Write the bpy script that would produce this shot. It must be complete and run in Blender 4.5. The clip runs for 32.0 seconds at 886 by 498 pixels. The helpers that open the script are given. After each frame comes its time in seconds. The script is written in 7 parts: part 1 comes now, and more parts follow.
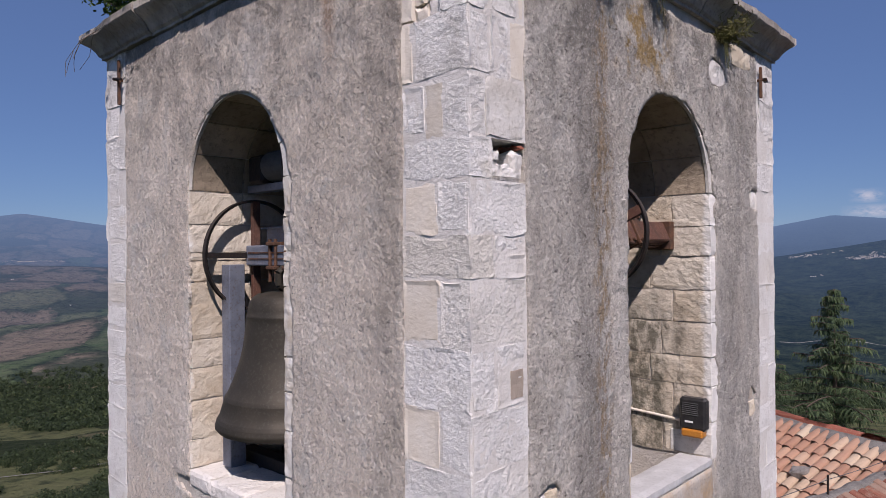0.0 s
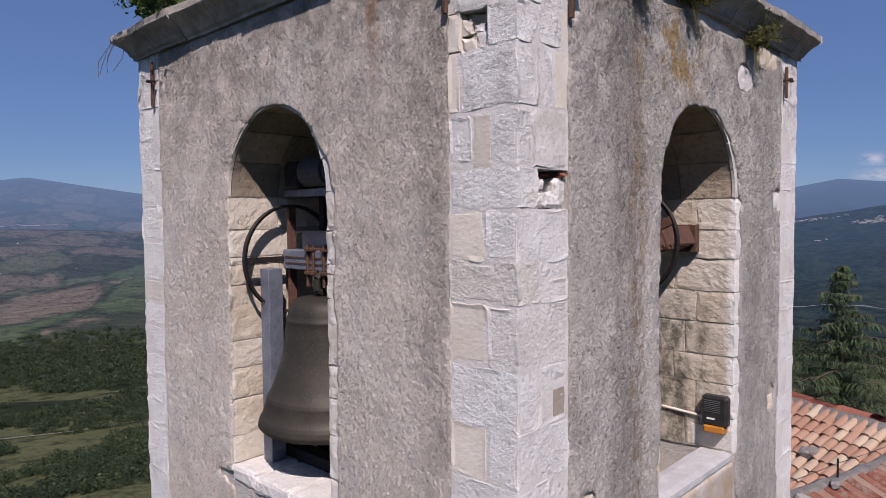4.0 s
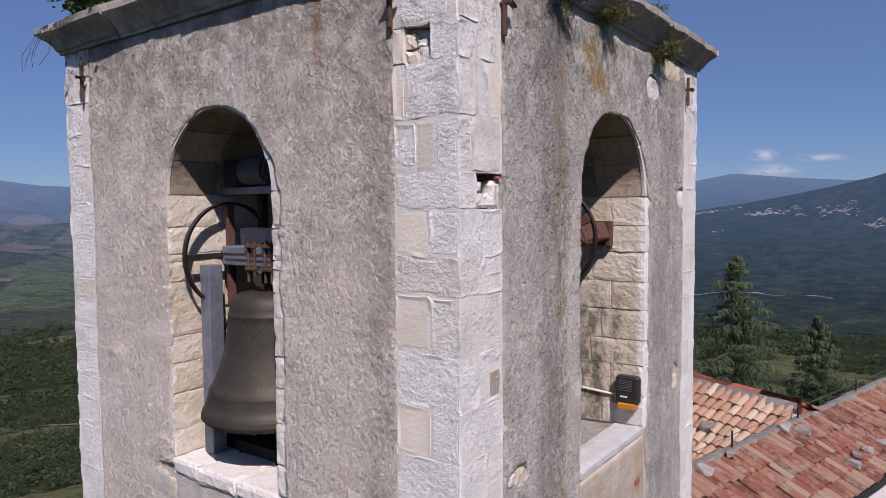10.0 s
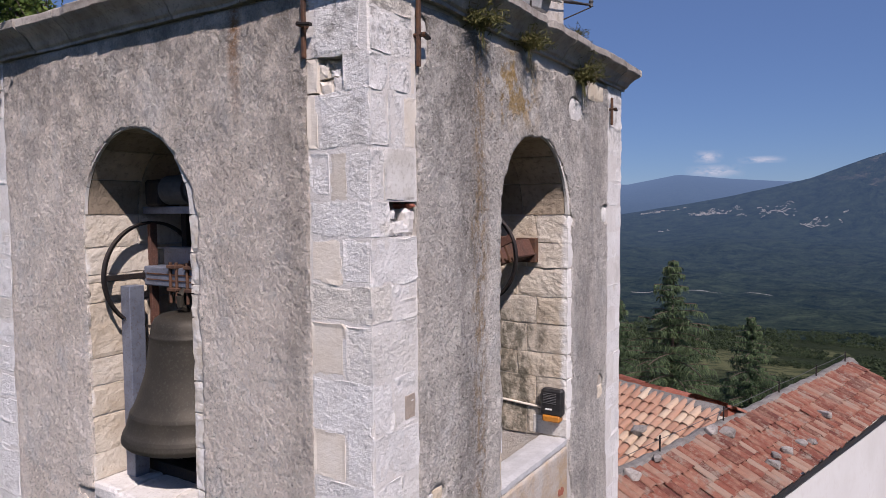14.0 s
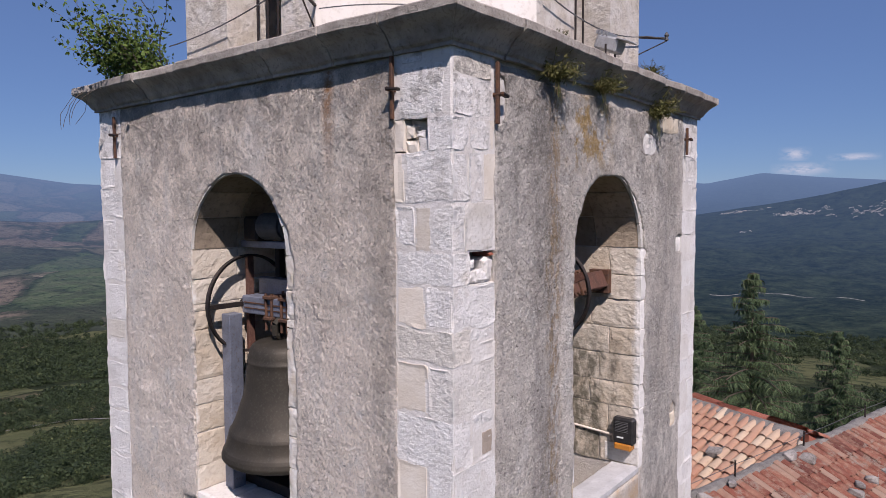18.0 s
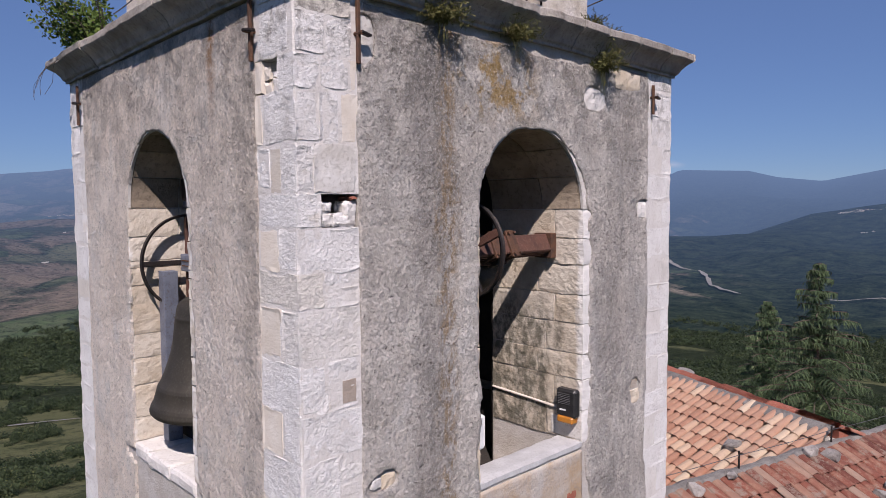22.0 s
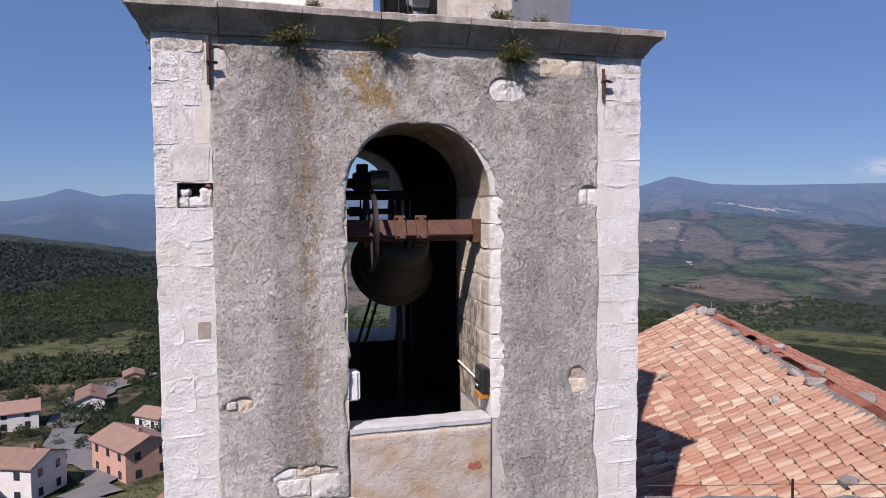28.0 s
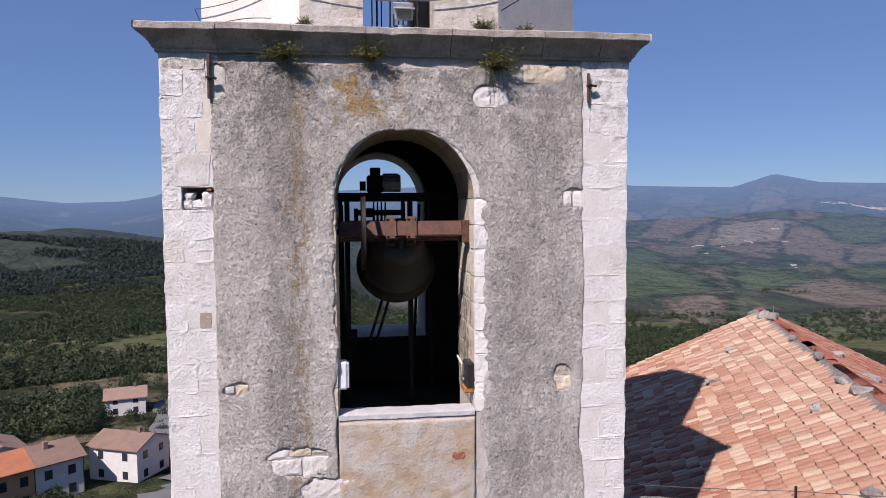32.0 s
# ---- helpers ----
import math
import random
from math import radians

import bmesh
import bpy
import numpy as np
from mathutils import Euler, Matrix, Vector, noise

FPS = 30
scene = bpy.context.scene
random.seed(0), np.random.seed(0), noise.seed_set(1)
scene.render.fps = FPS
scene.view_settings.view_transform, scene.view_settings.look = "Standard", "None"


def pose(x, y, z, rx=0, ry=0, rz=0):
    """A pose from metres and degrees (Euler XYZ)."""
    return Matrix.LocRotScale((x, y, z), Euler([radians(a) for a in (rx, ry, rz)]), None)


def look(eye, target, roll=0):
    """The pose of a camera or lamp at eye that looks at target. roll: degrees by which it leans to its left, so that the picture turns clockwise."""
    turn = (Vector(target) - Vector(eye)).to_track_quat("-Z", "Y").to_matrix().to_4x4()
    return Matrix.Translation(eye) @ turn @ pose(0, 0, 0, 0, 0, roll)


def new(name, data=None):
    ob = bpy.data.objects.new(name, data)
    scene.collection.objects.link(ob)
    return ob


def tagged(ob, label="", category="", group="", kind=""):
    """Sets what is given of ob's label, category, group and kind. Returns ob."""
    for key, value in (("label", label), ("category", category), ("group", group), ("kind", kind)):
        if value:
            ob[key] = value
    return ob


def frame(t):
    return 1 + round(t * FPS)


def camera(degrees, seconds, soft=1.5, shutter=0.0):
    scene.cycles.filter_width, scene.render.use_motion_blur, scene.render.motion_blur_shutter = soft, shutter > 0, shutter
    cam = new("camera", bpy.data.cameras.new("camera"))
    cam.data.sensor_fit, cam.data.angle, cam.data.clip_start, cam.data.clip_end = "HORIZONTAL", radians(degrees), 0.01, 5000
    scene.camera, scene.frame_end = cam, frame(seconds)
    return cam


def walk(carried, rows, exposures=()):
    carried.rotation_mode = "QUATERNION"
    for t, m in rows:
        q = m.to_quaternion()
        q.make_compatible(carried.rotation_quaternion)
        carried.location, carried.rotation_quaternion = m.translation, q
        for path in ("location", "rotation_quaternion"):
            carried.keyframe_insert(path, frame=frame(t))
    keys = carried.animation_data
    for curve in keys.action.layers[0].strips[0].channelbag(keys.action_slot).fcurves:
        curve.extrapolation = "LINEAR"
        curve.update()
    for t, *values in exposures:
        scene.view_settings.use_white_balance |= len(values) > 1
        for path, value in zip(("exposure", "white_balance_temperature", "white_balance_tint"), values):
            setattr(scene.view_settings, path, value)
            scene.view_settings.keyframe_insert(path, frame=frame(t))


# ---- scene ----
cam = camera(66.6, 32.0, soft=0.6)
PATH = [
    (0, (1.92, -2.178, 14.519), (0.555, -0.716, 14.531), -0.5),
    (0.5, (1.912, -2.221, 14.542), (0.547, -0.759, 14.555), -0.5),
    (1, (1.912, -2.251, 14.575), (0.544, -0.791, 14.586), -0.5),
    (1.5, (1.905, -2.275, 14.619), (0.535, -0.818, 14.63), -0.6),
    (2, (1.886, -2.311, 14.681), (0.517, -0.854, 14.692), -0.5),
    (2.5, (1.877, -2.35, 14.745), (0.507, -0.893, 14.757), -0.5),
    (3, (1.867, -2.379, 14.773), (0.496, -0.922, 14.785), -0.5),
    (3.5, (1.856, -2.409, 14.8), (0.485, -0.954, 14.767), -0.5),
    (4, (1.858, -2.41, 14.816), (0.486, -0.958, 14.721), -0.5),
    (4.5, (1.827, -2.427, 14.83), (0.455, -0.975, 14.724), -0.5),
    (6.5, (1.876, -2.529, 14.838), (0.502, -1.08, 14.721), -0.5),
    (7, (1.895, -2.594, 14.829), (0.52, -1.145, 14.712), -0.5),
    (7.5, (1.897, -2.631, 14.829), (0.524, -1.182, 14.712), -0.5),
    (8, (1.893, -2.678, 14.819), (0.517, -1.231, 14.703), -0.5),
    (8.5, (1.912, -2.722, 14.795), (0.547, -1.264, 14.678), -0.5),
    (9, (1.916, -2.735, 14.79), (0.644, -1.195, 14.671), -0.4),
    (9.5, (1.925, -2.72, 14.822), (0.721, -1.128, 14.704), -0.5),
    (10, (1.933, -2.724, 14.853), (0.753, -1.114, 14.734), -0.5),
    (10.5, (1.931, -2.724, 14.873), (0.75, -1.114, 14.755), -0.5),
    (11, (1.969, -2.684, 14.872), (0.787, -1.074, 14.752), -0.5),
    (11.5, (2.041, -2.64, 14.883), (0.858, -1.032, 14.765), -0.5),
    (12, (2.048, -2.643, 14.897), (0.863, -1.036, 14.778), -0.5),
    (12.5, (2.052, -2.652, 14.885), (0.865, -1.047, 14.767), -0.5),
    (13, (2.08, -2.64, 14.897), (0.907, -1.024, 14.778), -0.5),
    (13.5, (2.133, -2.652, 14.965), (1.054, -0.973, 14.844), -0.4),
    (14, (2.139, -2.658, 15.003), (1.075, -0.969, 14.882), -0.4),
    (14.5, (2.147, -2.657, 15.065), (1.063, -0.981, 14.945), -0.4),
    (15, (2.13, -2.744, 15.141), (0.962, -1.125, 15.024), -0.5),
    (15.5, (2.15, -2.79, 15.192), (0.938, -1.203, 15.075), -0.4),
    (17.5, (2.201, -2.876, 15.281), (0.971, -1.304, 15.164), -0.4),
    (18, (2.243, -2.876, 15.292), (1.007, -1.309, 15.17), -0.3),
    (18.5, (2.278, -2.865, 15.291), (1.032, -1.306, 15.163), -0.3),
    (19, (2.329, -2.807, 15.244), (1.073, -1.255, 15.125), -0.4),
    (19.5, (2.426, -2.746, 15.209), (1.168, -1.196, 15.088), -0.4),
    (20, (2.541, -2.622, 15.17), (1.258, -1.093, 15.05), -0.5),
    (20.5, (2.66, -2.459, 15.154), (1.346, -0.956, 15.033), -0.5),
    (21, (2.817, -2.256, 15.116), (1.452, -0.8, 14.996), -0.5),
    (21.5, (2.999, -2.066, 15.044), (1.6, -0.642, 14.923), -0.5),
    (22, (3.176, -1.893, 14.958), (1.732, -0.515, 14.836), -0.4),
    (22.5, (3.385, -1.704, 14.829), (1.889, -0.382, 14.709), -0.5),
    (23, (3.611, -1.519, 14.742), (2.065, -0.256, 14.622), -0.5),
    (23.5, (3.865, -1.31, 14.675), (2.268, -0.111, 14.556), -0.5),
    (24, (4.137, -1.073, 14.629), (2.479, 0.039, 14.51), -0.3),
    (24.5, (4.439, -0.831, 14.627), (2.717, 0.181, 14.509), -0.4),
    (26.5, (5.179, 0.12, 14.585), (3.301, 0.802, 14.5), -0.6),
    (27, (5.301, 0.383, 14.711), (3.405, 1.01, 14.599), -0.4),
    (27.5, (5.383, 0.625, 14.78), (3.469, 1.193, 14.667), -0.4),
    (28, (5.486, 0.852, 14.816), (3.554, 1.359, 14.702), -0.4),
    (28.5, (5.603, 1.124, 14.833), (3.66, 1.582, 14.718), -0.4),
    (29, (5.711, 1.415, 14.863), (3.761, 1.842, 14.746), -0.3),
    (29.5, (5.829, 1.633, 14.886), (3.879, 2.057, 14.768), -0.2),
    (30, (5.879, 1.676, 14.886), (3.927, 2.098, 14.769), -0.3),
    (30.5, (5.92, 1.675, 14.866), (3.969, 2.097, 14.751), -0.4),
    (31, (5.9, 1.649, 14.86), (3.948, 2.07, 14.744), -0.3),
    (31.5, (5.908, 1.636, 14.841), (3.94, 1.97, 14.727), -0.4),
    (32, (5.954, 1.673, 14.826), (3.973, 1.925, 14.713), -0.4),
]
walk(cam, [(t, look(eye, target, roll)) for t, eye, target, roll in PATH], ((0.0, -0.12, 6500, 24.0), (16.0, 0.0, 6500, 24.0), (24.0, 0.03, 6500, 24.0), (30.0, 0.21, 6500, 24.0)))


# ---- light ----
SUN = Vector((3.72, -3.05, 5.25)).normalized()
world = bpy.data.worlds.new("sky")
scene.world = world
world.use_nodes = True
_nt = world.node_tree
_nt.nodes.clear()
_sky = _nt.nodes.new("ShaderNodeTexSky")
_sky.sky_type = "NISHITA"
_sky.sun_disc = False
_sky.sun_elevation = math.asin(SUN.z)
_sky.sun_rotation = math.atan2(SUN.x, SUN.y)
_sky.altitude = 1200
_sky.air_density, _sky.dust_density, _sky.ozone_density = 1.0, 0.05, 4.0
_bg = _nt.nodes.new("ShaderNodeBackground")
_bg.inputs[1].default_value = 0.078
_out = _nt.nodes.new("ShaderNodeOutputWorld")
_tone = _nt.nodes.new("ShaderNodeMix")
_tone.data_type, _tone.blend_type = "RGBA", "MULTIPLY"
_tone.inputs[0].default_value = 1.0
_tone.inputs[7].default_value = (0.70, 0.88, 1.0, 1)
_nt.links.new(_sky.outputs[0], _tone.inputs[6])
_haze = _nt.nodes.new("ShaderNodeMix")
_haze.data_type = "RGBA"
_haze.inputs[0].default_value = 0.5
_haze.inputs[7].default_value = (1.60, 2.75, 5.7, 1)
_nt.links.new(_tone.outputs[2], _haze.inputs[6])
_nt.links.new(_haze.outputs[2], _bg.inputs[0])
_nt.links.new(_bg.outputs[0], _out.inputs[0])
_sd = bpy.data.lights.new("sun", "SUN")
_sd.energy, _sd.angle, _sd.color = 5.0, radians(0.55), (1.0, 0.955, 0.89)
_so = new("sun", _sd)
_so.matrix_world = look(SUN * 60, (0, 0, 0))


# ---- material helpers ----
class NT:
    """A node material under construction."""
    def __init__(self, name):
        self.m = bpy.data.materials.new(name)
        self.m.use_nodes = True
        self.t = self.m.node_tree
        self.b = self.t.nodes["Principled BSDF"]
        self.out = self.t.nodes["Material Output"]

    def n(self, kind, **kw):
        nd = self.t.nodes.new(kind)
        for k, v in kw.items():
            if isinstance(k, str) and k.startswith("i_"):
                nd.inputs[k[2:]].default_value = v
        return nd

    def link(self, a, b):
        self.t.links.new(a, b)

    def pos(self, scale=(1, 1, 1)):
        g = self.n("ShaderNodeNewGeometry")
        mp = self.n("ShaderNodeMapping")
        mp.inputs["Scale"].default_value = scale
        self.link(g.outputs["Position"], mp.inputs["Vector"])
        return mp.outputs[0]

    def noise(self, scale, detail=6, rough=0.6, vec=None, stretch=(1, 1, 1), dist=0.0):
        nd = self.n("ShaderNodeTexNoise")
        nd.inputs["Scale"].default_value = scale
        nd.inputs["Detail"].default_value = detail
        nd.inputs["Roughness"].default_value = rough
        nd.inputs["Distortion"].default_value = dist
        self.link(vec if vec is not None else self.pos(stretch), nd.inputs["Vector"])
        return nd.outputs["Fac"]

    def voronoi(self, scale, feature="F1", vec=None, stretch=(1, 1, 1), out="Distance"):
        nd = self.n("ShaderNodeTexVoronoi")
        nd.feature = feature
        nd.inputs["Scale"].default_value = scale
        self.link(vec if vec is not None else self.pos(stretch), nd.inputs["Vector"])
        return nd.outputs[out]

    def warped(self, amount, scale):
        """Position pushed about by noise, to break up cells."""
        g = self.n("ShaderNodeNewGeometry")
        nd = self.n("ShaderNodeTexNoise")
        nd.inputs["Scale"].default_value = scale
        nd.inputs["Detail"].default_value = 4
        self.link(g.outputs["Position"], nd.inputs["Vector"])
        sc = self.n("ShaderNodeVectorMath")
        sc.operation = "SCALE"
        sc.inputs["Scale"].default_value = 2 * amount
        self.link(nd.outputs["Color"], sc.inputs[0])
        ad = self.n("ShaderNodeVectorMath")
        self.link(g.outputs["Position"], ad.inputs[0])
        self.link(sc.outputs[0], ad.inputs[1])
        return ad.outputs[0]

    def slanted(self, angle, along, across):
        """Wall coordinates turned in the face of the wall and drawn out along one direction."""
        u, z = self.math("ADD", self.axis("X"), self.axis("Y")), self.axis("Z")
        c, s_ = math.cos(radians(angle)), math.sin(radians(angle))
        p = self.math("ADD", self.math("MULTIPLY", u, c * along), self.math("MULTIPLY", z, s_ * along))
        q = self.math("ADD", self.math("MULTIPLY", u, -s_ * across), self.math("MULTIPLY", z, c * across))
        cb = self.n("ShaderNodeCombineXYZ")
        self.link(p, cb.inputs[0])
        self.link(q, cb.inputs[1])
        self.link(self.math("SUBTRACT", self.axis("X"), self.axis("Y")), cb.inputs[2])
        return cb.outputs[0]

    def ramp(self, fac, lo, hi, a=0.0, b=1.0):
        nd = self.n("ShaderNodeMapRange")
        nd.inputs["From Min"].default_value = lo
        nd.inputs["From Max"].default_value = hi
        nd.inputs["To Min"].default_value = a
        nd.inputs["To Max"].default_value = b
        self.link(fac, nd.inputs["Value"])
        return nd.outputs[0]

    def mix(self, fac, a, b, mode="MIX"):
        nd = self.n("ShaderNodeMix")
        nd.data_type = "RGBA"
        nd.blend_type = mode
        for sock, v in ((nd.inputs[0], fac), (nd.inputs[6], a), (nd.inputs[7], b)):
            if isinstance(v, (int, float)):
                sock.default_value = v
            elif isinstance(v, tuple):
                sock.default_value = (*v, 1) if len(v) == 3 else v
            else:
                self.link(v, sock)
        return nd.outputs[2]

    def math(self, op, a, b=0.0):
        nd = self.n("ShaderNodeMath")
        nd.operation = op
        for sock, v in ((nd.inputs[0], a), (nd.inputs[1], b)):
            if isinstance(v, (int, float)):
                sock.default_value = v
            else:
                self.link(v, sock)
        return nd.outputs[0]

    def random(self):
        return self.n("ShaderNodeObjectInfo").outputs["Random"]

    def island(self):
        return self.n("ShaderNodeNewGeometry").outputs["Random Per Island"]

    def axis(self, which):
        g = self.n("ShaderNodeNewGeometry")
        s = self.n("ShaderNodeSeparateXYZ")
        self.link(g.outputs["Position"], s.inputs[0])
        return s.outputs[which]

    def band(self, v, centre, half, soft):
        """1 within half of centre, falling to 0 over soft."""
        d = self.math("ABSOLUTE", self.math("SUBTRACT", v, centre))
        return self.ramp(d, half, half + soft, 1.0, 0.0)

    def bump(self, height, strength=0.5, distance=0.01, chain=None):
        nd = self.n("ShaderNodeBump")
        nd.inputs["Strength"].default_value = strength
        nd.inputs["Distance"].default_value = distance
        self.link(height, nd.inputs["Height"])
        if chain is not None:
            self.link(chain, nd.inputs["Normal"])
        return nd.outputs[0]

    def done(self, colour, rough=0.9, normal=None, metal=0.0, spec=0.3):
        b = self.b
        if isinstance(colour, tuple):
            b.inputs["Base Color"].default_value = (*colour, 1)
        else:
            self.link(colour, b.inputs["Base Color"])
        if isinstance(rough, (int, float)):
            b.inputs["Roughness"].default_value = rough
        else:
            self.link(rough, b.inputs["Roughness"])
        b.inputs["Metallic"].default_value = metal
        b.inputs["Specular IOR Level"].default_value = spec
        if normal is not None:
            self.link(normal, b.inputs["Normal"])
        return self.m


def mottled(name, c1, c2, c3, scale=6.0, fine=60.0, rough=0.9, bump=0.5, dist=0.008, metal=0.0, vary=0.0, spec=0.3):
    """Two-scale mottled surface: c1 base, c2 broad patches, c3 fine specks; vary: brightness by object."""
    k = NT(name)
    broad = k.ramp(k.noise(scale, 5), 0.38, 0.65)
    specks = k.ramp(k.noise(fine, 4), 0.52, 0.72)
    col = k.mix(broad, c1, c2)
    col = k.mix(k.math("MULTIPLY", specks, 0.6), col, c3)
    if vary:
        r = k.ramp(k.random(), 0, 1, 1 - vary, 1 + vary)
        comb = k.n("ShaderNodeCombineColor")
        for i in range(3):
            k.link(r, comb.inputs[i])
        col = k.mix(1.0, col, comb.outputs[0], "MULTIPLY")
    h = k.math("ADD", k.noise(fine, 6, 0.7), k.math("MULTIPLY", k.noise(scale * 3, 4), 0.8))
    return k.done(col, rough, k.bump(h, bump, dist), metal, spec)


# ---- mesh helpers ----
def mesh_ob(name, verts, faces, material, parent=None, label="", smooth=False):
    me = bpy.data.meshes.new(name)
    me.from_pydata([tuple(v) for v in verts], [], [tuple(f) for f in faces])
    me.update()
    if smooth:
        me.polygons.foreach_set("use_smooth", [True] * len(me.polygons))
    me.materials.append(material)
    ob = new(name, me)
    if parent is not None:
        ob.parent = parent
    if label:
        ob["label"] = label
    return ob


def part(name, bm, material, parent=None, label="", smooth=False):
    me = bpy.data.meshes.new(name)
    bm.normal_update()
    bm.to_mesh(me)
    bm.free()
    if smooth:
        me.polygons.foreach_set("use_smooth", [True] * len(me.polygons))
    me.materials.append(material)
    ob = new(name, me)
    if parent is not None:
        ob.parent = parent
    if label:
        ob["label"] = label
    return ob


def thing(name, at=(0, 0, 0), label="", category="", group="", kind="", turn=0.0):
    ob = new(name)
    ob.matrix_basis = pose(*at, 0, 0, turn)
    ob.empty_display_size = 0.1
    return tagged(ob, label, category, group, kind)


def bm_box(bm, lo, hi, bevel=0.0, m=None):
    """Adds a box from corner lo to corner hi, bevelled, moved by m."""
    vs = [bm.verts.new((x, y, z)) for x in (lo[0], hi[0]) for y in (lo[1], hi[1]) for z in (lo[2], hi[2])]
    fs = [bm.faces.new([vs[i] for i in q]) for q in ((0, 1, 3, 2), (4, 6, 7, 5), (0, 4, 5, 1), (2, 3, 7, 6), (0, 2, 6, 4), (1, 5, 7, 3))]
    got = vs
    if bevel:
        es = list({e for f in fs for e in f.edges})
        r = bmesh.ops.bevel(bm, geom=es, offset=bevel, segments=1, affect="EDGES", profile=0.5)
        got = list({v for f in r["faces"] for v in f.verts} | {v for v in vs if v.is_valid})
    if m is not None:
        bmesh.ops.transform(bm, matrix=m, verts=got)
    return got


def box(lo, hi, bevel=0.0, m=None):
    bm = bmesh.new()
    bm_box(bm, lo, hi, bevel, m)
    return bm


def bm_tube(bm, a, b, r, n=8, r2=None, caps=True):
    """Adds a straight tube from a to b."""
    a, b = Vector(a), Vector(b)
    d = (b - a).normalized()
    s = d.orthogonal().normalized()
    t = d.cross(s)
    r2 = r if r2 is None else r2
    ra = [bm.verts.new(a + (s * math.cos(2 * math.pi * i / n) + t * math.sin(2 * math.pi * i / n)) * r) for i in range(n)]
    rb = [bm.verts.new(b + (s * math.cos(2 * math.pi * i / n) + t * math.sin(2 * math.pi * i / n)) * r2) for i in range(n)]
    for i in range(n):
        bm.faces.new((ra[i], ra[(i + 1) % n], rb[(i + 1) % n], rb[i]))
    if caps:
        bm.faces.new(ra[::-1])
        bm.faces.new(rb)


def tube(points, r, n=6):
    bm = bmesh.new()
    for a, b in zip(points, points[1:]):
        bm_tube(bm, a, b, r, n)
    return bm


def bm_lathe(bm, profile, n=40, closed=False):
    """Adds a turned surface; profile: (radius, z) from one end to the other."""
    rings = []
    for r, z in profile:
        rings.append([bm.verts.new((r * math.cos(2 * math.pi * i / n), r * math.sin(2 * math.pi * i / n), z)) for i in range(n)])
    for p, q in zip(rings, rings[1:]):
        for i in range(n):
            bm.faces.new((p[i], p[(i + 1) % n], q[(i + 1) % n], q[i]))
    if closed:
        bm.faces.new(rings[0][::-1])
        bm.faces.new(rings[-1])


_rng = np.random.RandomState(7)
_LAT = _rng.rand(256, 256)


def vnoise(x, y):
    """Smooth value noise in 0..1 on arrays."""
    x, y = np.asarray(x, float), np.asarray(y, float)
    xi, yi = np.floor(x).astype(int), np.floor(y).astype(int)
    fx, fy = x - xi, y - yi
    fx, fy = fx * fx * (3 - 2 * fx), fy * fy * (3 - 2 * fy)
    g = lambda i, j: _LAT[(xi + i) % 256, (yi + j) % 256]
    return (g(0, 0) * (1 - fx) + g(1, 0) * fx) * (1 - fy) + (g(0, 1) * (1 - fx) + g(1, 1) * fx) * fy


def fbm(x, y, octaves=4, gain=0.5):
    s, a, t = 0.0, 1.0, 0.0
    for k in range(octaves):
        s = s + a * vnoise(x * 2 ** k + 17.3 * k, y * 2 ** k + 5.1 * k)
        t += a
        a *= gain
    return s / t


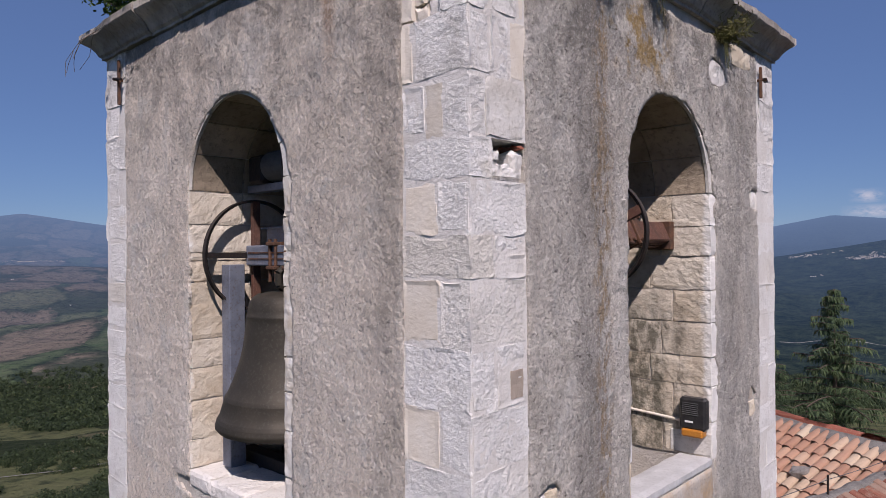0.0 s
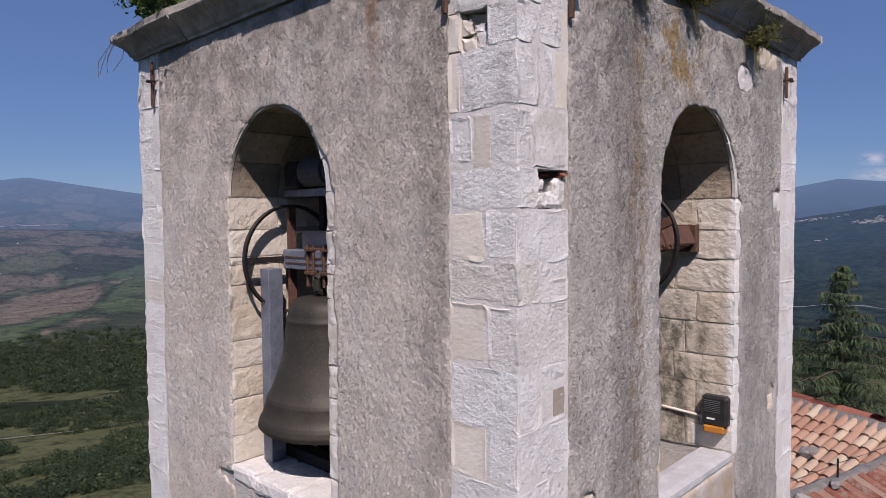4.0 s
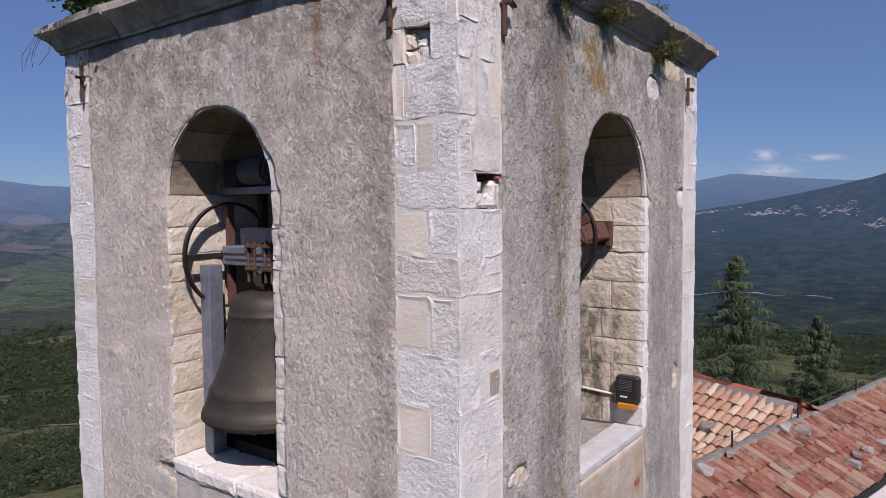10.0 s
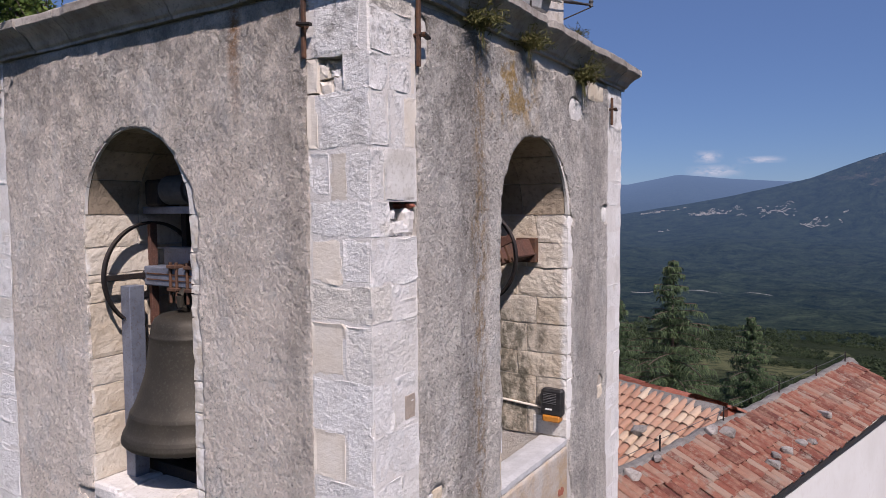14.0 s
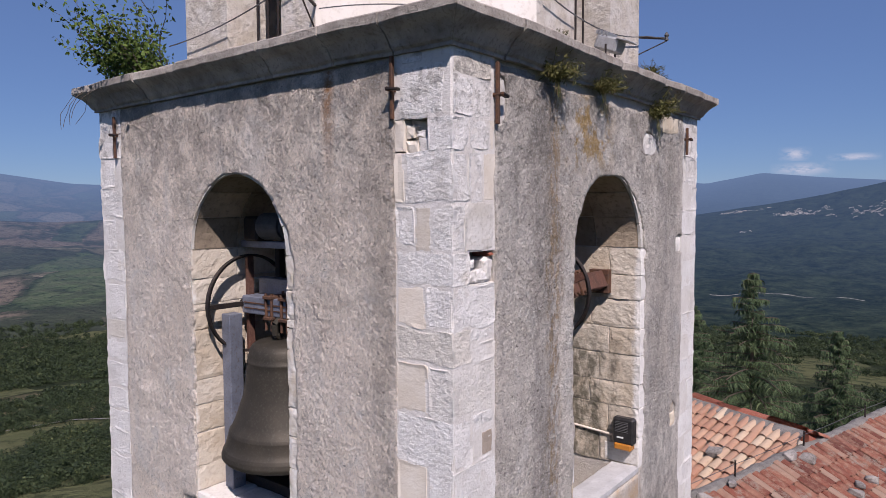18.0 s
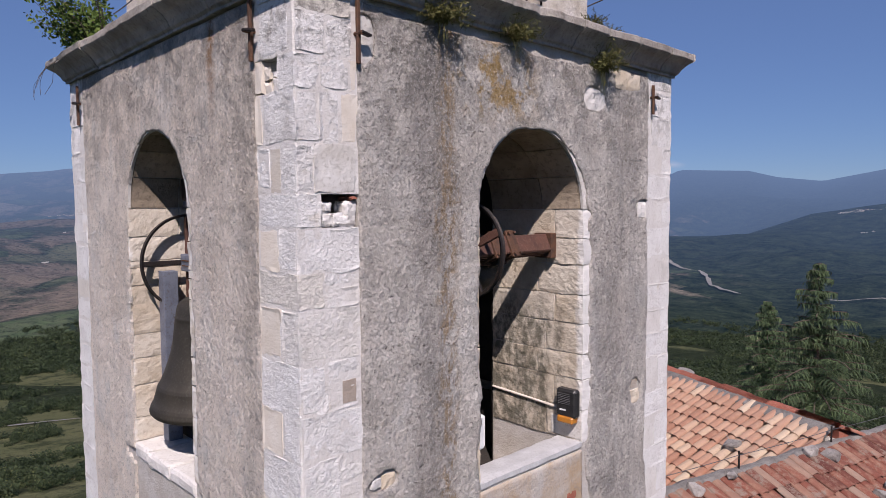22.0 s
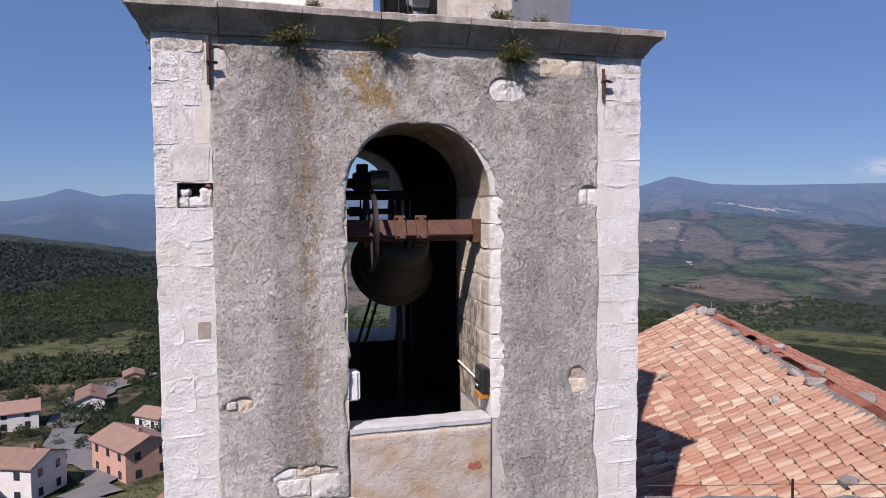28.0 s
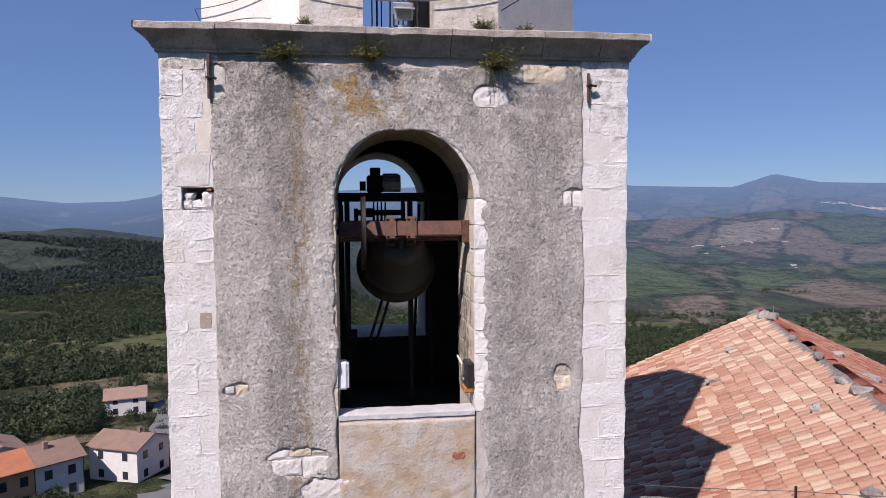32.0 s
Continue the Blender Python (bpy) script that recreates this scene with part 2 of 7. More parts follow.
def block(name, lo, hi, material, parent, cell=0.05, rough=0.008, round_=0.012, seed=0, label="", soft=False, wander=0.6, proud=True):
    """A hewn stone: a box with gridded, uneven faces and rounded edges."""
    lo, hi = np.array(lo, float), np.array(hi, float)
    size = hi - lo
    cnt = np.maximum(1, np.minimum(20, np.round(size / cell).astype(int)))
    index, verts, faces = {}, [], []
    def vert(i, j, k):
        key = (i, j, k)
        if key not in index:
            index[key] = len(verts)
            verts.append((i, j, k))
        return index[key]
    nx, ny, nz = cnt
    for a, b, fix in ((0, 1, 2), (1, 2, 0), (2, 0, 1)):
        for side in (0, cnt[fix]):
            for i in range(cnt[a]):
                for j in range(cnt[b]):
                    q = []
                    for di, dj in ((0, 0), (1, 0), (1, 1), (0, 1)):
                        v = [0, 0, 0]
                        v[a], v[b], v[fix] = i + di, j + dj, side
                        q.append(vert(*v))
                    faces.append(q if side else q[::-1])
    v = np.array(verts, float)
    on = [(v[:, d] == 0).astype(int) - (v[:, d] == cnt[d]).astype(int) for d in range(3)]
    edges = sum(np.abs(o) for o in on)
    p = lo + v / cnt * size
    w = p + seed * 3.17
    drift = [(fbm(w[:, (d + 1) % 3] * 5 + 7 * d + seed, w[:, (d + 2) % 3] * 5, 3, 0.5) - 0.5) * min(0.04, 0.12 * size[d]) * (edges >= 2) for d in range(3)]
    for d in range(3):
        free = (edges - np.abs(on[d])) == 1
        p[:, d] += drift[d] * free * wander
    for d in range(3):
        e, f = (d + 1) % 3, (d + 2) % 3
        n1 = 0.6 * (fbm(w[:, e] * 7 + 31 * d, w[:, f] * 7 + w[:, d] * 4, 3, 0.6) - 0.5) + 0.55 * (fbm(w[:, e] * 26 + 31 * d, w[:, f] * 26 + w[:, d] * 9, 2, 0.7) - 0.5)
        inward = np.where(edges >= 2, round_ * (0.15 + 1.3 * fbm(w[:, e] * 11 + 3 * d + seed, w[:, f] * 11 + w[:, d] * 7, 2, 0.6)), 0.0)
        p[:, d] += on[d] * (inward + 0) - on[d] * n1 * rough * 2 * (edges < 3)
    if not proud:
        p[:, 0], p[:, 1] = np.minimum(p[:, 0], hi[0] + 0.005), np.maximum(p[:, 1], lo[1] - 0.005)
    return mesh_ob(name, p, faces, material, parent, label, soft)


def arch_arc(u0, u1, spring, n=28):
    """Points of the round arch over an opening, from u0 to u1."""
    c, r = (u0 + u1) / 2, (u1 - u0) / 2
    return [(c - r * math.cos(math.pi * i / n), spring + r * math.sin(math.pi * i / n)) for i in range(n + 1)]


def wall_with_arch(name, material, parent, place, length, bottom, top, thick, u0, u1, sill, spring, label=""):
    """A thick wall with an arched opening through it. place(u, depth, z) gives a point."""
    verts, faces = [], []
    def quad(*pts):
        i = len(verts)
        verts.extend(place(*p) for p in pts)
        faces.append(tuple(range(i, i + len(pts))))
    arc = arch_arc(u0, u1, spring)
    a, b = length
    for d, flip in ((0.0, 1), (thick, -1)):
        q = lambda *pts: quad(*(pts if flip > 0 else pts[::-1]))
        q((a, d, bottom), (u0, d, bottom), (u0, d, top), (a, d, top))
        q((u1, d, bottom), (b, d, bottom), (b, d, top), (u1, d, top))
        q((u0, d, bottom), (u1, d, bottom), (u1, d, sill), (u0, d, sill))
        for (p, zp), (r, zr) in zip(arc, arc[1:]):
            q((p, d, zp), (r, d, zr), (r, d, top), (p, d, top))
    ring = [(u0, sill)] + arc + [(u1, sill)]
    for (p, zp), (r, zr) in zip(ring, ring[1:]):
        quad((p, 0, zp), (p, thick, zp), (r, thick, zr), (r, 0, zr))
    quad((u0, 0, sill), (u1, 0, sill), (u1, thick, sill), (u0, thick, sill))
    quad((a, 0, bottom), (a, 0, top), (a, thick, top), (a, thick, bottom))
    quad((b, 0, bottom), (b, thick, bottom), (b, thick, top), (b, 0, top))
    quad((a, 0, top), (b, 0, top), (b, thick, top), (a, thick, top))
    quad((a, 0, bottom), (a, thick, bottom), (b, thick, bottom), (b, 0, bottom))
    return mesh_ob(name, verts, faces, material, parent, label)


def sheet(name, material, parent, place, u, z, field, height, cell=0.02, thick=0.03, label=""):
    """A plaster coat: a gridded sheet kept where field(u, z) > 0, its rim drawn onto the contour, with a skirt down to the wall."""
    us, zs = np.arange(u[0], u[1] + cell, cell), np.arange(z[0], z[1] + cell, cell)
    U, Z = np.meshgrid(us, zs, indexing="ij")
    F = field(U, Z)
    keep = (F[:-1, :-1] + F[1:, :-1] + F[1:, 1:] + F[:-1, 1:]) > 0
    e = 0.004
    gu = (field(U + e, Z) - field(U - e, Z)) / (2 * e)
    gz = (field(U, Z + e) - field(U, Z - e)) / (2 * e)
    g2 = np.maximum(gu * gu + gz * gz, 0.2)
    cnt = np.zeros(F.shape, int)
    for di in (0, 1):
        for dj in (0, 1):
            cnt[di:di + keep.shape[0], dj:dj + keep.shape[1]] += keep
    rim = (cnt > 0) & (cnt < 4)
    step = np.clip(F, -1.6 * cell, 1.6 * cell)
    PU, PZ = np.where(rim, U - step * gu / g2, U), np.where(rim, Z - step * gz / g2, Z)
    PU, PZ = np.clip(PU, u[0], u[1]), np.clip(PZ, z[0], z[1])
    Hh = height(PU, PZ)
    Hh = np.where(rim, Hh - 0.004, Hh)
    idx = -np.ones(F.shape, int)
    used = np.argwhere(cnt > 0)
    idx[cnt > 0] = np.arange(len(used))
    verts = [place(PU[i, j], -Hh[i, j], PZ[i, j]) for i, j in used]
    faces = []
    edges = {}
    for i, j in np.argwhere(keep):
        q = (idx[i, j], idx[i + 1, j], idx[i + 1, j + 1], idx[i, j + 1])
        faces.append(q)
        for k in range(4):
            a, b = q[k], q[(k + 1) % 4]
            if (b, a) in edges:
                del edges[(b, a)]
            else:
                edges[(a, b)] = 1
    back = {}
    for a, b in edges:
        for v in (a, b):
            if v not in back:
                i, j = used[v]
                back[v] = len(verts)
                verts.append(place(PU[i, j], thick, PZ[i, j]))
        faces.append((b, a, back[a], back[b]))
    return mesh_ob(name, verts, faces, material, parent, label, True)


# ---- materials ----
def plaster_material():
    k = NT("lime_plaster")
    y, x, z = k.axis("Y"), k.axis("X"), k.axis("Z")
    east = k.ramp(x, -0.12, -0.06)
    wob = k.ramp(k.noise(1.4, 5), 0.0, 1.0, -0.40, 0.40)
    fine_wob = k.ramp(k.noise(5, 5, 0.7), 0.0, 1.0, -0.14, 0.14)
    yw, zw = k.math("ADD", y, k.math("MULTIPLY", wob, 0.5)), k.math("ADD", z, wob)
    yf = k.math("ADD", y, fine_wob)
    grey = k.mix(k.ramp(k.noise(1.1, 8, 0.7), 0.35, 0.65), (0.665, 0.605, 0.54), (0.90, 0.84, 0.765))
    warm = k.mix(k.ramp(k.noise(1.3, 7, 0.68), 0.35, 0.68), (0.90, 0.78, 0.665), (0.97, 0.875, 0.775))
    col = k.mix(k.ramp(east, 0, 1, 1, 0), grey, warm)
    # cloudy tone at hand size
    grime = k.math("MAXIMUM", k.ramp(zw, 14.2, 15.3, 0.12, 0.6), k.ramp(east, 0.0, 1.0, 0.0, 0.48))
    col = k.mix(k.math("MULTIPLY", k.ramp(k.noise(3.6, 8, 0.74), 0.47, 0.56, 0, 0.44), grime), col, (0.36, 0.315, 0.265))
    col = k.mix(k.math("MULTIPLY", k.ramp(k.noise(8, 7, 0.76), 0.50, 0.58, 0, 0.38), grime), col, (0.31, 0.27, 0.225))
    col = k.mix(k.ramp(k.noise(2.6, 8, 0.75, dist=0.6), 0.54, 0.62, 0, 0.45), col, (0.72, 0.70, 0.665))
    # soot beside the corner stones of the south face
    edge = k.math("MULTIPLY", k.math("MULTIPLY", k.band(k.math("ADD", x, fine_wob), -0.50, 0.06, 0.16), k.ramp(east, 0, 1, 1, 0)), k.ramp(k.noise(4.5, 7, 0.74, stretch=(1, 1, 0.5)), 0.36, 0.60))
    col = k.mix(k.math("MULTIPLY", edge, 0.5), col, (0.27, 0.24, 0.205))
    # sooty runs and rain-washed pale runs
    runs = k.ramp(k.noise(3.2, 6, 0.65, stretch=(1, 1, 0.14)), 0.5, 0.70)
    col = k.mix(k.math("MULTIPLY", k.math("MULTIPLY", runs, grime), 0.42), col, (0.25, 0.232, 0.21))
    pale = k.ramp(k.noise(2.3, 6, 0.6, stretch=(1.3, 1.3, 0.22)), 0.54, 0.72)
    col = k.mix(k.math("MULTIPLY", pale, 0.55), col, (0.69, 0.68, 0.66))
    # upper weathering: dark crust in blotches
    high = k.ramp(zw, 14.95, 15.9)
    band = k.math("MULTIPLY", k.math("MULTIPLY", k.band(yw, 0.95, 0.25, 0.35), east), k.math("MULTIPLY", k.ramp(z, 14.4, 15.4), k.ramp(k.noise(3, 6, 0.7, stretch=(1, 1, 0.4)), 0.30, 0.60)))
    col = k.mix(k.math("MULTIPLY", band, 0.32), col, (0.27, 0.255, 0.24))
    blot = k.ramp(k.noise(5.5, 8, 0.74), 0.46, 0.57)
    col = k.mix(k.math("MULTIPLY", k.math("MULTIPLY", high, blot), k.ramp(east, 0, 1, 0.45, 0.55)), col, (0.185, 0.165, 0.145))
    crest = k.math("MULTIPLY", k.ramp(z, 15.85, 16.15), k.ramp(k.noise(7, 6, 0.7, stretch=(1, 1, 0.5)), 0.35, 0.6))
    col = k.mix(k.math("MULTIPLY", crest, 0.45), col, (0.16, 0.14, 0.125))
    # the dark run beside the east opening, with ochre lichen along it
    run = k.math("MULTIPLY", k.math("MULTIPLY", k.band(yf, 1.04, 0.08, 0.16), east), k.ramp(k.noise(6, 7, 0.74, stretch=(1, 1, 0.35)), 0.30, 0.58))
    col = k.mix(k.math("MULTIPLY", run, 0.6), col, (0.19, 0.17, 0.155))
    ochre = k.math("MULTIPLY", k.math("MULTIPLY", k.band(yf, 1.17, 0.035, 0.09), east), k.ramp(k.noise(16, 5, 0.75, stretch=(1, 1, 0.5)), 0.44, 0.58))
    col = k.mix(k.math("MULTIPLY", ochre, 0.8), col, (0.38, 0.26, 0.14))
    run2 = k.math("MULTIPLY", k.math("MULTIPLY", k.band(yw, 3.3, 0.16, 0.3), east), k.ramp(k.noise(5, 7, 0.74, stretch=(1, 1, 0.4)), 0.38, 0.62))
    col = k.mix(k.math("MULTIPLY", run2, 0.55), col, (0.22, 0.205, 0.19))
    run3 = k.math("MULTIPLY", k.math("MULTIPLY", k.band(yf, 2.98, 0.10, 0.14), k.ramp(z, 14.6, 14.2)), k.math("MULTIPLY", east, k.ramp(k.noise(6, 7, 0.74), 0.36, 0.6)))
    col = k.mix(k.math("MULTIPLY", run3, 0.5), col, (0.23, 0.215, 0.20))
    gold = k.math("MULTIPLY", k.math("MULTIPLY", k.band(y, 1.66, 0.22, 0.3), k.band(z, 15.85, 0.14, 0.2)), k.math("MULTIPLY", east, k.ramp(k.noise(4.6, 5, 0.65), 0.49, 0.56)))
    col = k.mix(k.math("MULTIPLY", gold, 0.85), col, (0.44, 0.28, 0.09))
    rust = k.math("MULTIPLY", k.math("MULTIPLY", k.band(k.math("ADD", x, k.ramp(k.noise(3, 3), 0, 1, -0.05, 0.05)), -0.97, 0.015, 0.05), k.ramp(z, 15.45, 16.05)), k.ramp(k.noise(12, 4), 0.3, 0.5))
    col = k.mix(k.math("MULTIPLY", rust, 0.9), col, (0.33, 0.15, 0.04))
    # grit: dark pits and pale sand grains
    col = k.mix(k.ramp(k.noise(30, 7, 0.84), 0.57, 0.63, 0, 0.38), col, (0.22, 0.20, 0.175))
    col = k.mix(k.ramp(k.noise(80, 4, 0.8), 0.54, 0.61, 0, 0.45), col, (0.80, 0.785, 0.75))
    col = k.mix(k.ramp(k.noise(85, 4, 0.8), 0.56, 0.62, 0, 0.42), col, (0.22, 0.205, 0.185))
    pits = k.ramp(k.noise(24, 5, 0.7, stretch=(1, 1, 1.8)), 0.60, 0.68)
    pits = k.math("MULTIPLY", pits, k.ramp(k.noise(5, 4, 0.7), 0.40, 0.52))
    col = k.mix(k.math("MULTIPLY", pits, 0.75), col, (0.13, 0.115, 0.10))
    h = k.math("SUBTRACT", k.noise(42, 7, 0.74), k.math("MULTIPLY", pits, 0.9))
    # trowelled grain: slanting dents of a hand's breadth down to a fingertip, deeper in patches
    dent = k.ramp(k.noise(21, 5, 0.62, vec=k.slanted(-28, 0.95, 1.08), dist=0.3), 0.34, 0.60)
    rub = k.ramp(k.noise(3.2, 5, 0.7), 0.38, 0.62, 0.35, 1.0)
    # The same dents are darkened in the colour as well as in the bump.
    dent_dark = k.math("MULTIPLY", k.ramp(dent, 0.32, 0.05, 0.0, 0.42), rub)
    col = k.mix(dent_dark, col, (0.20, 0.18, 0.155))
    n1 = k.bump(k.noise(13, 8, 0.78), 0.8, 0.026)
    n1 = k.bump(k.math("MULTIPLY", dent, rub), 1.0, 0.024, n1)
    return k.done(col, 0.95, k.bump(h, 1.0, 0.016, n1), 0, 0.15)


def quoin_material():
    k = NT("limestone_quoin")
    r = k.random()
    col = k.mix(k.ramp(k.noise(3.5, 7, 0.68), 0.36, 0.66), (0.73, 0.705, 0.67), (0.84, 0.82, 0.79))
    tan = k.mix(k.noise(5, 5), (0.55, 0.475, 0.365), (0.66, 0.60, 0.49))
    col = k.mix(k.ramp(r, 0.90, 0.97, 0, 0.5), col, tan)
    dirt = k.math("MULTIPLY", k.ramp(k.noise(2.4, 8, 0.74), 0.54, 0.68), 0.36)
    col = k.mix(dirt, col, (0.42, 0.385, 0.34))
    crust = k.math("MULTIPLY", k.ramp(k.axis("Z"), 15.0, 16.0), k.ramp(k.noise(8, 8, 0.76), 0.48, 0.58))
    col = k.mix(k.math("MULTIPLY", crust, 0.62), col, (0.22, 0.195, 0.17))
    pits = k.ramp(k.noise(24, 7, 0.80, dist=0.8), 0.57, 0.64)
    col = k.mix(k.math("MULTIPLY", pits, 0.42), col, (0.38, 0.345, 0.30))
    och = k.ramp(k.noise(1.7, 6, 0.65), 0.60, 0.70)
    col = k.mix(k.math("MULTIPLY", och, 0.4), col, (0.50, 0.38, 0.19))
    tool = k.noise(36, 6, 0.66)
    col = k.mix(k.ramp(tool, 0.42, 0.32, 0.0, 0.45), col, (0.40, 0.365, 0.32))
    n1 = k.bump(k.noise(7, 5, 0.55), 0.7, 0.022)
    n1 = k.bump(tool, 0.9, 0.015, n1)
    return k.done(col, 0.92, k.bump(k.noise(75, 5, 0.7), 0.8, 0.007, n1), 0, 0.2)


def jamb_material(name, axis, front, runs):
    """Warm limestone, whitewashed along the front arris; runs: black lichen down the far side."""
    k = NT(name)
    r = k.random()
    col = k.mix(k.ramp(k.noise(4, 6, 0.65), 0.35, 0.65), (0.52, 0.435, 0.33), (0.66, 0.59, 0.485))
    col = k.mix(k.ramp(r, 0.55, 0.9, 0.0, 0.5), col, (0.72, 0.67, 0.59))
    col = k.mix(k.ramp(k.noise(28, 5, 0.7), 0.5, 0.7, 0, 0.5), col, (0.42, 0.33, 0.23))
    d = k.math("MULTIPLY", k.math("SUBTRACT", k.axis(axis), front), -1.0 if axis == "X" else 1.0)
    wash = k.ramp(k.math("ADD", d, k.ramp(k.noise(9, 5, 0.7), 0, 1, -0.07, 0.07)), 0.03, 0.07, 0.9, 0.0)
    col = k.mix(wash, col, (0.82, 0.795, 0.755))
    z = k.axis("Z")
    if runs:
        x = k.axis("X")
        low = k.ramp(k.math("ADD", z, k.ramp(k.noise(5, 4), 0, 1, -0.15, 0.15)), 14.25, 14.0)
        lichen = k.math("MULTIPLY", k.ramp(k.math("ADD", x, k.ramp(k.noise(7, 6, 0.7), 0, 1, -0.12, 0.12)), -0.33, -0.39), k.ramp(k.noise(11, 7, 0.75, stretch=(1, 1, 0.6)), 0.38, 0.56))
        col = k.mix(k.math("MULTIPLY", k.math("MULTIPLY", lichen, low), 0.85), col, (0.10, 0.095, 0.07))
        run = k.band(k.math("ADD", x, k.ramp(k.noise(7, 4), 0, 1, -0.06, 0.06)), -0.24, 0.02, 0.05)
        run = k.math("MULTIPLY", k.math("MULTIPLY", run, low), k.ramp(k.noise(9, 6, 0.75, stretch=(1, 1, 0.6)), 0.42, 0.58))
        col = k.mix(k.math("MULTIPLY", run, 0.75), col, (0.12, 0.105, 0.08))
    n1 = k.bump(k.noise(9, 5, 0.6), 0.8, 0.02)
    return k.done(col, 0.95, k.bump(k.noise(30, 6, 0.66), 0.9, 0.013, n1), 0, 0.2)


M = {}
M["plaster"] = plaster_material()
M["quoin"] = quoin_material()
M["core"] = mottled("lime_mortar", (0.58, 0.545, 0.50), (0.49, 0.44, 0.38), (0.36, 0.32, 0.28), 7, 55, 0.97, 0.9, 0.015)
M["jamb"] = mottled("warm_limestone", (0.60, 0.50, 0.37), (0.68, 0.61, 0.50), (0.42, 0.33, 0.22), 4, 34, 0.93, 0.8, 0.014, vary=0.14)
M["jamb_stained"] = jamb_material("lichened_limestone", "X", 0.0, True)
M["jamb_south"] = jamb_material("washed_limestone", "Y", 0.0, False)
M["filler"] = mottled("tan_lime_filling", (0.66, 0.59, 0.495), (0.72, 0.665, 0.585), (0.56, 0.48, 0.385), 5, 40, 0.95, 0.5, 0.008, vary=0.12)
M["bed"] = mottled("grey_bedding_mortar", (0.74, 0.71, 0.67), (0.65, 0.615, 0.57), (0.50, 0.46, 0.41), 4, 40, 0.96, 0.8, 0.010)
M["brown_patch"] = mottled("brown_limestone", (0.42, 0.35, 0.29), (0.36, 0.30, 0.245), (0.30, 0.24, 0.19), 9, 45, 0.95, 0.6, 0.008)
# Brown stained arch stone, its base darkened further for shade under the arch.
M["soffit"] = mottled("shaded_stained_vault_stone", (0.44, 0.36, 0.27), (0.33, 0.265, 0.195), (0.14, 0.11, 0.085), 5, 26, 0.95, 0.8, 0.014, vary=0.3)
M["white_stone"] = mottled("white_limestone", (0.70, 0.675, 0.635), (0.58, 0.545, 0.49), (0.38, 0.345, 0.30), 5, 40, 0.9, 0.6, 0.01, vary=0.06)
M["marble"] = mottled("grey_marble_sill", (0.56, 0.555, 0.55), (0.46, 0.455, 0.45), (0.36, 0.35, 0.34), 6, 50, 0.7, 0.25, 0.004)
M["cornice"] = mottled("weathered_cornice_stone", (0.48, 0.435, 0.385), (0.30, 0.265, 0.23), (0.15, 0.13, 0.11), 6, 42, 0.95, 0.8, 0.015, vary=0.15)
M["infill"] = mottled("ochre_infill_render", (0.54, 0.495, 0.44), (0.46, 0.335, 0.215), (0.34, 0.32, 0.30), 3.6, 45, 0.96, 0.9, 0.014)
M["lantern_white"] = mottled("pale_lantern_plaster", (0.78, 0.74, 0.69), (0.68, 0.63, 0.56), (0.52, 0.47, 0.41), 1.6, 26, 0.92, 0.4, 0.008)
M["lantern_stone"] = mottled("lantern_rubble", (0.66, 0.62, 0.57), (0.52, 0.46, 0.38), (0.33, 0.29, 0.25), 6, 22, 0.95, 0.9, 0.02)
# Near-black base colour stands for the shade inside the belfry.
M["shade_inside"] = mottled("shade_dark_plaster", (0.05, 0.042, 0.036), (0.035, 0.03, 0.026), (0.02, 0.018, 0.016), 3, 25, 0.95, 0.5, 0.01)
M["iron"] = mottled("rusted_iron", (0.10, 0.06, 0.045), (0.17, 0.085, 0.05), (0.05, 0.035, 0.03), 18, 90, 0.75, 0.6, 0.004, 0.4)
M["black_iron"] = mottled("black_iron", (0.028, 0.026, 0.027), (0.045, 0.036, 0.032), (0.09, 0.055, 0.035), 14, 80, 0.6, 0.4, 0.003, 0.5)
M["steel"] = mottled("galvanised_steel", (0.27, 0.30, 0.37), (0.20, 0.22, 0.28), (0.16, 0.12, 0.10), 9, 60, 0.55, 0.3, 0.003, 0.6)
M["rust_wood"] = mottled("red_painted_beam", (0.14, 0.066, 0.048), (0.09, 0.048, 0.038), (0.22, 0.14, 0.10), 10, 70, 0.75, 0.4, 0.004, 0.2)
M["bronze"] = mottled("patinated_bronze", (0.060, 0.051, 0.039), (0.040, 0.036, 0.029), (0.085, 0.082, 0.066), 3.5, 60, 0.58, 0.3, 0.003, 0.35)
M["tile"] = None
M["grey_mortar"] = mottled("ridge_mortar", (0.25, 0.235, 0.215), (0.17, 0.155, 0.14), (0.10, 0.09, 0.08), 7, 40, 0.96, 0.9, 0.02)
M["rock"] = mottled("grey_limestone_rock", (0.38, 0.35, 0.32), (0.24, 0.22, 0.20), (0.13, 0.115, 0.105), 7, 40, 0.94, 0.9, 0.02, vary=0.25)
M["white_wall"] = mottled("white_house_paint", (0.66, 0.645, 0.62), (0.60, 0.58, 0.55), (0.60, 0.57, 0.53), 0.7, 8, 0.9, 0.2, 0.01, vary=0.06)
M["black_plastic"] = mottled("black_plastic", (0.022, 0.022, 0.024), (0.035, 0.034, 0.034), (0.06, 0.055, 0.05), 20, 120, 0.35, 0.15, 0.002)
M["amber"] = mottled("amber_lens", (0.50, 0.20, 0.03), (0.42, 0.16, 0.03), (0.6, 0.3, 0.08), 20, 90, 0.3, 0.2, 0.002)
M["white_plastic"] = mottled("white_plastic", (0.80, 0.80, 0.79), (0.72, 0.72, 0.70), (0.6, 0.6, 0.58), 9, 70, 0.45, 0.1, 0.002)
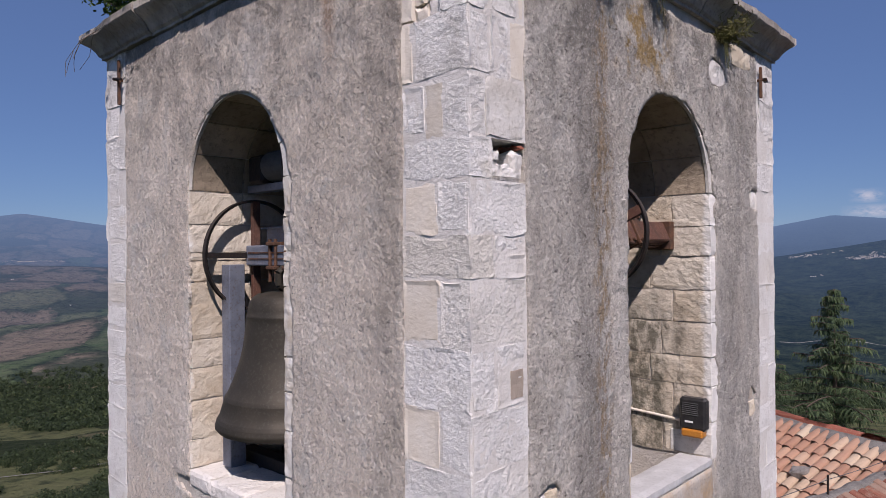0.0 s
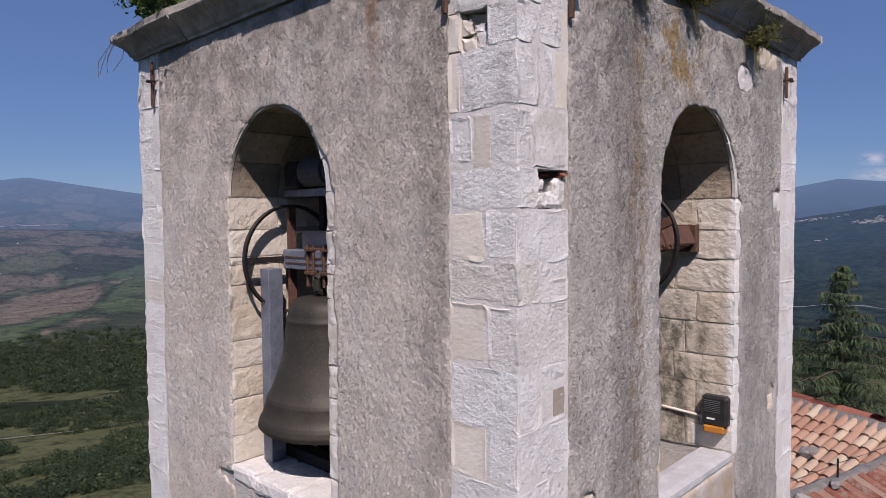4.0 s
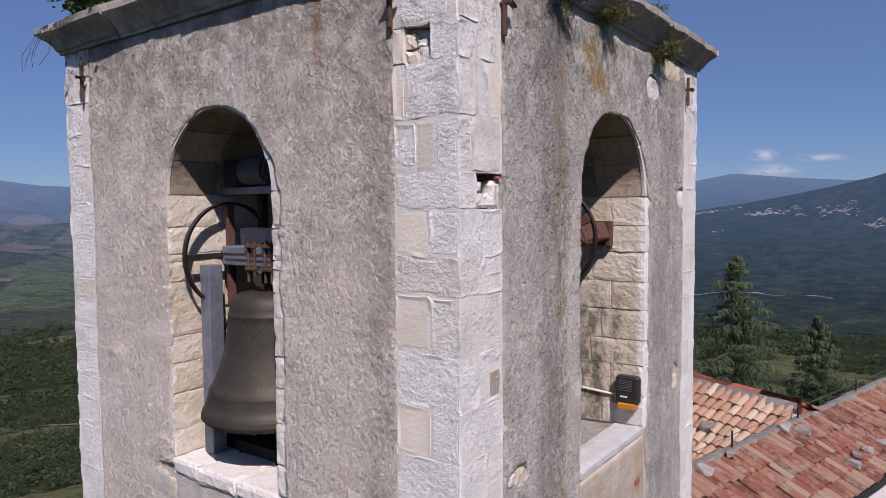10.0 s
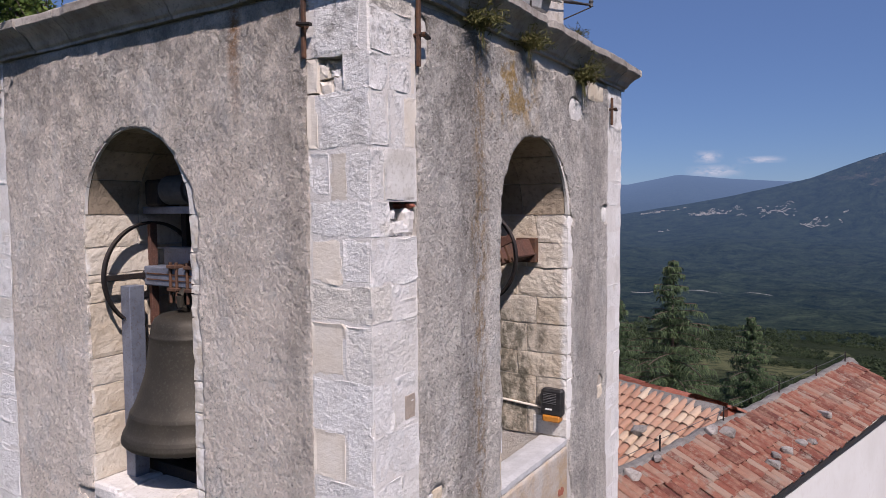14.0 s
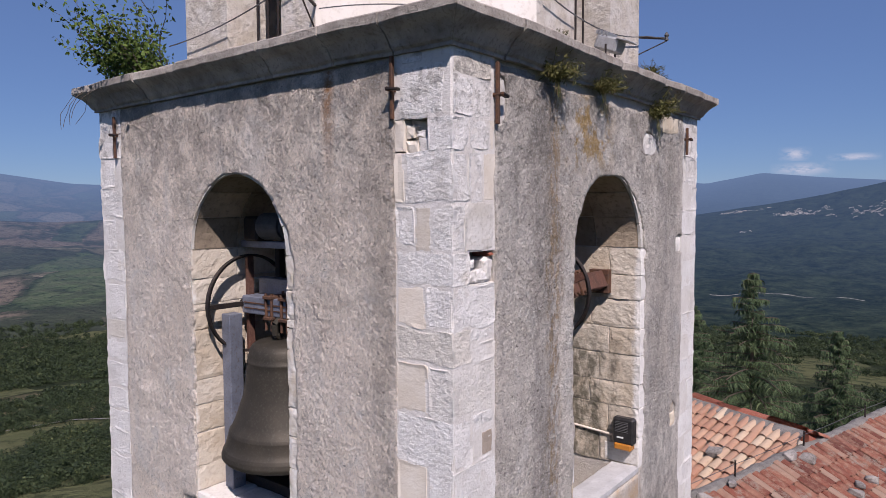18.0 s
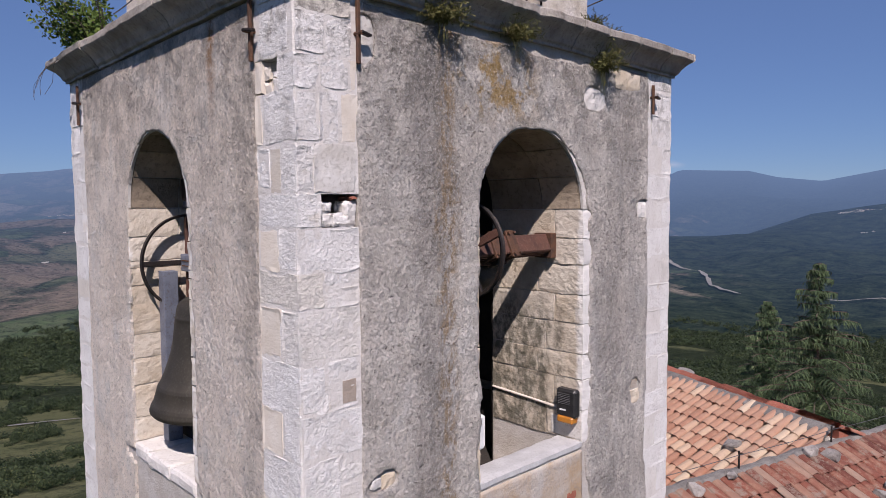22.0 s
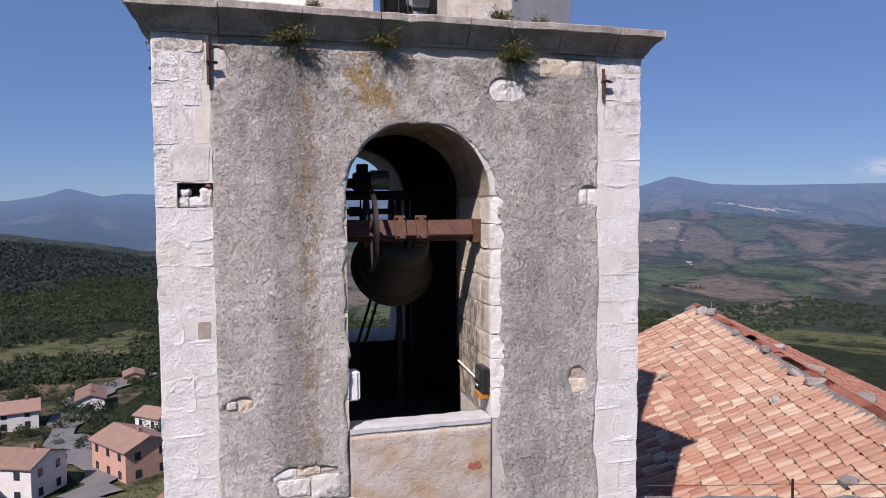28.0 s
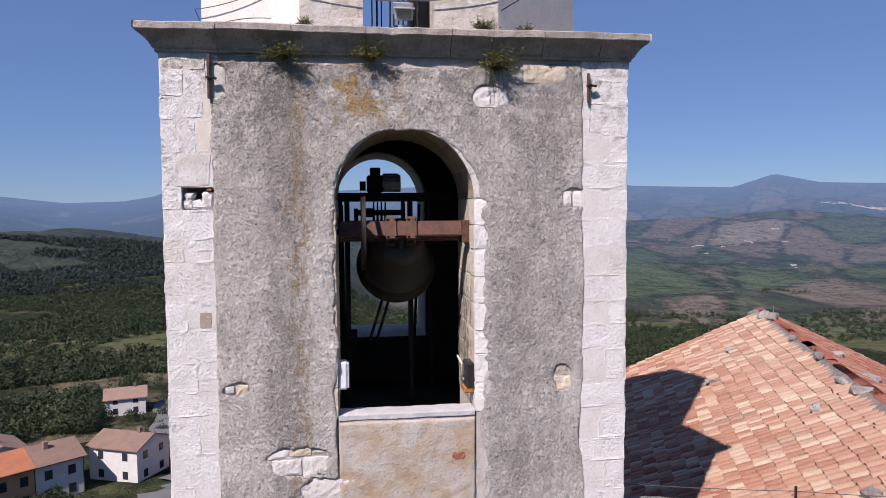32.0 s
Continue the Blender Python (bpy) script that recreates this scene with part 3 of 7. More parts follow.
M["cable"] = mottled("grey_cable", (0.10, 0.10, 0.105), (0.07, 0.07, 0.07), (0.14, 0.13, 0.12), 20, 80, 0.6, 0.1, 0.002)
M["lamp_grey"] = mottled("grey_aluminium", (0.45, 0.46, 0.47), (0.36, 0.37, 0.38), (0.28, 0.28, 0.28), 15, 80, 0.5, 0.2, 0.002, 0.4)
M["glass"] = NT("window_glass").done((0.03, 0.035, 0.045), 0.08, None, 0.0, 0.6)


def tile_material(name, island, LO=(0.28, 0.095, 0.06), A=(0.38, 0.155, 0.095), B=(0.44, 0.22, 0.14), C=(0.51, 0.34, 0.23), HI=(0.58, 0.47, 0.34), fade=(10.6, 12.4, 0.55), lichen=0.0):
    k = NT(name)
    r = k.island() if island else k.random()
    cr = k.n("ShaderNodeValToRGB")
    cr.color_ramp.elements[0].color, cr.color_ramp.elements[1].color = (*LO, 1), (*HI, 1)
    for pos_, c in ((0.32, A), (0.62, B), (0.82, C)):
        e = cr.color_ramp.elements.new(pos_)
        e.color = (*c, 1)
    k.link(r, cr.inputs[0])
    col = k.mix(k.ramp(k.noise(9, 6, 0.7), 0.45, 0.7, 0, 0.55), cr.outputs[0], (0.44, 0.29, 0.20))
    col = k.mix(k.ramp(k.noise(26, 6, 0.75), 0.55, 0.72, 0, 0.6), col, (0.19, 0.115, 0.08))
    col = k.mix(k.ramp(k.noise(1.1, 5, 0.6), 0.55, 0.68, 0, 0.35), col, (0.30, 0.25, 0.20))
    col = k.mix(k.ramp(k.noise(4.5, 8, 0.78), 0.53, 0.62, 0, lichen), col, (0.27, 0.235, 0.195))
    col = k.mix(k.math("MULTIPLY", k.ramp(k.axis("Z"), fade[0], fade[1]), fade[2]), col, k.mix(r, (0.50, 0.36, 0.25), (0.66, 0.55, 0.42)))
    col = k.mix(1.0, col, (0.87, 0.85, 0.84), "MULTIPLY")
    return k.done(col, 0.9, k.bump(k.noise(60, 5, 0.7), 0.5, 0.006), 0, 0.25)


M["tile"] = tile_material("terracotta_tile", False)
M["tile_stuff"] = tile_material("terracotta_tile_field", True)
M["tile_red"] = tile_material("red_terracotta_tile", False, (0.125, 0.045, 0.034), (0.19, 0.066, 0.046), (0.25, 0.092, 0.062), (0.29, 0.145, 0.10), (0.33, 0.235, 0.18), (20, 21, 0.0), 0.7)
M["tile_red_stuff"] = tile_material("red_terracotta_bed", True, (0.125, 0.045, 0.034), (0.19, 0.066, 0.046), (0.25, 0.092, 0.062), (0.29, 0.145, 0.10), (0.33, 0.235, 0.18), (20, 21, 0.0), 0.7)
M["tile_north"] = tile_material("faded_red_tile_field", True, (0.26, 0.085, 0.055), (0.34, 0.115, 0.075), (0.38, 0.145, 0.095), (0.42, 0.20, 0.135), (0.45, 0.30, 0.22), (20, 21, 0.0), 0.3)
M["ridge_red"] = mottled("red_ridge_tile", (0.36, 0.12, 0.075), (0.30, 0.10, 0.065), (0.45, 0.25, 0.17), 5, 40, 0.85, 0.4, 0.006, vary=0.15)


def leaf_material(name, c1, c2, c3, patch=1.5):
    k = NT(name)
    r = k.island()
    r = k.math("ADD", k.math("MULTIPLY", r, 0.7), k.ramp(k.noise(patch, 3), 0.3, 0.7, -0.1, 0.4))
    col = k.mix(k.ramp(r, 0.1, 0.75), c1, c2)
    col = k.mix(k.ramp(r, 0.86, 1.0), col, c3)
    m = k.done(col, 0.75, None, 0, 0.25)
    k.b.inputs["Subsurface Weight"].default_value = 0.0
    return m


M["needles"] = leaf_material("conifer_needles", (0.024, 0.045, 0.022), (0.080, 0.118, 0.050), (0.17, 0.20, 0.10))
M["shrub"] = leaf_material("shrub_leaves", (0.045, 0.085, 0.018), (0.11, 0.16, 0.03), (0.17, 0.10, 0.035))
M["tuft"] = leaf_material("dry_tuft", (0.05, 0.055, 0.018), (0.12, 0.115, 0.035), (0.14, 0.09, 0.045))
M["bark"] = mottled("grey_bark", (0.11, 0.085, 0.065), (0.075, 0.06, 0.045), (0.16, 0.14, 0.11), 8, 40, 0.95, 0.8, 0.01)
M["wood_far"] = leaf_material("broadleaf_woods", (0.013, 0.024, 0.012), (0.042, 0.060, 0.024), (0.10, 0.115, 0.045), 0.06)
# Oak leaves with distance haze put into them as a flat bluish tint.
M["wood_hazed"] = leaf_material("hazed_oak_ridge", (0.020, 0.032, 0.030), (0.029, 0.043, 0.037), (0.042, 0.055, 0.042), 0.03)
M["asphalt"] = mottled("asphalt", (0.17, 0.165, 0.16), (0.13, 0.13, 0.13), (0.22, 0.21, 0.20), 0.3, 4, 0.95, 0.2, 0.01)
M["roof_far"] = mottled("weathered_house_tiles", (0.25, 0.155, 0.115), (0.20, 0.135, 0.11), (0.31, 0.225, 0.17), 0.6, 5, 0.92, 0.6, 0.05, vary=0.25)
M["gravel"] = mottled("pale_gravel", (0.24, 0.235, 0.23), (0.17, 0.165, 0.16), (0.12, 0.12, 0.115), 0.03, 0.2, 0.95, 0.1, 0.1)
M["orange_wall"] = mottled("orange_house_paint", (0.56, 0.32, 0.17), (0.50, 0.28, 0.15), (0.42, 0.25, 0.15), 0.7, 8, 0.9, 0.2, 0.01)
M["cream_wall"] = mottled("cream_house_paint", (0.60, 0.55, 0.46), (0.54, 0.49, 0.40), (0.44, 0.40, 0.33), 0.7, 8, 0.9, 0.2, 0.01)
M["roof_orange"] = mottled("orange_house_tiles", (0.44, 0.17, 0.085), (0.38, 0.145, 0.075), (0.30, 0.12, 0.07), 0.6, 5, 0.92, 0.6, 0.05)
# Far walls greyed in the base colour to stand for haze.
M["town_wall"] = mottled("hazed_town_wall", (0.42, 0.42, 0.43), (0.34, 0.33, 0.33), (0.26, 0.22, 0.19), 0.05, 0.3, 0.95, 0.1, 0.1)
M["pink_wall"] = mottled("pink_house_paint", (0.55, 0.33, 0.25), (0.47, 0.29, 0.22), (0.4, 0.25, 0.2), 0.6, 6, 0.92, 0.2, 0.01)


def land_material():
    """Woods, meadows and stubble fields in patches."""
    k = NT("valley_land")
    wood = k.mix(k.ramp(k.noise(0.22, 6, 0.75), 0.35, 0.65), (0.010, 0.016, 0.009), (0.038, 0.048, 0.024))
    cell = k.voronoi(0.011, "F1", out="Color", stretch=(1, 1.6, 0.0))
    sep = k.n("ShaderNodeSeparateColor")
    k.link(cell, sep.inputs[0])
    grass = k.mix(k.noise(0.05, 7, 0.75), (0.055, 0.075, 0.03), (0.15, 0.14, 0.075))
    straw = k.mix(k.noise(0.05, 7, 0.75), (0.19, 0.15, 0.095), (0.12, 0.10, 0.065))
    field = k.mix(k.ramp(sep.outputs[0], 0.80, 0.86), grass, straw)
    speck = k.ramp(k.noise(0.12, 5, 0.7), 0.5, 0.6)
    field = k.mix(k.math("MULTIPLY", speck, 0.75), field, wood)
    fac = k.math("ADD", k.noise(0.0045, 6, 0.62), k.ramp(sep.outputs[1], 0, 1, -0.09, 0.09))
    g = k.n("ShaderNodeNewGeometry")
    ln = k.n("ShaderNodeVectorMath")
    ln.operation = "LENGTH"
    k.link(g.outputs["Position"], ln.inputs[0])
    meadow = k.math("MULTIPLY", k.band(ln.outputs["Value"], 290, 36, 40), k.ramp(k.math("DIVIDE", k.axis("Y"), ln.outputs["Value"]), -0.10, -0.16, 0.0, 0.16))
    fac = k.math("ADD", fac, meadow)
    open_land = k.band(k.math("DIVIDE", k.math("MULTIPLY", k.axis("X"), -1.0), ln.outputs["Value"]), 0.73, 0.13, 0.08)
    fac = k.math("ADD", fac, k.math("MULTIPLY", k.math("MULTIPLY", open_land, k.ramp(ln.outputs["Value"], 250, 400)), 0.06))
    col = k.mix(k.ramp(fac, 0.50, 0.55), wood, field)
    h = k.math("ADD", k.noise(0.16, 5, 0.7), k.noise(0.03, 4))
    return k.done(col, 1.0, k.bump(h, 0.8, 4.0), 0, 0.05)


def distance_material():
    """The far hills as a backdrop: patchwork land, distance haze put in as blue emission."""
    k = NT("hazed_far_hills")
    g = k.n("ShaderNodeNewGeometry")
    ln = k.n("ShaderNodeVectorMath")
    ln.operation = "LENGTH"
    k.link(g.outputs["Position"], ln.inputs[0])
    far = ln.outputs["Value"]
    wood = k.mix(k.ramp(k.noise(0.03, 8, 0.8), 0.36, 0.64), (0.006, 0.013, 0.010), (0.050, 0.068, 0.040))
    bent = k.warped(40, 0.006)
    flat = k.n("ShaderNodeMapping")
    flat.vector_type = "POINT"
    flat.inputs["Rotation"].default_value = (0, 0, radians(-55))
    k.link(bent, flat.inputs["Vector"])
    strip = k.n("ShaderNodeMapping")
    strip.inputs["Scale"].default_value = (1.0, 0.42, 0.0)
    k.link(flat.outputs[0], strip.inputs["Vector"])
    flat = strip
    cell = k.voronoi(0.0075, "F1", vec=flat.outputs[0], out="Color")
    sep = k.n("ShaderNodeSeparateColor")
    k.link(cell, sep.inputs[0])
    field = k.mix(k.ramp(sep.outputs[0], 0.30, 0.55), (0.09, 0.125, 0.06), (0.21, 0.165, 0.125))
    field = k.mix(k.ramp(sep.outputs[2], 0.80, 0.9), field, (0.31, 0.26, 0.195))
    field = k.mix(k.ramp(k.noise(0.03, 8, 0.75), 0.42, 0.62, 0, 0.45), field, (0.13, 0.12, 0.085))
    hedge = k.ramp(k.voronoi(0.0075, "DISTANCE_TO_EDGE", vec=flat.outputs[0]), 0.03, 0.09, 0.8, 0.0)
    field = k.mix(k.math("MULTIPLY", hedge, k.ramp(k.noise(0.02, 5, 0.7), 0.40, 0.52)), field, wood)
    speck = k.ramp(k.noise(0.07, 8, 0.8), 0.52, 0.60)
    field = k.mix(k.math("MULTIPLY", speck, 0.75), field, wood)
    glade = k.ramp(k.noise(0.012, 8, 0.78), 0.56, 0.64)
    a = k.n("ShaderNodeSeparateXYZ")
    k.link(g.outputs["Position"], a.inputs[0])
    west = k.math("DIVIDE", k.math("MULTIPLY", a.outputs["X"], -1.0), far)
    wood = k.mix(k.math("MULTIPLY", glade, k.ramp(west, 0.25, 0.6, 0.12, 0.5)), wood, (0.11, 0.10, 0.07))
    wood = k.mix(k.math("MULTIPLY", k.ramp(west, 0.45, 0.65), 0.45), wood, (0.085, 0.09, 0.06))
    dry = k.ramp(west, 0.35, 0.85, -0.13, 0.10)
    dry = k.math("ADD", dry, k.math("MULTIPLY", k.band(west, 0.73, 0.14, 0.12), 0.045))
    dry = k.math("SUBTRACT", dry, k.ramp(k.math("DIVIDE", a.outputs["Y"], far), 0.12, 0.0, 0.0, 0.16))
    dry = k.math("SUBTRACT", dry, k.math("MULTIPLY", k.ramp(k.math("DIVIDE", a.outputs["Y"], far), 0.05, -0.12), k.ramp(far, 1700, 1200, 0.0, 0.2)))
    fac = k.math("ADD", k.math("ADD", k.noise(0.0028, 7, 0.65), dry), k.ramp(sep.outputs[1], 0, 1, -0.06, 0.06))
    col = k.mix(k.ramp(fac, 0.51, 0.565), wood, field)
    k.done(col, 1.0, k.bump(k.math("ADD", k.noise(0.006, 7, 0.6), k.math("MULTIPLY", k.noise(0.03, 6, 0.7), 0.25)), 1.0, 60.0), 0, 0.0)
    # Aerial haze put into the surface: blue emission mixed in by distance.
    haze_glow = k.n("ShaderNodeEmission")
    k.link(k.mix(k.ramp(far, 700, 4500), (0.034, 0.070, 0.146), (0.135, 0.217, 0.362)), haze_glow.inputs[0])
    haze_glow.inputs[1].default_value = 1.0
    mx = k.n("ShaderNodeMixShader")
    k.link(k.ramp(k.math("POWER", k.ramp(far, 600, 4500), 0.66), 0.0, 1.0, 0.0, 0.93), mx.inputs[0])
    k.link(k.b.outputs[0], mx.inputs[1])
    k.link(haze_glow.outputs[0], mx.inputs[2])
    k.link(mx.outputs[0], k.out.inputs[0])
    return k.m


def cloud_material():
    """A thin fair-weather cloud, its sunlit paleness given as emission, fading out at its edges."""
    k = NT("far_cloud")
    tc = k.n("ShaderNodeTexCoord")
    sp = k.n("ShaderNodeSeparateXYZ")
    k.link(tc.outputs["Generated"], sp.inputs[0])
    ex = k.ramp(k.math("ABSOLUTE", k.math("SUBTRACT", sp.outputs["X"], 0.5)), 0.05, 0.5, 1.0, 0.0)
    ez = k.ramp(k.math("ABSOLUTE", k.math("SUBTRACT", sp.outputs["Z"], 0.4)), 0.0, 0.45, 1.0, 0.0)
    puff = k.ramp(k.noise(0.012, 7, 0.65, stretch=(1, 1, 2.2)), 0.36, 0.56)
    fac = k.math("MULTIPLY", k.math("MULTIPLY", ex, ez), puff)
    em = k.n("ShaderNodeEmission")
    em.inputs[0].default_value = (0.50, 0.56, 0.66, 1)
    tr = k.n("ShaderNodeBsdfTransparent")
    mx = k.n("ShaderNodeMixShader")
    k.link(fac, mx.inputs[0])
    k.link(tr.outputs[0], mx.inputs[1])
    k.link(em.outputs[0], mx.inputs[2])
    k.link(mx.outputs[0], k.out.inputs[0])
    return k.m


M["cloud"] = cloud_material()
M["land"] = land_material()
M["distance"] = distance_material()

# ---- the land: one sheet out to the far hills ----
SKYLINE = [(-40, 3.4), (-12, 3.6), (0, 2.0), (5, 1.9), (9, 2.2), (13, 2.62), (17, 1.85), (20, 2.25), (22, 2.8), (27, 3.0), (28.5, 2.3), (32, 1.75), (40, 1.8), (50, 1.85), (53.5, 2.0),
           (56.6, 2.72), (59.5, 1.75), (67, 2.0), (70, 2.45), (75, 3.2), (76.6, 2.95), (79, 2.75), (84, 2.15), (92, 1.8), (98, 1.45), (100.4, 1.5), (102, 1.3), (104.3, 1.9), (106, 1.3),
           (108, 0.95), (112, 0.8), (116, 1.3), (125, 1.8), (150, 2.2)]
MIDLINE = [(-40, 5.0), (-12, 5.0), (-3, 4.4), (0, 3.4), (3.5, 2.07), (5.8, 1.54), (9.4, 0.8), (14, 0.0), (17.6, -0.6), (22, -2.2), (28, -2.6), (36, -1.9), (43, -1.4), (50.7, -0.5), (55.5, -0.05),
           (59.6, -0.4), (64, -0.7), (68, -0.9), (76, -0.6), (84, -1.0), (92, -2.4), (98.7, -4.0), (104.8, -2.75), (108.6, -2.2), (112, -2.0), (116, -1.75), (130, -1.6), (150, -1.6)]


def land_height(x, y):
    """Height of the land at x, y (arrays)."""
    r = np.hypot(x, y)
    az = np.degrees(np.arctan2(-x, y))
    sky_e = np.interp(az, *zip(*SKYLINE))
    mid_e = np.interp(az, *zip(*MIDLINE))
    south = np.clip((az - 86) / 10, 0, 1)
    south = south * south * (3 - 2 * south)
    pa = np.interp(r, [0, 22, 45, 110, 200, 400, 700, 1000, 1400, 1900], [0, 0, -8, -33, -50, -76, -104, -112, -96, -60])
    pb = np.interp(r, [0, 22, 45, 75, 110, 170, 300, 480, 620, 760], [0, 0, -9, -24, -29.5, -31.5, -38, -49, -50, -42])
    rm = np.where(south > 0.5, 950 + 0 * r, 2300 + 0 * r)
    rm = 2300 + (950 - 2300) * south
    z_mid = 15 + rm * np.tan(np.radians(mid_e))
    z_sky = 15 + 4500 * np.tan(np.radians(sky_e))
    base = pa + (pb - pa) * south
    edge = 1900 + (760 - 1900) * south
    up = np.clip((r - edge) / (rm - edge), 0, 1)
    z = np.where(r < edge, base, (-60 + (-42 + 60) * south) * (1 - up) + z_mid * up)
    # behind the middle ridge a dip, then the skyline
    dip = np.minimum(z_mid - 60 - 60 * south, -60)
    rd = rm + (3300 - rm) * 0.55
    d1 = np.clip((r - rm) / (rd - rm), 0, 1)
    d1 = d1 * d1 * (3 - 2 * d1)
    d2 = np.clip((r - rd) / (4500 - rd), 0, 1)
    d2 = d2 ** 1.4
    z = np.where(r > rm, (z_mid * (1 - d1) + dip * d1) * (1 - d2) + z_sky * d2, z)
    rough = np.clip((r - 90) / 900, 0, 1) * np.clip((4500 - r) / 700, 0, 1)
    bumps = (fbm(x / 420 + 40, y / 420 + 40, 5, 0.55) - 0.5)
    near_mid = np.exp(-((r - rm) / (0.16 * rm)) ** 2)
    z = z + rough * bumps * np.minimum(0.07 * r, 100) * (1 - 0.85 * near_mid)
    z = z - np.clip((r - 4500) / 100, 0, 1) * 60
    return z


def land(name, r_in, r_out, rings, material, label):
    azs = np.concatenate([np.arange(-32, 130, 0.4), np.arange(130, 328, 4.0)])
    rs = r_in * (r_out / r_in) ** (np.arange(rings + 1) / rings)
    A, Rr = np.meshgrid(np.radians(azs), rs, indexing="ij")
    X, Y = -np.sin(A) * Rr, np.cos(A) * Rr
    Zz = land_height(X, Y)
    na, nr = X.shape
    verts = np.stack([X, Y, Zz], -1).reshape(-1, 3)
    faces = []
    for i in range(na):
        j = (i + 1) % na
        a, b = i * nr, j * nr
        faces.extend((a + k, a + k + 1, b + k + 1, b + k) for k in range(nr - 1))
    if r_in < 12:
        faces.append(tuple(i * nr for i in range(na)))
    ob = mesh_ob(name, verts, faces, material, smooth=True)
    return tagged(ob, label, "landscape", kind="structure")


land("ground", 10.0, 700.0, 110, M["land"], "wooded valley slopes with meadows and stubble fields")
land("backdrop", 700.0, 4700.0, 150, M["distance"], "distant hills with fields and woods, blue haze put into their colour")


# ---- the bell tower ----
XW, YS, YN = -4.03, 0.05, 4.137          # west, south and north faces; the east face is x = 0
ZB, ZT = 0.0, 16.17
TH = 1.0
tower = thing("bell_tower", (0, 0, 0), "square stone bell tower with grey plaster and pale corner stones", "bell tower")
E_OP = (1.487, 2.715, 13.0, 14.938)
S_OP = (-2.58, -1.432, 13.03, 14.972)
east = lambda u, d, z: (-d, u, z)
south = lambda u, d, z: (u, YS + d, z)
west = lambda u, d, z: (XW + d, u, z)
north = lambda u, d, z: (u, YN - d, z)
RC = 0.012                                # the masonry core lies this far behind the faced surface
core_e = wall_with_arch("wall_east", M["core"], tower, lambda u, d, z: east(u, d + RC, z), (0.465, YN - RC), ZB, ZT, TH - RC, E_OP[0] - 0.012, E_OP[1] + 0.012, 12.58, E_OP[3])
core_s = wall_with_arch("wall_south", M["core"], tower, lambda u, d, z: south(u, d + RC, z), (XW + TH, -TH), ZB, ZT, TH - RC, S_OP[0] - 0.012, S_OP[1] + 0.012, 12.93, S_OP[3])
core_w = wall_with_arch("wall_west", M["core"], tower, lambda u, d, z: west(u, d, z), (YS + RC, YN - RC), ZB, ZT, TH, 1.39, 2.56, 13.15, 15.0)
core_n = wall_with_arch("wall_north", M["core"], tower, lambda u, d, z: north(u, d, z), (XW + TH, -TH), ZB, ZT, TH, -2.55, -1.38, 13.1, 14.95)
# Added panels over the inner walls, coloured dark in place of interior shade.
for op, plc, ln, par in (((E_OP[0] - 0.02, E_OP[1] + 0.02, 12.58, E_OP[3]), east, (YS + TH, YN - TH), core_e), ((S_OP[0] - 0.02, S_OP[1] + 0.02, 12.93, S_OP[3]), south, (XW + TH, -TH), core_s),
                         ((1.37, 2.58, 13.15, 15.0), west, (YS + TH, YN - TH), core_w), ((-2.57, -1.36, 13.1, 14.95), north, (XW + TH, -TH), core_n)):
    wall_with_arch("inner_lining", M["shade_inside"], par, lambda u, d, z, plc=plc: plc(u, d + TH + 0.004, z), ln, 12.5, 15.8, 0.02, *op)
def bed(z0, z1, x0, y1):
    """Flush bedding mortar behind the near corner stones, its arris cut back."""
    pts = [(x0, YS - 0.0012), (-0.008, YS - 0.0012), (0.001, YS + 0.008), (0.001, y1), (x0, y1)]
    n = len(pts)
    mesh_ob("quoin_bed", [(x, y, z) for z in (z0, z1) for x, y in pts], [tuple(range(n))[::-1], tuple(range(n, 2 * n))] + [(i, (i + 1) % n, n + (i + 1) % n, n + i) for i in range(n)], M["bed"], core_s, "pale bedding mortar")


part("corner_core", box((-TH, YS + RC, 0.0), (-0.421, 0.464, ZT)), M["core"], core_s)
bed(11.5, 14.85, -0.42, 0.464)
bed(14.85, 15.04, -0.42, 0.205)
bed(15.04, 15.60, -0.42, 0.464)
bed(15.60, 15.80, -0.17, 0.464)
bed(15.80, ZT, -0.42, 0.464)
part("quoin_bed", box((-0.35, 3.70, 11.5), (0.0008, YN - 0.008, ZT)), M["bed"], core_e, "pale bedding mortar")
part("quoin_bed", box((XW + 0.008, YS - 0.0012, 11.5), (XW + 0.395, 0.4, ZT)), M["bed"], core_s, "pale bedding mortar")
part("belfry_floor", box((XW + 0.3, YS + 0.3, 12.3), (-0.3, YN - 0.3, 12.55)), M["shade_inside"], tower, "belfry floor, coloured near-black for shade")
# Added near-black wall that blocks sky and roof behind the north opening.
part("closing_wall", box((-2.62, YN - 0.75, 12.9), (-1.3, YN - 0.35, 15.7)), M["shade_inside"], core_n, "added near-black panel blocking the far opening")
part("belfry_vault", box((XW + 0.3, YS + 0.3, 15.75), (-0.3, YN - 0.3, 16.1)), M["shade_inside"], tower, "ceiling over the bells, coloured near-black for shade")


def arch_distance(u, z, op):
    """Distance out of the opening (negative inside)."""
    u0, u1, sill, spring = op
    c, r = (u0 + u1) / 2, (u1 - u0) / 2
    side = np.abs(u - c) - r
    up = np.hypot(u - c, z - spring) - r
    return np.where(z > spring, up, side)


def wobble(u, z, f, a, s=0.0):
    return (fbm(u * f + s, z * f + 2 * s, 4, 0.6) - 0.5) * 2 * a


def ellipse(u, z, cu, cz, a, b):
    return (np.hypot((u - cu) / a, (z - cz) / b) - 1) * min(a, b)


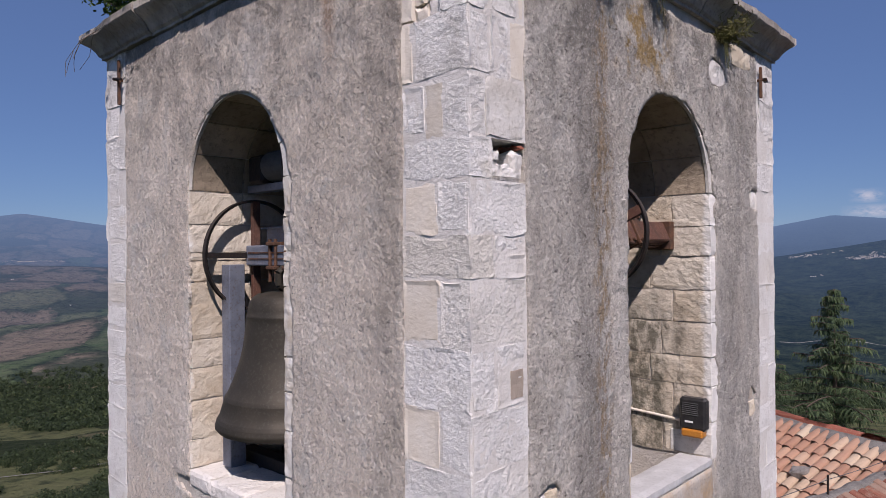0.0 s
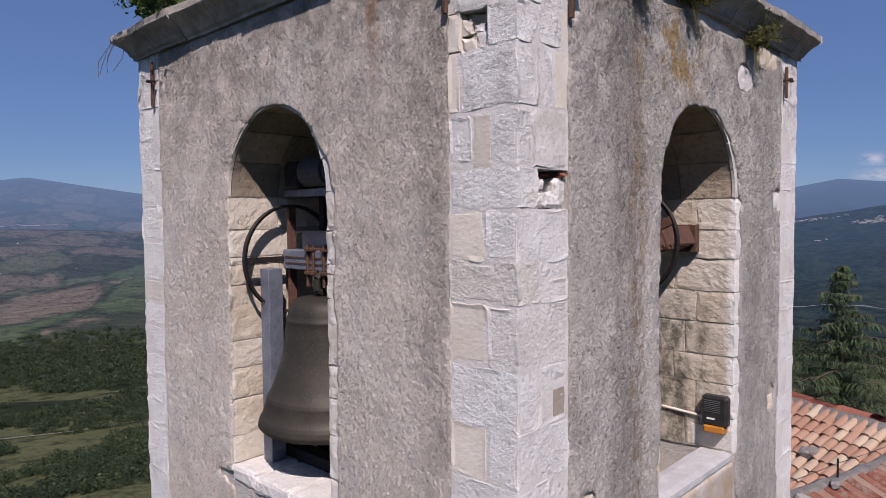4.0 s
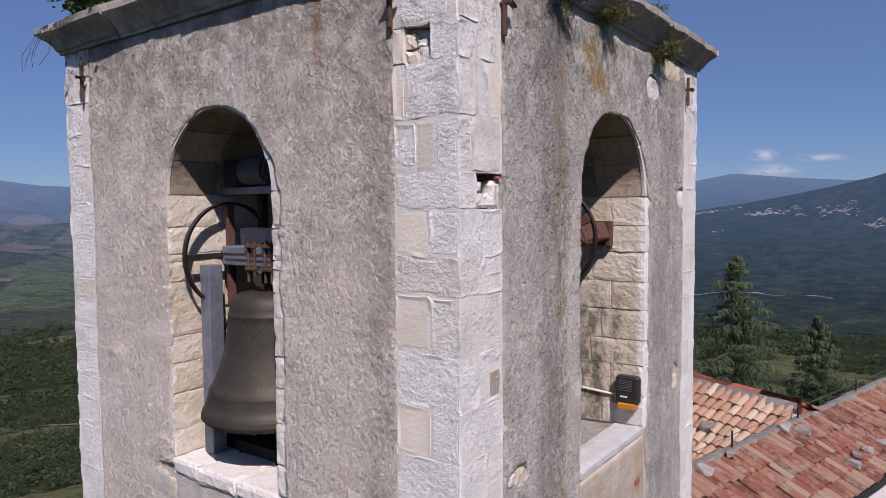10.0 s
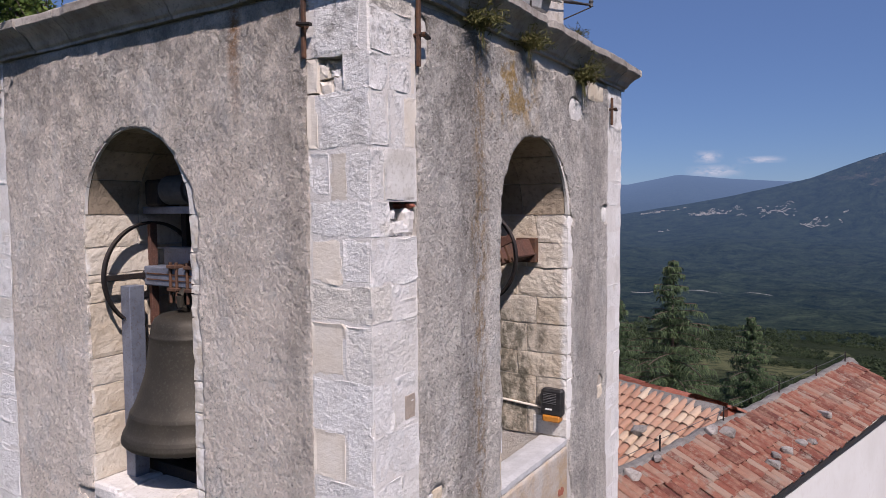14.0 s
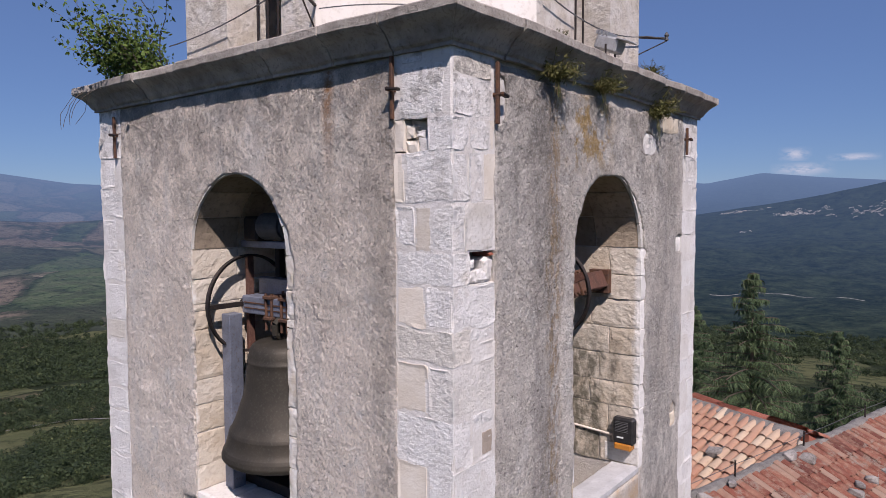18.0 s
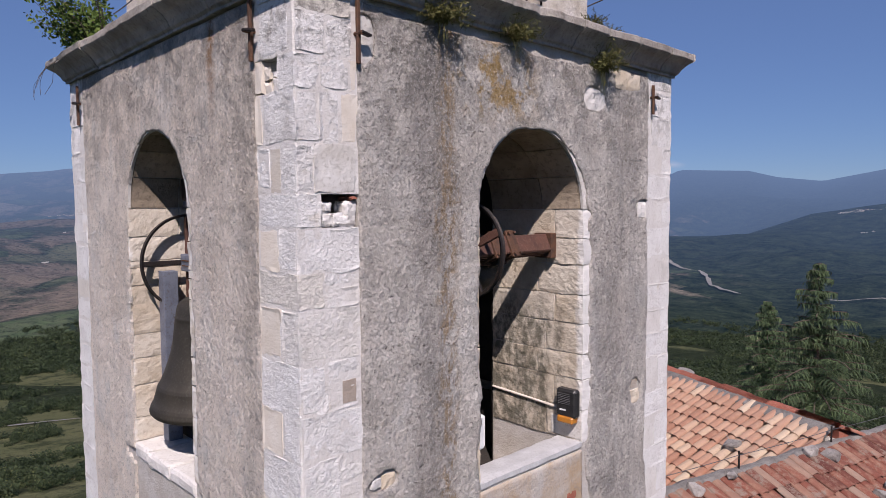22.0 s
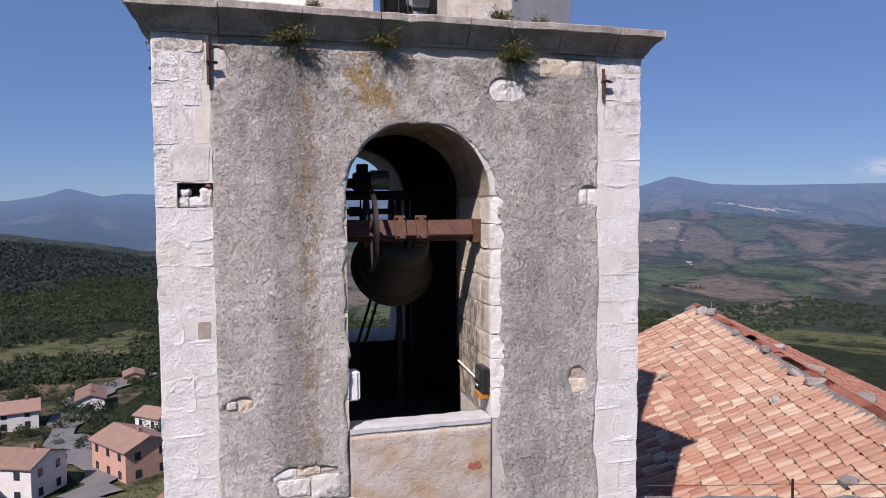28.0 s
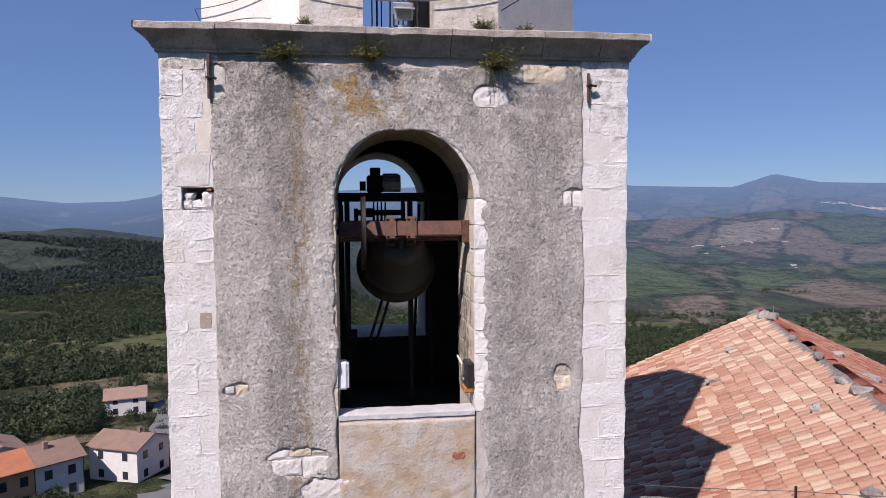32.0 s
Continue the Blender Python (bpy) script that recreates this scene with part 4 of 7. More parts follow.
def field_east(u, z):
    f = np.minimum(u - (0.462 + wobble(z, z * 0 + 3, 2.0, 0.012) + wobble(z, z * 0 + 5, 9.0, 0.012)), (3.715 + wobble(z, z * 0 + 9, 2.2, 0.05, 4)) - u)
    margin = 0.012 + wobble(u, z, 3.4, 0.05, 11) + wobble(u, z, 14, 0.02, 5) + (0.075 + wobble(u, z, 5.0, 0.07, 2)) * np.clip((u - 2.1) / 0.4, 0, 1) * np.clip((15.45 - z) / 0.5, 0.1, 1)
    f = np.minimum(f, arch_distance(u, z, E_OP) - margin)
    w = wobble(u, z, 9, 0.05, 7)
    f = np.minimum(f, ellipse(u, z, 1.12, 12.62, 0.27, 0.14) + w)
    f = np.minimum(f, ellipse(u, z, 0.62, 13.29, 0.10, 0.055) + w * 0.7)
    f = np.minimum(f, ellipse(u, z, 0.52, 15.93, 0.075, 0.15) + w * 0.4)
    f = np.minimum(f, ellipse(u, z, 2.86, 15.83, 0.16, 0.10) + w * 0.5)
    f = np.minimum(f, ellipse(u, z, 3.63, 14.93, 0.11, 0.085) + w * 0.6)
    f = np.minimum(f, ellipse(u, z, 3.53, 13.30, 0.085, 0.13) + w * 0.8)
    f = np.minimum(f, ellipse(u, z, 1.42, 12.35, 0.26, 0.10) + w)
    f = np.minimum(f, 16.10 + wobble(u, u * 0 + 5, 2.5, 0.06) - z)
    f = np.minimum(f, np.where(z < 12.93, arch_distance(u, z, (E_OP[0], E_OP[1], 13, 20)) - 0.01, 9))
    return f


def field_south(u, z):
    f = np.minimum(-0.418 + wobble(z, z * 0 + 3, 2.0, 0.012) + wobble(z, z * 0 + 5, 9.0, 0.012) - u, u - (-3.64 + wobble(z, z * 0 + 6, 2.0, 0.02)))
    margin = 0.006 + wobble(u, z, 3.4, 0.03, 21) + wobble(u, z, 14, 0.016, 5) + 0.085 * np.clip((u + 1.75) / 0.3, 0, 1) * np.clip((15.3 - z) / 0.4, 0.1, 1)
    f = np.minimum(f, arch_distance(u, z, S_OP) - margin)
    f = np.minimum(f, 16.15 - z)
    f = np.minimum(f, np.where(z < 12.97, ellipse(u, z, -1.98, 12.91, 0.75, 0.13) + wobble(u, z, 6, 0.04, 3), 9))
    return f


def coat(u, z):
    return 0.010 + 0.016 * (fbm(u * 2.2 + 9, z * 2.2, 4, 0.55) - 0.5) + 0.007 * (fbm(u * 11, z * 11 + 4, 3, 0.6) - 0.5) + 0.010 * (fbm(u * 31 + 3, z * 31, 2, 0.7) - 0.5)


sheet("plaster_coat", M["plaster"], core_e, east, (0.40, 3.85), (11.6, 16.15), field_east, coat, 0.0145, RC, "stained grey lime plaster")
sheet("plaster_coat", M["plaster"], core_s, south, (-3.70, -0.38), (11.6, 16.17), field_south, coat, 0.0145, RC, "stained grey lime plaster")
part("lower_plaster", box((-RC, 0.45, 0), (0.006, 3.75, 11.6)), M["plaster"], core_e)
part("lower_plaster", box((-3.63, YS - 0.006, 0), (-0.42, YS + RC, 11.6)), M["plaster"], core_s)
sheet("window_infill", M["infill"], core_e, east, (E_OP[0] - 0.0, E_OP[1] + 0.005), (11.6, 12.952), lambda u, z: np.minimum(np.minimum(u - E_OP[0] - 0.004, E_OP[1] - u), 12.948 - z), lambda u, z: 0.004 + 1.2 * (coat(u + 3, z) - 0.01), 0.022, RC,
      "ochre render patched over stone under the sill")


# corner stones, course by course
JOINTS = [16.165, 15.80, 15.61, 15.315, 15.04, 14.85, 14.60, 14.395, 14.095, 13.80, 13.536, 13.26, 13.06, 12.737, 12.45, 12.15, 11.86, 11.6]
JOINTS_NE = [16.19, 15.997, 15.771, 15.494, 15.252, 15.013, 14.778, 14.475, 14.238, 13.994, 13.77, 13.54, 13.235, 12.997, 12.705, 12.491, 12.223, 11.9, 11.6]
JOINTS_SW = [16.165, 15.95, 15.737, 15.489, 15.216, 14.94, 14.64, 14.317, 14.12, 13.928, 13.682, 13.48, 13.284, 13.06, 12.684, 12.35, 12.0, 11.6]
SQ, EQ = -0.418, 0.462                    # how far the corner stones reach along the south and the east face
rq = random.Random(4)


def quoin(x0, x1, y0, y1, zb, zt, seed, parent, mat="quoin", name="quoin", rough=0.003, label=""):
    """One dressed corner stone with worn arrises and a mortar joint of uneven width round it."""
    gap = rq.uniform(0.002, 0.008)
    block(name, (x0, y0, zb + gap), (x1, y1, zt - 0.003), M[mat], parent, 0.022, rough, 0.001, seed, label, False, 1.1, False)


for k, (zt, zb) in enumerate(zip(JOINTS, JOINTS[1:])):
    # the near corner: long stones and short ones by turns, tan filling beside the short ones
    e = rq.uniform(-0.012, 0.012)
    S1 = YS - 0.003
    if k == 0:
        quoin(-0.375, -0.045, S1, 0.3, zb, 16.10, k, core_s)
        quoin(-0.20, 0.003, 0.06, 0.24, zb, 16.02, k + 40, core_s)
        quoin(-0.20, 0.002, 0.25, 0.43, zb, 16.02, k + 41, core_e)
        quoin(-0.20, 0.004, 0.06, 0.42, 16.025, zt, k + 42, core_e)
        quoin(-0.36, -0.21, S1, 0.3, 16.105, zt, k + 43, core_s)
    elif k == 1:
        quoin(SQ, -0.345, YS - 0.0024, 0.3, zb, zt, k, core_s, "filler", "filling", 0.0008)
        quoin(-0.168, 0.002, S1, 0.21, zb, zt, k + 40, core_s)
        quoin(-0.2, 0.002, 0.217, 0.40, zb + 0.02, zt, k + 60, core_e)
        quoin(-0.2, 0.002, 0.405, EQ, zb, zt, k + 70, core_e, "filler", "filling", 0.0008)
        # a broken hollow with rubble at its foot
        quoin(-0.345, -0.16, YS + 0.06, 0.3, zb - 0.01, zt, 98, core_s, "core", "rubble", 0.03)
        quoin(-0.343, -0.25, YS + 0.012, 0.3, zb - 0.01, zb + 0.07, 96, core_s, "filler", "rubble", 0.02)
        quoin(-0.25, -0.172, YS + 0.02, 0.3, zb - 0.01, zb + 0.085, 95, core_s, "bed", "rubble", 0.02)
        quoin(-0.343, -0.285, YS + 0.018, 0.3, zb + 0.075, zt - 0.03, 97, core_s, "filler", "rubble", 0.022)
        quoin(-0.275, -0.215, YS + 0.03, 0.3, zb + 0.075, zb + 0.125, 93, core_s, "quoin", "rubble", 0.022)
    elif k == 2:
        quoin(SQ, -0.345, YS - 0.0024, 0.3, zb, zt, 99, core_s, "filler", "filling", 0.0008)
        quoin(-0.338, 0.002, S1, 0.20, zb, zt, k, core_s)
        quoin(-0.2, 0.001, 0.205, 0.33, zb, zt, 94, core_e)
        quoin(-0.2, 0.002, 0.335, EQ, zb, zt, 92, core_e, "filler", "filling", 0.0008)
    elif k == 3:
        quoin(-0.412, -0.27, S1 + 0.002, 0.3, zb + 0.03, zt - 0.02, k + 60, core_s)
        quoin(-0.262, -0.152, YS - 0.0024, 0.3, zb, zt - 0.02, k + 70, core_s, "filler", "filling", 0.0008)
        quoin(-0.145, 0.003, S1, 0.16, zb, zt - 0.01, k, core_s)
        quoin(-0.2, 0.006, 0.165, 0.45, zb, zt, k + 30, core_e, "white_stone", "quoin", 0.003)
    elif k == 4:
        quoin(SQ + 0.004, 0.002, S1, 0.203, zb, zt, k, core_s)
    elif k % 2 == 0:
        reach = (0.218, 0.226, 0.29, 0.30, 0.25, 0.27)[(k - 6) // 2 % 6]
        quoin(SQ, 0.002, S1, reach, zb, zt, k, core_s)
        cut = zb + (zt - zb) * rq.uniform(0.35, 0.6)
        quoin(-0.2, 0.0022, reach + 0.01, EQ - 0.005, zb, cut, k + 70, core_e, "bed", "filling", 0.001)
        quoin(-0.2, 0.001, reach + 0.004, EQ - 0.005, cut, zt, k + 74, core_e, "quoin", "filling", 0.008)
        if k == 8:
            quoin(-0.1, 0.005, 0.33, 0.425, zb + 0.03, zb + 0.17, 91, core_e, "brown_patch", "patch", 0.004, "dull brown stone showing through the mortar")
    else:
        quoin(-0.182 + e, 0.002, S1, EQ - 0.006, zb, zt, k, core_s)
        quoin(SQ, -0.19 + e, YS - 0.0024, 0.3, zb, zt, k + 60, core_s, "filler", "filling", 0.0008)
NE_EDGE = (3.70, 3.69, 3.77, 3.955, 3.66, 3.96, 3.70, 3.964, 3.715, 3.968, 3.70, 3.93, 3.695, 3.88, 3.695, 3.94, 3.70, 3.70)
for k, (zt, zb) in enumerate(zip(JOINTS_NE, JOINTS_NE[1:])):
    # north-east corner
    quoin(-0.4, 0.002, NE_EDGE[k], YN, zb, zt, k + 20, core_e)
    if NE_EDGE[k] > 3.8:
        quoin(-0.3, 0.0, 3.728, NE_EDGE[k] - 0.006, zb, zt, k + 220, core_e, "bed", "filling", 0.0012)
for k, (zt, zb) in enumerate(zip(JOINTS_SW, JOINTS_SW[1:])):
    # south-west corner
    if k in (2, 4):
        quoin(XW, XW + 0.255, S1, YS + 0.35, zb, zt, k + 80, core_s)
        for j in range(4):
            h = (zt - zb) / 4
            quoin(XW + 0.262 + 0.03 * (j % 2), XW + 0.38, YS + 0.004 + 0.02 * (j % 3), YS + 0.25, zb + h * j, zb + h * (j + 1), k + 180 + 7 * j, core_s, ("bed", "quoin", "filler", "core")[(j + k) % 4], "rubble", 0.02)
    else:
        quoin(XW, XW + 0.39 + rq.uniform(-0.02, 0.01), S1, YS + 0.35, zb, zt, k + 80, core_s)
for nm, x0, x1, y0, y1, pr in (("lower_quoins", -0.418, 0.0, YS, 0.462, core_s), ("lower_quoins", -0.4, 0.0, 3.7, YN, core_e), ("lower_quoins", XW, XW + 0.39, YS, YS + 0.35, core_s)):
    part(nm, box((x0, y0, 0), (x1, y1, 11.6), 0.01), M["quoin"], pr)


# jamb stones and arch stones round the openings
def jamb_side(parent, place, edge, sign, joints, depth, mats, seed, front=0.08):
    """Stones lining one side of an opening; sign: +1 if the wall lies at greater u."""
    for k, (zt, zb) in enumerate(zip(joints, joints[1:])):
        dd = [0.0, depth[0] + front * ((k * 7) % 3 - 1), depth[1]]
        for c, (d0, d1) in enumerate(zip(dd, dd[1:])):
            p, q = place(edge, d0 + (0.003 if c else 0.0), zb + 0.003), place(edge + sign * (0.16 + 0.05 * ((k + c) % 2)), d1 - 0.003, zt - 0.003)
            lo, hi = [min(a, b) for a, b in zip(p, q)], [max(a, b) for a, b in zip(p, q)]
            block("jamb_stone", lo, hi, mats[c], parent, 0.03, 0.007, 0.003, seed + 2 * k + c)


def voussoirs(parent, place, op, count, depth, material, seed):
    u0, u1, sill, spring = op
    c, r = (u0 + u1) / 2, (u1 - u0) / 2
    for row, (d0, d1) in enumerate(zip(depth, depth[1:])):
        for k in range(count):
            a0, a1 = math.pi * k / count + 0.008, math.pi * (k + 1) / count - 0.008
            n = 4
            verts, faces = [], []
            rr = random.Random(seed + k + 31 * row)
            dr = rr.uniform(-0.006, 0.004)
            for i in range(n + 1):
                a = a0 + (a1 - a0) * i / n
                for d in (d0 + 0.004, d1 - 0.004):
                    for rad in (r + dr, r + 0.17 + rr.uniform(-0.01, 0.02)):
                        verts.append(place(c - rad * math.cos(a), d, spring + rad * math.sin(a)))
            for i in range(n):
                b, t = 4 * i, 4 * i + 4
                faces += [(b, b + 2, t + 2, t), (b + 1, t + 1, t + 3, b + 3), (b, t, t + 1, b + 1), (b + 2, b + 3, t + 3, t + 2)]
            faces += [(0, 1, 3, 2), (4 * n, 4 * n + 2, 4 * n + 3, 4 * n + 1)]
            mesh_ob("arch_stone", verts, faces, material, parent)


JE = [14.938, 14.70, 14.48, 14.23, 13.99, 13.74, 13.53, 13.27, 13.0]
JS = [14.972, 14.736, 14.536, 14.48, 14.33, 13.925, 13.725, 13.50, 13.23, 13.03]
jamb_side(core_e, east, E_OP[1], 1, JE, (0.38, TH), (M["jamb_stained"], M["jamb_stained"]), 300, 0.09)
jamb_side(core_e, east, E_OP[0], -1, JE, (0.40, TH), (M["jamb"], M["jamb"]), 340)
jamb_side(core_s, south, S_OP[0], -1, JS, (0.5, TH), (M["jamb_south"], M["jamb_south"]), 380)
jamb_side(core_s, south, S_OP[1], 1, JS, (0.5, TH), (M["jamb_south"], M["jamb_south"]), 420)
voussoirs(core_e, east, E_OP, 9, (0.0, 0.03), M["white_stone"], 490)
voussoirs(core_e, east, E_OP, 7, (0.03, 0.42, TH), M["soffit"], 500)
voussoirs(core_s, south, S_OP, 9, (0.0, 0.03), M["white_stone"], 550)
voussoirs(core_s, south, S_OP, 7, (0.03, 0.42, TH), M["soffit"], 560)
block("sill", (-0.25, E_OP[0] - 0.004, 12.968), (0.006, E_OP[1] + 0.004, 13.018), M["marble"], core_e, 0.06, 0.004, 0.008, 3, "grey marble sill slab")
part("parapet", box((-0.24, E_OP[0], 12.55), (-RC, E_OP[1], 12.966)), M["core"], core_e)
for i, (a, b, d, h, mt) in enumerate(((-2.61, -2.30, 0.004, 0.0, "bed"), (-2.296, -1.88, 0.012, -0.008, "bed"), (-1.876, -1.41, 0.004, -0.016, "bed"))):
    block("sill", (a, YS - d, 12.90), (b, YS + 0.45, 13.03 + h), M[mt], core_s, 0.03, 0.009, 0.010, 61 + i, "worn pale stone sill")

# stones laid bare where plaster has fallen
def bare(y0, y1, z0, z1, mat, seed, out=0.004):
    block("bare_stone", (-0.05, y0, z0), (out, y1, z1), mat, core_e, 0.03, 0.012, 0.006, seed)


bare(0.90, 1.16, 12.50, 12.64, M["white_stone"], 1)
bare(1.17, 1.40, 12.47, 12.66, M["white_stone"], 2, 0.0)
bare(0.86, 1.05, 12.65, 12.73, M["jamb_stained"], 3, -0.004)
bare(1.06, 1.24, 12.67, 12.76, M["jamb"], 4, 0.0)
bare(1.25, 1.37, 12.67, 12.73, M["infill"], 5, -0.003)
bare(1.10, 1.70, 12.26, 12.45, M["white_stone"], 6, 0.0)
bare(0.52, 0.60, 13.26, 13.32, M["white_stone"], 7, 0.012)
bare(0.61, 0.72, 13.23, 13.33, M["jamb"], 8, 0.0)
bare(0.47, 0.59, 15.79, 16.07, M["white_stone"], 9, 0.0)
bare(2.70, 3.02, 15.74, 15.92, M["bed"], 10, 0.005)
bare(3.535, 3.605, 14.86, 15.0, M["white_stone"], 11, 0.016)
bare(3.63, 3.73, 14.86, 15.0, M["jamb_stained"], 12, -0.002)
bare(3.45, 3.62, 13.17, 13.30, M["jamb"], 13, 0.0)
bare(3.47, 3.60, 13.31, 13.42, M["infill"], 14, -0.004)
bare(3.16, 3.56, 15.96, 16.12, M["jamb"], 15, 0.016)
bare(0.52, 0.95, 16.03, 16.15, M["cornice"], 16, -0.006)
for i, (y0, y1, z0, z1, mt, x1) in enumerate(((0.205, 0.30, 14.853, 14.94, "bed", -0.012), (0.28, 0.40, 14.853, 14.93, "quoin", -0.004), (0.22, 0.30, 14.93, 15.0, "quoin", -0.02), (0.37, 0.46, 14.853, 15.0, "bed", -0.008), (0.40, 0.46, 15.005, 15.03, "ridge_red", 0.012))):
    block("rubble", (-0.14, y0, z0), (x1, y1, z1), M[mt], core_e, 0.018, 0.022, 0.014, 70 + i)
bare(2.50, 2.62, 12.58, 12.64, M["ridge_red"], 21, 0.012)

# cornice stones
OV = 0.16
PROF = [(0.0, 16.165), (0.025, 16.165), (0.025, 16.185), (0.045, 16.20), (0.062, 16.235), (0.095, 16.275), (0.14, 16.305), (OV - 0.008, 16.315), (OV, 16.325), (OV, 16.375), (OV - 0.012, 16.385), (-0.35, 16.42), (-0.35, 16.165)]
cornice = mesh_ob("cornice", [(XW + 0.3, YS + 0.3, 16.17), (-0.3, YS + 0.3, 16.17), (-0.3, YN - 0.3, 16.17), (XW + 0.3, YN - 0.3, 16.17), (XW + 0.3, YS + 0.3, 16.40), (-0.3, YS + 0.3, 16.40), (-0.3, YN - 0.3, 16.40), (XW + 0.3, YN - 0.3, 16.40)],
                  [(3, 2, 1, 0), (4, 5, 6, 7), (0, 1, 5, 4), (1, 2, 6, 5), (2, 3, 7, 6), (3, 0, 4, 7)], M["cornice"], tower, "weathered moulded stone cornice")


def cornice_run(place, a, b, cuts, seed):
    """Moulded stones from a to b, mitred at both ends."""
    rr = random.Random(seed)
    us = [a] + [a + (b - a) * c for c in cuts] + [b]
    for i, (p, q) in enumerate(zip(us, us[1:])):
        n = max(3, int((q - p) / 0.07))
        jit = rr.uniform(-0.006, 0.008)
        verts, faces = [], []
        m = len(PROF)
        for j in range(n + 1):
            t = j / n
            u = p + (q - p) * t
            if 0 < j < n or (0 < i < len(us) - 2) or (j == n and i == 0) or (j == 0 and i == len(us) - 2):
                uu = u + (0.004 if j == 0 else -0.004 if j == n else 0)
            for o, z in PROF:
                v = uu if 0 < j < n or not ((i == 0 and j == 0) or (i == len(us) - 2 and j == n)) else (a - o if j == 0 else b + o)
                w = (float(vnoise(u * 9 + seed, z * 12)) - 0.5) * 0.012 + (float(vnoise(u * 2.5 + seed, 3.0)) - 0.5) * 0.012
                chip = 0.02 * max(0.0, float(vnoise(u * 7 + 3 * seed, 8.0)) - 0.72) / 0.28 if o > 0.12 else 0.0
                verts.append(place(v, -(o + jit + (w if o > 0 else 0) - chip), z + w * 0.4))
        for j in range(n):
            for c in range(m):
                e = (c + 1) % m
                faces.append((j * m + c, (j + 1) * m + c, (j + 1) * m + e, j * m + e))
        faces += [tuple(range(m))[::-1], tuple(n * m + c for c in range(m))]
        mesh_ob("cornice_stone", verts, faces, M["cornice"], cornice)


cornice_run(east, YS, YN, (0.12, 0.27, 0.42, 0.60, 0.69, 0.80, 0.93), 1)
cornice_run(lambda u, d, z: south(u, d, z), XW, 0.0, (0.10, 0.23, 0.35, 0.47, 0.63, 0.78, 0.90), 2)
cornice_run(lambda u, d, z: (XW + d, u, z), YS, YN, (0.3, 0.55, 0.8), 3)
cornice_run(lambda u, d, z: (u, YN - d, z), XW, 0.0, (0.25, 0.5, 0.8), 4)

# lantern on top, an octagon set just inside the faces
LC, LX, LY = 1.05, (-3.78, -0.15), (0.15, 4.02)
octo = [(LX[1], LY[0] + LC), (LX[1], LY[1] - LC), (LX[1] - LC, LY[1]), (LX[0] + LC, LY[1]), (LX[0], LY[1] - LC), (LX[0], LY[0] + LC), (LX[0] + LC, LY[0]), (LX[1] - LC, LY[0])]
lantern = thing("lantern_stage", (0, 0, 16.4), "pale octagonal upper stage with barred openings above the cornice", "tower stage")
LT, LH = 0.35, 3.2
for i in range(8):
    a, b = Vector((*octo[i], 0)), Vector((*octo[(i + 1) % 8], 0))
    d = (b - a).normalized()
    inn = Vector((-d.y, d.x, 0))
    ln = (b - a).length
    def plc(u, dd, z, a=a, d=d, inn=inn):
        return tuple(a + d * u + inn * dd + Vector((0, 0, z)))
    flat = i % 2 == 0
    segs = ((0.0, 0.55), (1.18, ln)) if flat else ((0.0, ln),)
    wall = None
    for s0, s1 in segs:
        k0, k1 = (LT * math.tan(math.pi / 8) if s0 == 0 else 0), (LT * math.tan(math.pi / 8) if s1 == ln else 0)
        pts = [(s0, 0), (s1, 0), (s1 - k1, LT), (s0 + k0, LT)]
        vs = [plc(u, dd, z) for z in (0.0, LH) for u, dd in pts]
        nm = "wall_panel"
        mt = M["lantern_stone"] if flat else M["lantern_white"]
        wall = mesh_ob(nm, vs, [(3, 2, 1, 0), (4, 5, 6, 7), (0, 1, 5, 4), (1, 2, 6, 5), (2, 3, 7, 6), (3, 0, 4, 7)], mt, lantern)
    if flat:
        vs = [plc(u, dd, z) for z in (2.3, LH) for u, dd in ((0.55, 0), (1.18, 0), (1.18, LT), (0.55, LT))]
        mesh_ob("lintel", vs, [(3, 2, 1, 0), (4, 5, 6, 7), (0, 1, 5, 4), (1, 2, 6, 5), (2, 3, 7, 6), (3, 0, 4, 7)], M["lantern_stone"], lantern)
        bm = bmesh.new()
        for u in (0.68, 0.80, 0.92, 1.05):
            bm_tube(bm, plc(u, 0.18, 0.0), plc(u, 0.18, 2.3), 0.009)
        part("window_bars", bm, M["black_iron"], lantern, "dark iron window bars")
bm = bmesh.new()
bm.faces.new([bm.verts.new((x, y, LH)) for x, y in octo])
ctr = bm.verts.new((-1.97, 2.08, LH + 1.1))
vs = [bm.verts.new((x, y, LH)) for x, y in octo]
for i in range(8):
    bm.faces.new((vs[i], vs[(i + 1) % 8], ctr))
part("lantern_roof", bm, M["roof_far"], lantern)


